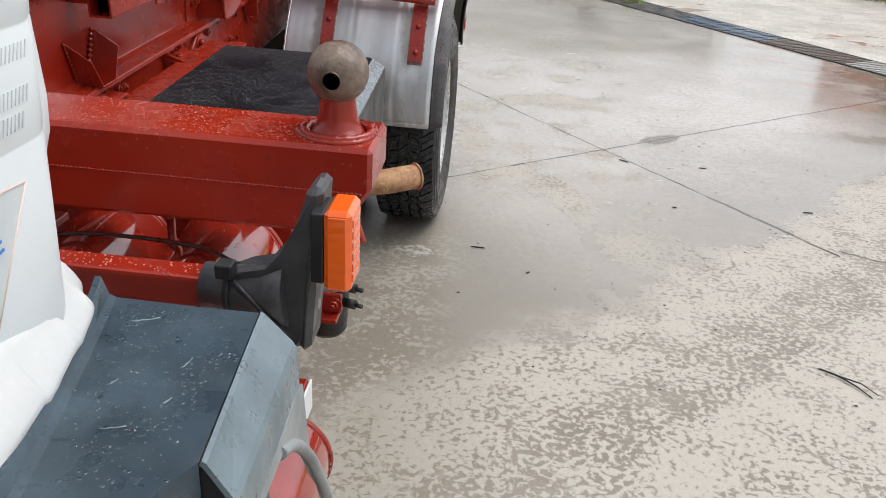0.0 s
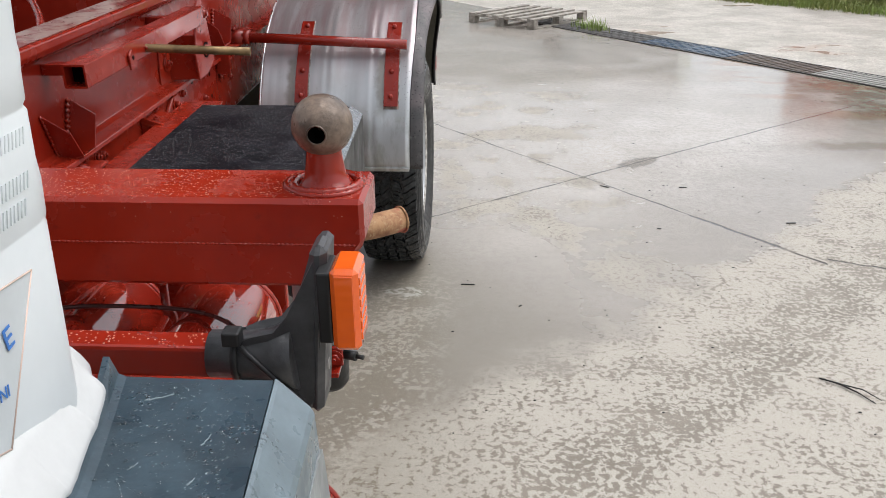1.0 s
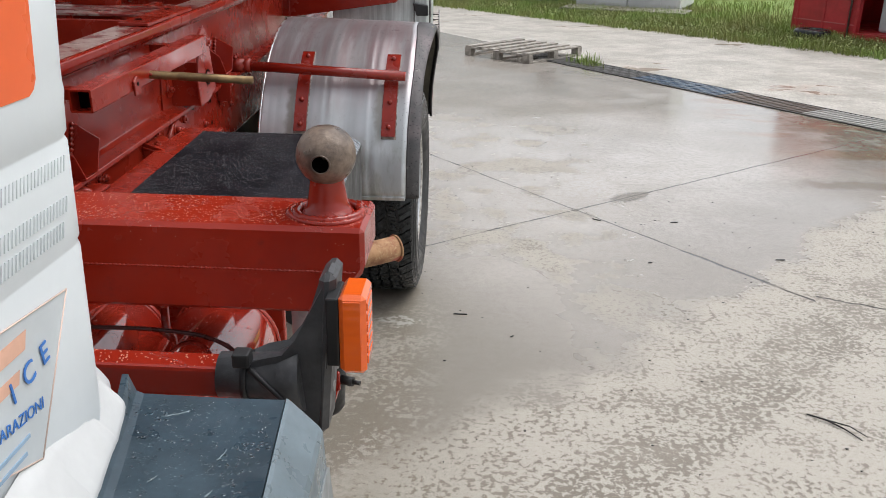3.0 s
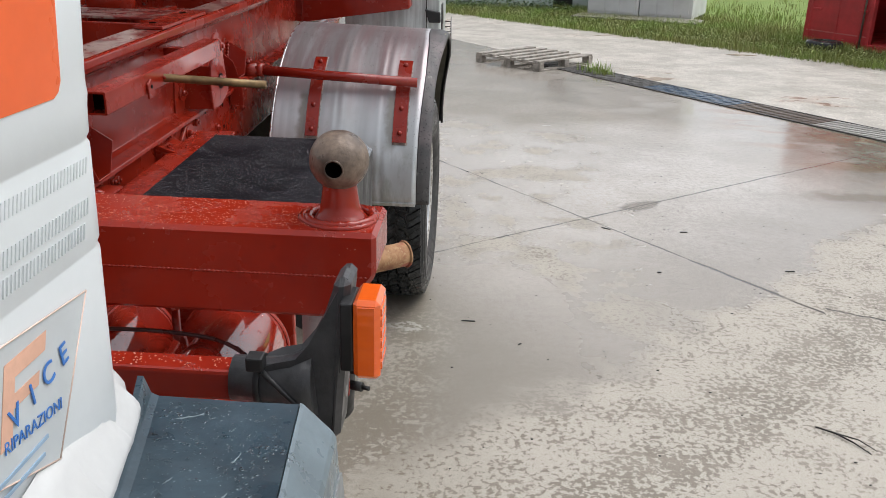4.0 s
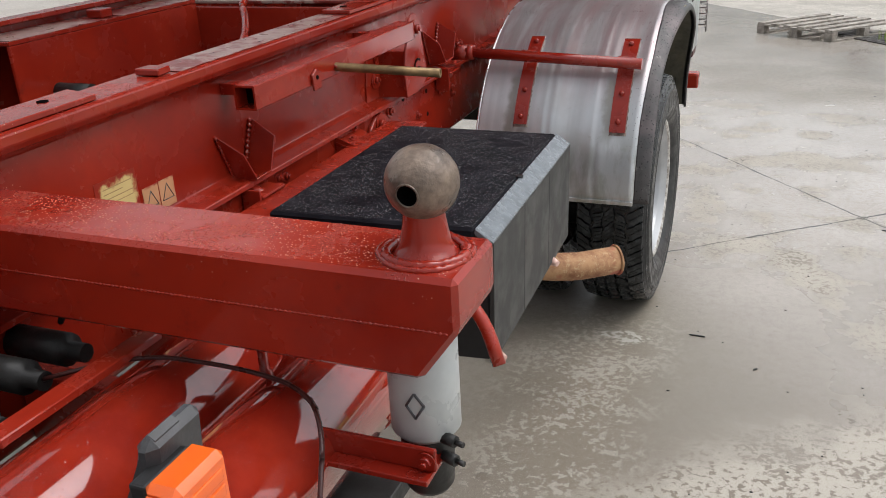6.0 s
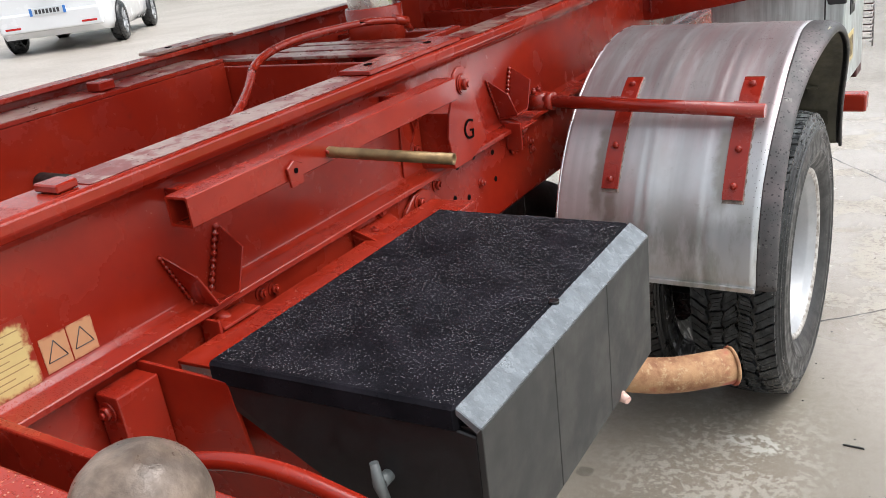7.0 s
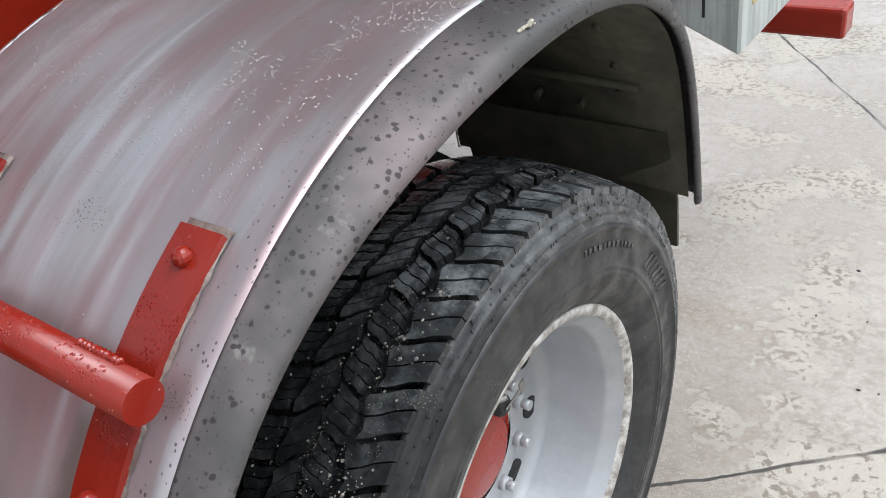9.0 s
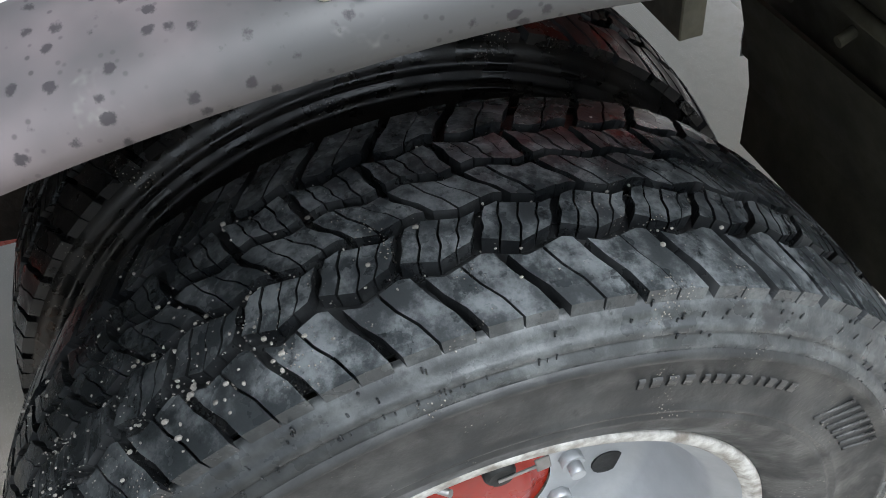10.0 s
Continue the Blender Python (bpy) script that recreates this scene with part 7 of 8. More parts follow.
# ---- yard things ----
def pallet():
    th = math.atan2(13.99 - 14.70, 2.75 - 1.90)
    m = Matrix.Translation((1.885, 14.66, 0.0)) @ Matrix.Rotation(th, 4, "Z")
    p = thing("pallet", "weathered wooden pallet lying on the wet concrete", "pallet", m=m)
    w, d = 1.2, 1.3
    for k in range(6):
        x = 0.01 + k * (w - 0.13) / 5
        bm = bmesh.new()
        box(bm, x, x + 0.11, 0.0, d, 0.122, 0.144, 0.003)
        part("deck_board", bm, WOOD, p)
    for y in (0.0, d / 2 - 0.05, d - 0.10):
        bm = bmesh.new()
        box(bm, 0.0, w, y, y + 0.10, 0.100, 0.121, 0.003)
        part("stringer_board", bm, WOOD, p)
        for x in (0.0, w / 2 - 0.06, w - 0.12):
            bm = bmesh.new()
            box(bm, x, x + 0.12, y, y + 0.10, 0.022, 0.099, 0.003)
            part("block", bm, WOOD, p)
    for x in (0.0, w / 2 - 0.06, w - 0.12):
        bm = bmesh.new()
        box(bm, x, x + 0.12, 0.0, d, 0.0, 0.0215, 0.003)
        part("bottom_board", bm, WOOD, p)


pallet()


def container():
    a, d = Vector((7.90, 18.58, 0)), Vector((0.480, -0.877, 0))
    n = Vector((0.877, 0.480, 0))
    m = Matrix(((d.x, n.x, 0, a.x), (d.y, n.y, 0, a.y), (0, 0, 1, 0.04), (0, 0, 0, 1)))
    c = thing("container", "red steel site container with one door open", "container", m=m)
    for name, b in (("wall", (0, 0.05, 0.0, 2.4, 0.0, 2.4)), ("wall", (3.0, 3.05, 0.0, 2.4, 0.0, 2.4)), ("back_wall", (0.051, 2.999, 2.35, 2.4, 0.0, 2.4)), ("roof", (0.0, 3.05, 0.0, 2.4, 2.401, 2.45)), ("floor", (0.051, 2.999, 0.1, 2.349, 0.0, 0.14)), ("sill", (1.45, 2.999, 0.0, 0.099, 0.0, 0.13)), ("door", (0.051, 1.40, 0.0, 0.05, 0.03, 2.36)), ("post", (1.402, 1.45, 0.0, 0.09, 0.0, 2.4))):
        bm = bmesh.new()
        box(bm, *b, 0.006)
        ob = part(name, bm, CONTRED, c)
        if name == "door":
            bm = bmesh.new()
            tube(bm, [(1.12, -0.05, 0.95), (1.28, -0.05, 0.98)], 0.015, 8)
            tube(bm, [(1.2, -0.001, 0.965), (1.2, -0.05, 0.965)], 0.012, 8)
            tube(bm, [(1.30, -0.03, 0.05), (1.30, -0.03, 2.3)], 0.016, 8)
            part("lock_bar", bm, BOLT, ob, "steel locking bar")
            bm = bmesh.new()
            for x in (0.10, 0.70, 1.22):
                box(bm, x, x + 0.04, -0.012, -0.001, 0.10, 2.3, 0.003)
            part("stiffener", bm, CONTRED, ob)
    bm = bmesh.new()
    box(bm, -0.01, 3.06, -0.012, -0.001, -0.02, 0.026, 0.004)
    part("base_rail", bm, OILY, c, "dark base rail of the container")
    for z in (0.24, 1.30):
        bm = bmesh.new()
        box(bm, 0.06, 1.39, -0.008, -0.001, z, z + 0.02, 0.002)
        part("door_fold", bm, plain("faded_red_edge", (0.55, 0.13, 0.12), 0.5), c)
    for x, z in ((0.16, 0.62), (1.16, 0.66)):
        bm = bmesh.new()
        box(bm, x, x + 0.20, -0.035, -0.009, z, z + 0.035, 0.006)
        part("hinge", bm, CONTRED, c)
    old = thing("old_tyre", "black tyre lying in the weeds before the red container", "tyre", m=m @ Matrix.Translation((0.85, -0.36, -0.03)))
    bm = bmesh.new()
    lathe(bm, [(0.0, 0.20), (0.01, 0.29), (0.05, 0.32), (0.13, 0.32), (0.17, 0.29), (0.18, 0.20), (0.15, 0.18), (0.03, 0.18), (0.0, 0.20)], (0, 0, 0), "z", 36)
    part("carcass", bm, TYRE, old)
    crate = thing("storage_bin", "grey plastic bin inside the open container", "bin", m=m)
    bm = bmesh.new()
    box(bm, 1.6, 2.3, 0.35, 0.95, 0.142, 1.0, 0.05)
    part("body", bm, LABEL_GREY, crate)
    bm = bmesh.new()
    box(bm, 1.57, 2.33, 0.32, 0.98, 1.001, 1.06, 0.02)
    part("lid", bm, BLACK, crate)


container()


def cabins():
    row = Matrix.Translation((4.23, 22.50, 0.0)) @ Matrix.Rotation(radians(-20), 4, "Z")
    for x, w in ((0.0, 1.18), (1.20, 1.18)):
        c = thing("site_cabin", "off-white site cabin with a panelled front", "cabin", "site cabins", m=row @ Matrix.Translation((x, 0, 0.10)))
        bm = bmesh.new()
        box(bm, 0, w, 0, 2.2, 0.0, 2.3, 0.02)
        body = part("wall", bm, CABIN, c)
        for k in range(3):
            bm = bmesh.new()
            box(bm, 0.05 + k * (w - 0.1) / 3, 0.02 + (k + 1) * (w - 0.1) / 3, -0.012, -0.001, 0.08, 2.2, 0.005)
            part("panel", bm, CABIN, body)
        bm = bmesh.new()
        box(bm, -0.04, w + 0.04, -0.05, 2.25, 2.301, 2.36, 0.01)
        part("roof", bm, GALV, c)
        bm = bmesh.new()
        box(bm, 0.02, w - 0.02, 0.05, 2.1, -0.10, -0.001)
        part("skid", bm, OILY, c)
    d = thing("wooden_deck", "grey plank walkway before the cabins", "walkway", m=row @ Matrix.Translation((-0.10, -1.02, 0)))
    for k in range(5):
        bm = bmesh.new()
        box(bm, 0, 2.75, 0.2 * k, 0.2 * k + 0.185, 0.09, 0.13, 0.004)
        part("plank", bm, WOOD, d)
    for x in (0.1, 1.3, 2.55):
        bm = bmesh.new()
        box(bm, x, x + 0.1, 0.0, 0.98, 0.0, 0.089)
        part("joist", bm, WOOD, d)
    h = thing("low_building", "low white building with a dark doorway beside the yard", "building", m=Matrix.Translation((-9.0, 24.6, 0)))
    for x0, x1 in ((0.0, 12.55), (13.05, 13.78)):
        bm = bmesh.new()
        box(bm, x0, x1, 0.0, 0.25, -0.05, 3.0, 0.01)
        part("wall", bm, WALLMAT, h)
    bm = bmesh.new()
    box(bm, 12.56, 13.04, 0.05, 0.10, 0.0, 2.1)
    part("door", bm, BLACK, h)
    bm = bmesh.new()
    box(bm, 12.56, 13.04, 0.02, 0.22, 2.101, 3.0)
    part("lintel", bm, WALLMAT, h)
    bm = bmesh.new()
    box(bm, -0.2, 13.9, -0.2, 5.0, 3.001, 3.15, 0.02)
    part("roof", bm, GALV, h)
    # building along the far forecourt
    d, n = Vector((0.83, 0.557, 0)), Vector((-0.557, 0.83, 0))
    o = Vector((-33.0, 15.2, 0))
    m = Matrix(((d.x, n.x, 0, o.x), (d.y, n.y, 0, o.y), (0, 0, 1, 0.84), (0, 0, 0, 1))) @ Matrix.Diagonal((1.45, 1.45, 1.45, 1))
    h = thing("workshop_building", "pale rendered workshop with a blue-grey gate", "building", m=m)
    for x0, x1 in ((0.0, 14.2), (16.6, 24.0)):
        bm = bmesh.new()
        box(bm, x0, x1, 0.0, 0.3, 0.0, 5.0, 0.02)
        part("wall", bm, WALLMAT, h)
    bm = bmesh.new()
    box(bm, 14.2, 16.6, 0.05, 0.25, 3.4, 5.0)
    part("lintel", bm, WALLMAT, h)
    bm = bmesh.new()
    box(bm, 14.21, 16.59, 0.12, 0.18, 0.0, 3.39)
    gate = part("gate", bm, plain("blue_grey_gate", (0.16, 0.26, 0.36), 0.5, 0, 0.2, 1.5), h)
    for k in range(6):
        bm = bmesh.new()
        box(bm, 14.3 + 0.38 * k, 14.36 + 0.38 * k, 0.10, 0.119, 0.05, 3.3, 0.004)
        part("rib", bm, CABIN, gate)
    bm = bmesh.new()
    box(bm, -0.3, 24.3, -0.3, 7.0, 5.001, 5.3, 0.02)
    part("roof", bm, GALV, h)
    return m


WORKSHOP = cabins()


def leaves(bm, centre, size, count, leaf, rnd):
    for _ in range(count):
        p = Vector((rnd.gauss(0, 0.4), rnd.gauss(0, 0.4), abs(rnd.gauss(0.25, 0.35)))) * size + Vector(centre)
        a, b = rnd.uniform(0, math.tau), rnd.uniform(-0.9, 0.9)
        u = Vector((math.cos(a), math.sin(a), b)).normalized() * leaf * rnd.uniform(0.6, 1.3)
        v = u.cross(Vector((rnd.uniform(-1, 1), rnd.uniform(-1, 1), 1))).normalized() * leaf * 0.35
        q = [bm.verts.new(p), bm.verts.new(p + u * 0.5 + v), bm.verts.new(p + u), bm.verts.new(p + u * 0.5 - v)]
        bm.faces.new(q)


def greenery():
    rnd = random.Random(7)
    bm = bmesh.new()

    def blade(x, y, z0, h, w):
        a = rnd.uniform(0, math.tau)
        lean = Vector((math.cos(a), math.sin(a), 0)) * h * rnd.uniform(0.15, 0.6)
        side = Vector((-math.sin(a), math.cos(a), 0)) * w
        p = Vector((x, y, z0))
        q = p + lean * 0.35 + Vector((0, 0, h * 0.6))
        t = p + lean + Vector((0, 0, h))
        v = [bm.verts.new(c) for c in (p - side, p + side, q + side * 0.7, q - side * 0.7)]
        bm.faces.new(v)
        bm.faces.new((v[3], v[2], bm.verts.new(t)))

    for _ in range(9000):
        s = rnd.uniform(-4.0, 13.0)
        g = rnd.expovariate(0.45) + rnd.gauss(0.05, 0.12)
        base = Vector((0.9, 23.5, 0)) + Vector((0.707, -0.707, 0)) * s + Vector((0.707, 0.707, 0)) * g
        if base.x < 3.6 and base.y > 24.3:
            continue
        for _k in range(rnd.randint(4, 8)):
            blade(base.x + rnd.gauss(0, 0.06), base.y + rnd.gauss(0, 0.06), 0.0, rnd.uniform(0.05, 0.14) + 0.08 * min(1, max(0, g)), rnd.uniform(0.003, 0.007))
    for cx, cy in ((3.62, 14.0), (3.7, 13.85), (3.55, 14.2)):
        for _k in range(60):
            blade(cx + rnd.gauss(0, 0.09), cy + rnd.gauss(0, 0.09), 0.0, rnd.uniform(0.05, 0.18), 0.005)
    for _ in range(1500):
        s = rnd.uniform(-4.0, 12.0)
        base = Vector((0.52, 23.03, 0)) + Vector((0.707, -0.707, 0)) * s + Vector((0.707, 0.707, 0)) * rnd.uniform(-0.05, 0.5)
        for _k in range(rnd.randint(4, 8)):
            blade(base.x + rnd.gauss(0, 0.07), base.y + rnd.gauss(0, 0.07), 0.0, rnd.uniform(0.05, 0.17), rnd.uniform(0.004, 0.008))
    tagged(finish("grass", bm, LEAF), "rough green and yellowing grass along the yard's edge", "grass", kind="stuff")
    bm = bmesh.new()
    for k in range(34):
        leaves(bm, (-0.5 + 0.13 * k + rnd.uniform(-0.1, 0.1), 24.35 + rnd.uniform(-0.25, 0.1) - 0.03 * k, 0.0), rnd.uniform(0.25, 0.5), 60, 0.07, rnd)
    tagged(finish("creeper", bm, IVY), "low green creeper at the foot of the white wall", "plants", kind="stuff")
    bm = bmesh.new()
    for k in range(120):
        s = rnd.uniform(-2.5, 11.0)
        p = Vector((0.55, 23.06, 0)) + Vector((0.707, -0.707, 0)) * s + Vector((0.707, 0.707, 0)) * rnd.uniform(0.0, 1.0)
        leaves(bm, p, rnd.uniform(0.16, 0.36), 60, 0.036, rnd)
    tagged(finish("weeds", bm, WEED), "yellowing broad-leaved weeds along the yard's edge", "weeds", kind="stuff")
    bm = bmesh.new()
    for k in range(14):
        p = WORKSHOP @ Vector((9.9 + 0.16 * k, -0.25, 0.0))
        leaves(bm, p, rnd.uniform(0.6, 1.1), 150, 0.13, rnd)
    tagged(finish("shrub", bm, IVY), "green shrub growing against the workshop wall", "shrub", kind="stuff")


greenery()


def litter():
    """Twig and small wood chips on the slab."""
    rnd = random.Random(13)
    t = thing("twig", "thin dark forked twig on the concrete", "twig", m=Matrix.Translation((3.625, 4.555, 0.004)))
    bm = bmesh.new()
    tube(bm, [(-0.06, 0.10, 0.0), (0.0, 0.05, 0.006), (0.05, -0.01, 0.004), (0.09, -0.08, 0.0)], [0.003, 0.004, 0.003, 0.002], 6)
    tube(bm, [(0.0, 0.05, 0.006), (0.07, 0.0, 0.012), (0.12, -0.06, 0.002)], [0.003, 0.0025, 0.0015], 6)
    part("stem", bm, OILY, t)
    for x, y, l, a in ((2.131, 5.49, 0.07, 0.0), (3.215, 6.30, 0.025, 0.2), (2.99, 7.06, 0.07, -0.6), (4.00, 6.42, 0.06, 0.1), (3.50, 7.06, 0.05, 0.1), (2.385, 5.26, 0.022, 0.9)):
        c = thing("wood_chip", "small dark splinter of wood on the wet slab", "splinter", "splinters on the yard", m=Matrix.Translation((x, y, 0.003)) @ Matrix.Rotation(a, 4, "Z"))
        bm = bmesh.new()
        prism(bm, [(-l / 2, -0.002, -0.002), (l / 2, -0.004, -0.002), (l * 0.46, 0.003, -0.002), (-l * 0.42, 0.004, -0.002)], (0, 0, 0.005), 0.001)
        part("splinter", bm, OILY, c)
    bm = bmesh.new()
    for _ in range(420):
        x, y = rnd.uniform(1.9, 6.0), rnd.uniform(4.0, 11.0)
        r = rnd.uniform(0.0015, 0.005)
        bmesh.ops.create_icosphere(bm, subdivisions=1, radius=r, matrix=Matrix.Translation((x, y, r * 0.4)) @ Matrix.Diagonal((rnd.uniform(0.7, 2), 1, 0.6, 1)))
    tagged(finish("crumbs", bm, OILY), "scattered dark crumbs and grit on the concrete", "debris", kind="stuff")


litter()


def car():
    """Small white hatchback seen from behind."""
    h = Vector((math.cos(radians(129.6)), math.sin(radians(129.6)), 0))
    s = Vector((h.y, -h.x, 0))
    o = Vector((-10.70, 11.84, 0.70))
    m = Matrix(((s.x, h.x, 0, o.x), (s.y, h.y, 0, o.y), (0, 0, 1, o.z), (0, 0, 0, 1))) @ Matrix.Diagonal((1.06, 1.06, 1.06, 1))
    c = thing("car", "small white hatchback parked on the forecourt, seen from behind", "car", m=m)
    bm = bmesh.new()
    # stations along the car: y, half width at the sill, belt and roof, heights of sill, belt and roof
    st = [(-0.72, 0.68, 0.72, 0.54, 0.34, 0.88, 0.98), (-0.62, 0.79, 0.81, 0.60, 0.24, 0.95, 1.40), (-0.35, 0.82, 0.83, 0.60, 0.22, 0.95, 1.47), (0.3, 0.84, 0.84, 0.60, 0.21, 0.96, 1.49), (1.1, 0.84, 0.84, 0.59, 0.21, 0.95, 1.47), (1.75, 0.84, 0.83, 0.57, 0.21, 0.94, 1.33), (2.35, 0.83, 0.80, 0.66, 0.21, 0.92, 0.99), (2.95, 0.80, 0.74, 0.60, 0.23, 0.80, 0.84), (3.30, 0.66, 0.62, 0.45, 0.30, 0.62, 0.66)]
    rows = []
    for y, ws, wb, wr, zs, zb, zr in st:
        half = [(ws * 0.93, zs), (ws, zs + 0.12), (ws * 1.01, (zs + zb) / 2), (wb, zb), (wb - 0.03, zb + 0.03), ((wb + wr) / 2 - 0.02, (zb + zr) / 2 + 0.03), (wr, zr - 0.03), (wr * 0.6, zr)]
        rows.append([bm.verts.new((x, y, z)) for x, z in half] + [bm.verts.new((-x, y, z)) for x, z in half[::-1]])
    for a, b in zip(rows, rows[1:]):
        for k in range(len(a) - 1):
            bm.faces.new((a[k], a[k + 1], b[k + 1], b[k])).smooth = True
        bm.faces.new((a[-1], a[0], b[0], b[-1]))
    bm.faces.new(rows[0])
    bm.faces.new(rows[-1][::-1])
    body = part("body", bm, CARWHITE, c, "white painted body")
    bm = bmesh.new()
    prism(bm, [(-0.56, -0.705, 1.04), (0.56, -0.705, 1.04), (0.50, -0.61, 1.37), (-0.50, -0.61, 1.37)], (0, -0.03, 0.01))
    part("rear_window", bm, GLASS, c)
    for sx in (1, -1):
        bm = bmesh.new()
        prism(bm, [(sx * 0.825, -0.28, 1.0), (sx * 0.825, 0.55, 1.0), (sx * 0.71, 0.55, 1.40), (sx * 0.71, -0.15, 1.40)], (sx * 0.012, 0, 0))
        prism(bm, [(sx * 0.825, 0.62, 1.0), (sx * 0.825, 1.72, 0.98), (sx * 0.71, 1.35, 1.38), (sx * 0.71, 0.62, 1.40)], (sx * 0.012, 0, 0))
        part("side_window", bm, GLASS, c)
        bm = bmesh.new()
        prism(bm, [(sx * 0.66, -0.695, 1.03), (sx * 0.77, -0.64, 1.05), (sx * 0.70, -0.58, 1.42), (sx * 0.58, -0.62, 1.42)], (0, -0.05, 0))
        part("tail_light", bm, TAIL, c)
        bm = bmesh.new()
        box(bm, sx * 0.92 - 0.09, sx * 0.92 + 0.09, 1.55, 1.70, 0.98, 1.12, 0.03)
        part("mirror", bm, CARWHITE, c)
        for y in (0.0, 2.45):
            w = new("wheel")
            w.parent = c
            w.matrix_basis = Matrix.Translation((sx * 0.79, y, 0.30))
            bm = bmesh.new()
            lathe(bm, [(-0.10, 0.19), (-0.10, 0.27), (-0.07, 0.30), (0.07, 0.30), (0.10, 0.27), (0.10, 0.19)], (0, 0, 0), "x", 36)
            part("tyre", bm, TYRE, w)
            bm = bmesh.new()
            lathe(bm, [(sx * 0.09, 0.20), (sx * 0.06, 0.19), (sx * 0.06, 0.0)], (0, 0, 0), "x", 28)
            for k in range(8):
                a = k * math.tau / 8
                tube(bm, [(sx * 0.075, 0.03 * math.cos(a), 0.03 * math.sin(a)), (sx * 0.085, 0.18 * math.cos(a), 0.18 * math.sin(a))], 0.014, 6)
            part("rim", bm, ALLOY, w)
            bm = bmesh.new()
            lathe(bm, [(sx * 0.050, 0.325), (sx * 0.050, 0.0)], (sx * 0.79 - sx * 0.79, 0, 0), "x", 36)
            part("wheel_well", bm, DARK, w)
    bm = bmesh.new()
    box(bm, -0.26, 0.26, -0.79, -0.775, 0.55, 0.66, 0.004)
    pl = part("number_plate", bm, WHITE, c, "white number plate with blue ends")
    bm = bmesh.new()
    for k in range(7):
        box(bm, -0.18 + 0.052 * k, -0.145 + 0.052 * k, -0.7935, -0.791, 0.575, 0.638)
    part("bars", bm, INK, pl)
    bm = bmesh.new()
    for x in (-0.259, 0.219):
        box(bm, x, x + 0.04, -0.7935, -0.791, 0.552, 0.658)
    part("end_band", bm, BLUE, pl)
    bm = bmesh.new()
    box(bm, -0.74, 0.74, -0.775, -0.66, 0.33, 0.60, 0.03)
    part("bumper", bm, CARWHITE, c)
    for x in (-0.66, 0.44):
        bm = bmesh.new()
        box(bm, x, x + 0.22, -0.782, -0.774, 0.385, 0.415, 0.003)
        part("reflector", bm, TAIL, c)
    bm = bmesh.new()
    tube(bm, [(0, -0.755, 0.80), (0, -0.772, 0.80)], 0.045, 20)
    part("emblem", bm, BOLT, c)
    return body


car()


# ---- rain beads standing on the wet parts ----
def beads(name, parent, spots, material, label):
    """Domes of water: (place, normal, radius) each, joined."""
    verts, faces = [], []
    for p, n, r in spots:
        a, b = frame_of(n)
        k = len(verts)
        for h, w in ((0.0, 1.0), (0.42, 0.80)):
            for i in range(7):
                t = i * math.tau / 7
                verts.append(p + n * (h * r) + r * w * (math.cos(t) * a + math.sin(t) * b))
        verts.append(p + n * (0.62 * r))
        for i in range(7):
            j = (i + 1) % 7
            faces.append((k + i, k + j, k + 7 + j, k + 7 + i))
            faces.append((k + 7 + i, k + 7 + j, k + 14))
    me = bpy.data.meshes.new(name)
    me.from_pydata(verts, [], faces)
    for f in me.polygons:
        f.use_smooth = True
    me.materials.append(material)
    ob = new(name, me)
    ob.parent = parent
    return tagged(ob, label, kind="stuff")


def patchy(x, y, scale, cut):
    return noise.noise(Vector((x * scale, y * scale, 3.7))) + 0.5 * noise.noise(Vector((x * scale * 3, y * scale * 3, 1.2))) > cut


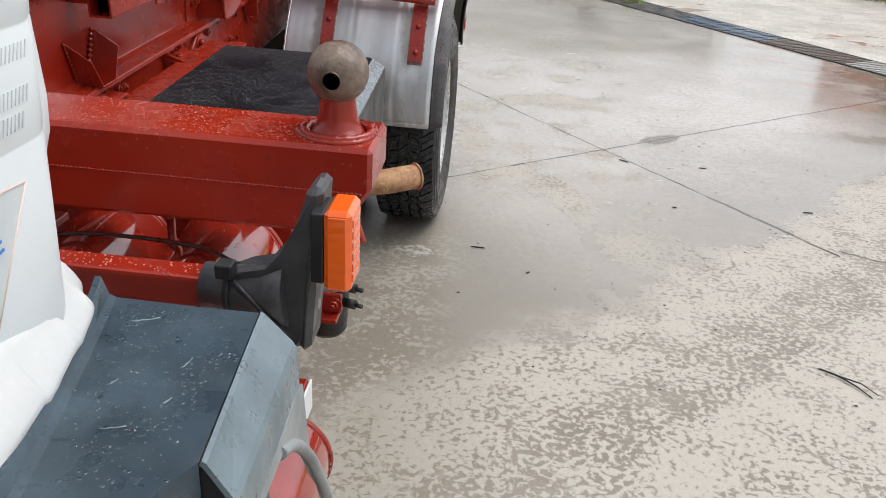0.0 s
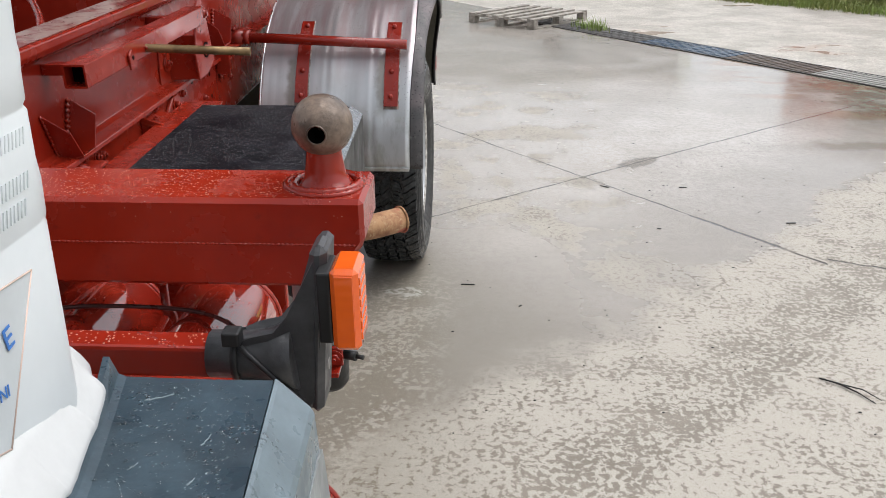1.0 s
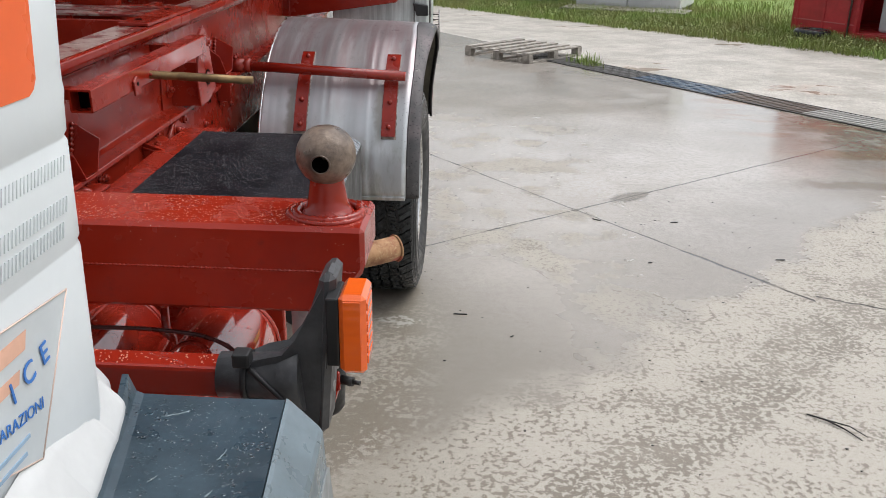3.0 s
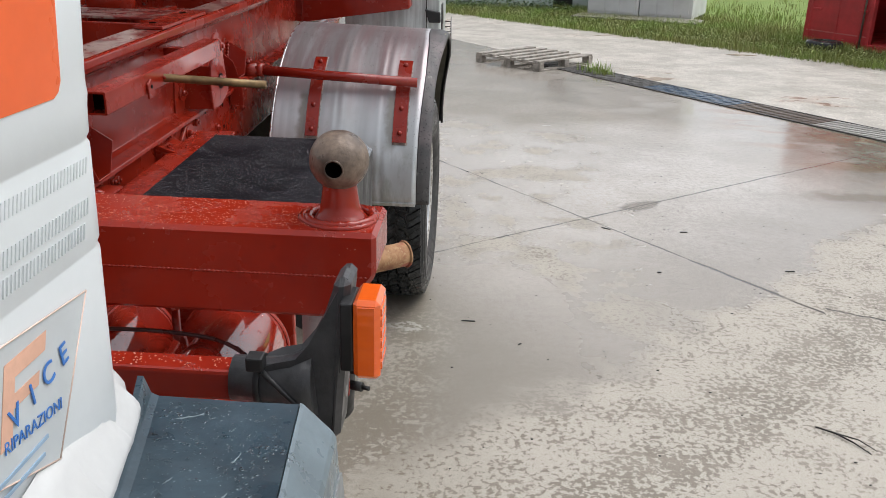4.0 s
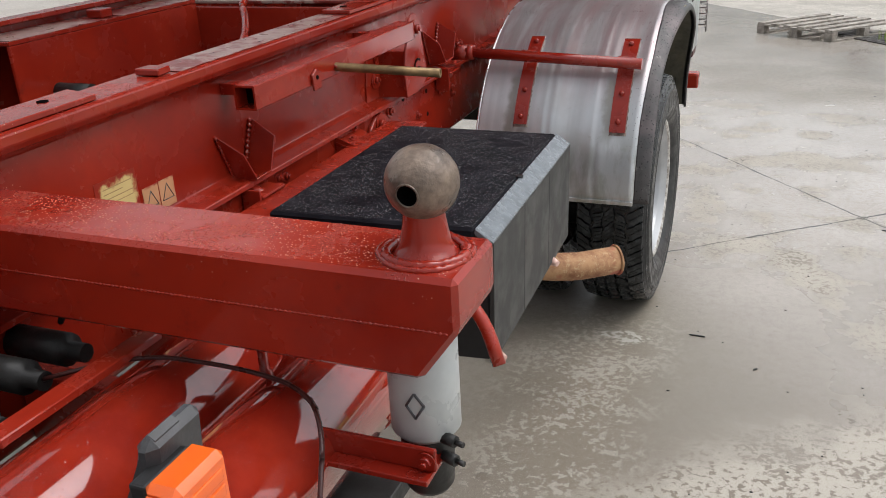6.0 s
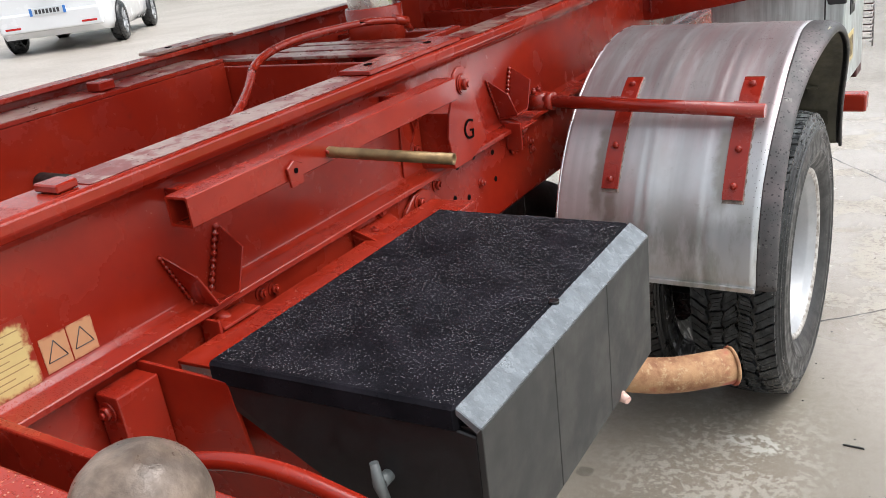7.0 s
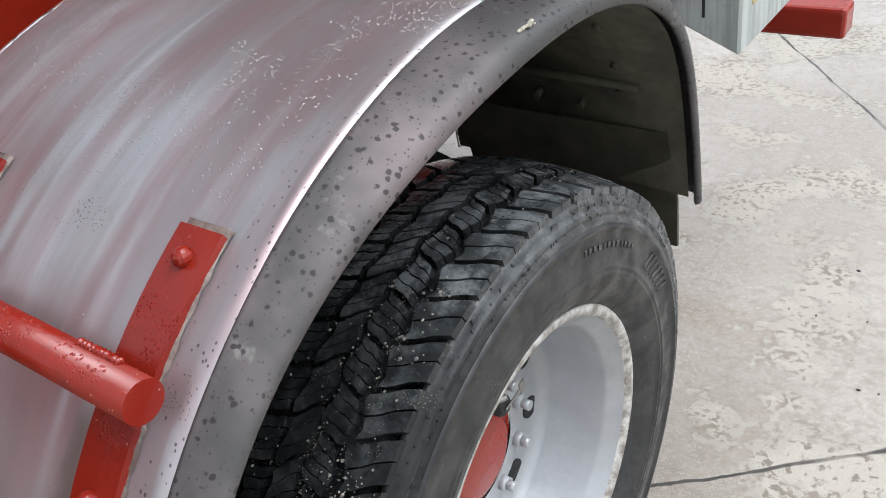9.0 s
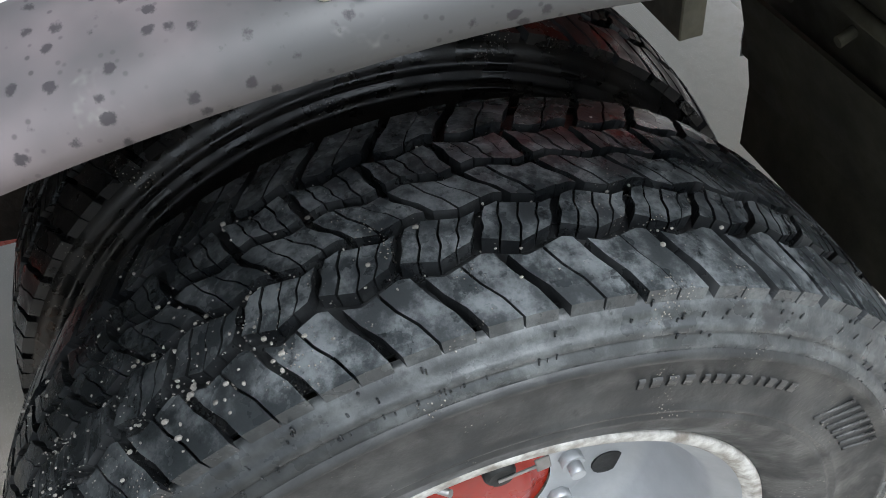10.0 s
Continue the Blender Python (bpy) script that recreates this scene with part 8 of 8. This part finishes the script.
def all_beads():
    rnd = random.Random(31)
    lid = next(o for o in truck.children if o.name == "battery_box")
    up = Vector((0, 0, 1))
    spots = []
    while len(spots) < 10000:
        x, y = rnd.uniform(-0.252, 0.256), rnd.uniform(-0.415, 0.435)
        if patchy(x, y, 6.5, -0.30) or rnd.random() < 0.30:
            spots.append((Vector((x, y, 0.0002)), up, rnd.choice((0.0006, 0.0008, 0.0010, 0.0014)) * rnd.uniform(0.8, 1.2)))
    beads("rain_bead", lid, spots, BEAD, "rain beads on the black lid")
    # cross beam and lamp arm
    spots = [(Vector((rnd.uniform(1.1, 2.0), rnd.uniform(2.945, 3.085), 1.3913)), up, rnd.choice((0.0005, 0.0007, 0.0009, 0.0014))) for _ in range(2300)]
    o = L(0, 2.32, 0).z
    spots += [(Vector((rnd.uniform(1.62, 1.97), rnd.uniform(2.292, 2.317), o + 1.4262)), up, rnd.uniform(0.0005, 0.0012)) for _ in range(160)]
    beads("rain_bead", truck, spots, REDFLECK, "rain beads on the red beams")
    # crown of the fender
    spots = []
    while len(spots) < 2000:
        t, x = radians(rnd.gauss(98, 12)), rnd.uniform(1.26, 1.87)
        if patchy(x, t, 6.0, 0.0):
            n = Vector((0, math.cos(t), math.sin(t)))
            spots.append((Vector((x, FC.y + crown_back(math.degrees(t)), FC.z + crown_lift(math.degrees(t), x))) + n * (FR + 0.0045), n, rnd.uniform(0.0005, 0.0013)))
    beads("rain_bead", truck, spots, FLECK, "fine rain beads on the fender crown")
    # air tanks
    spots = []
    for x in TANK_X:
        c = L(x, 2.8, TANK_Z)
        for _ in range(420):
            t, y = radians(rnd.gauss(82, 26)), rnd.uniform(2.35, 3.15)
            n = Vector((math.cos(t), 0, math.sin(t)))
            spots.append((Vector((c.x, y, c.z)) + n * (TANK_R + 0.0002), n, rnd.uniform(0.0007, 0.0019)))
    beads("rain_bead", truck, spots, WATER, "rain beads on the air tanks")
    # mud guard
    spots = []
    while len(spots) < 380:
        x, y = rnd.uniform(1.96, 2.065), rnd.uniform(1.95, 2.14)
        spots.append((L(x, y, 1.4742), up, rnd.choice((0.0006, 0.0009, 0.0013, 0.0021))))
    beads("rain_bead", truck, spots, WATER, "rain beads on the mud guard")


all_beads()
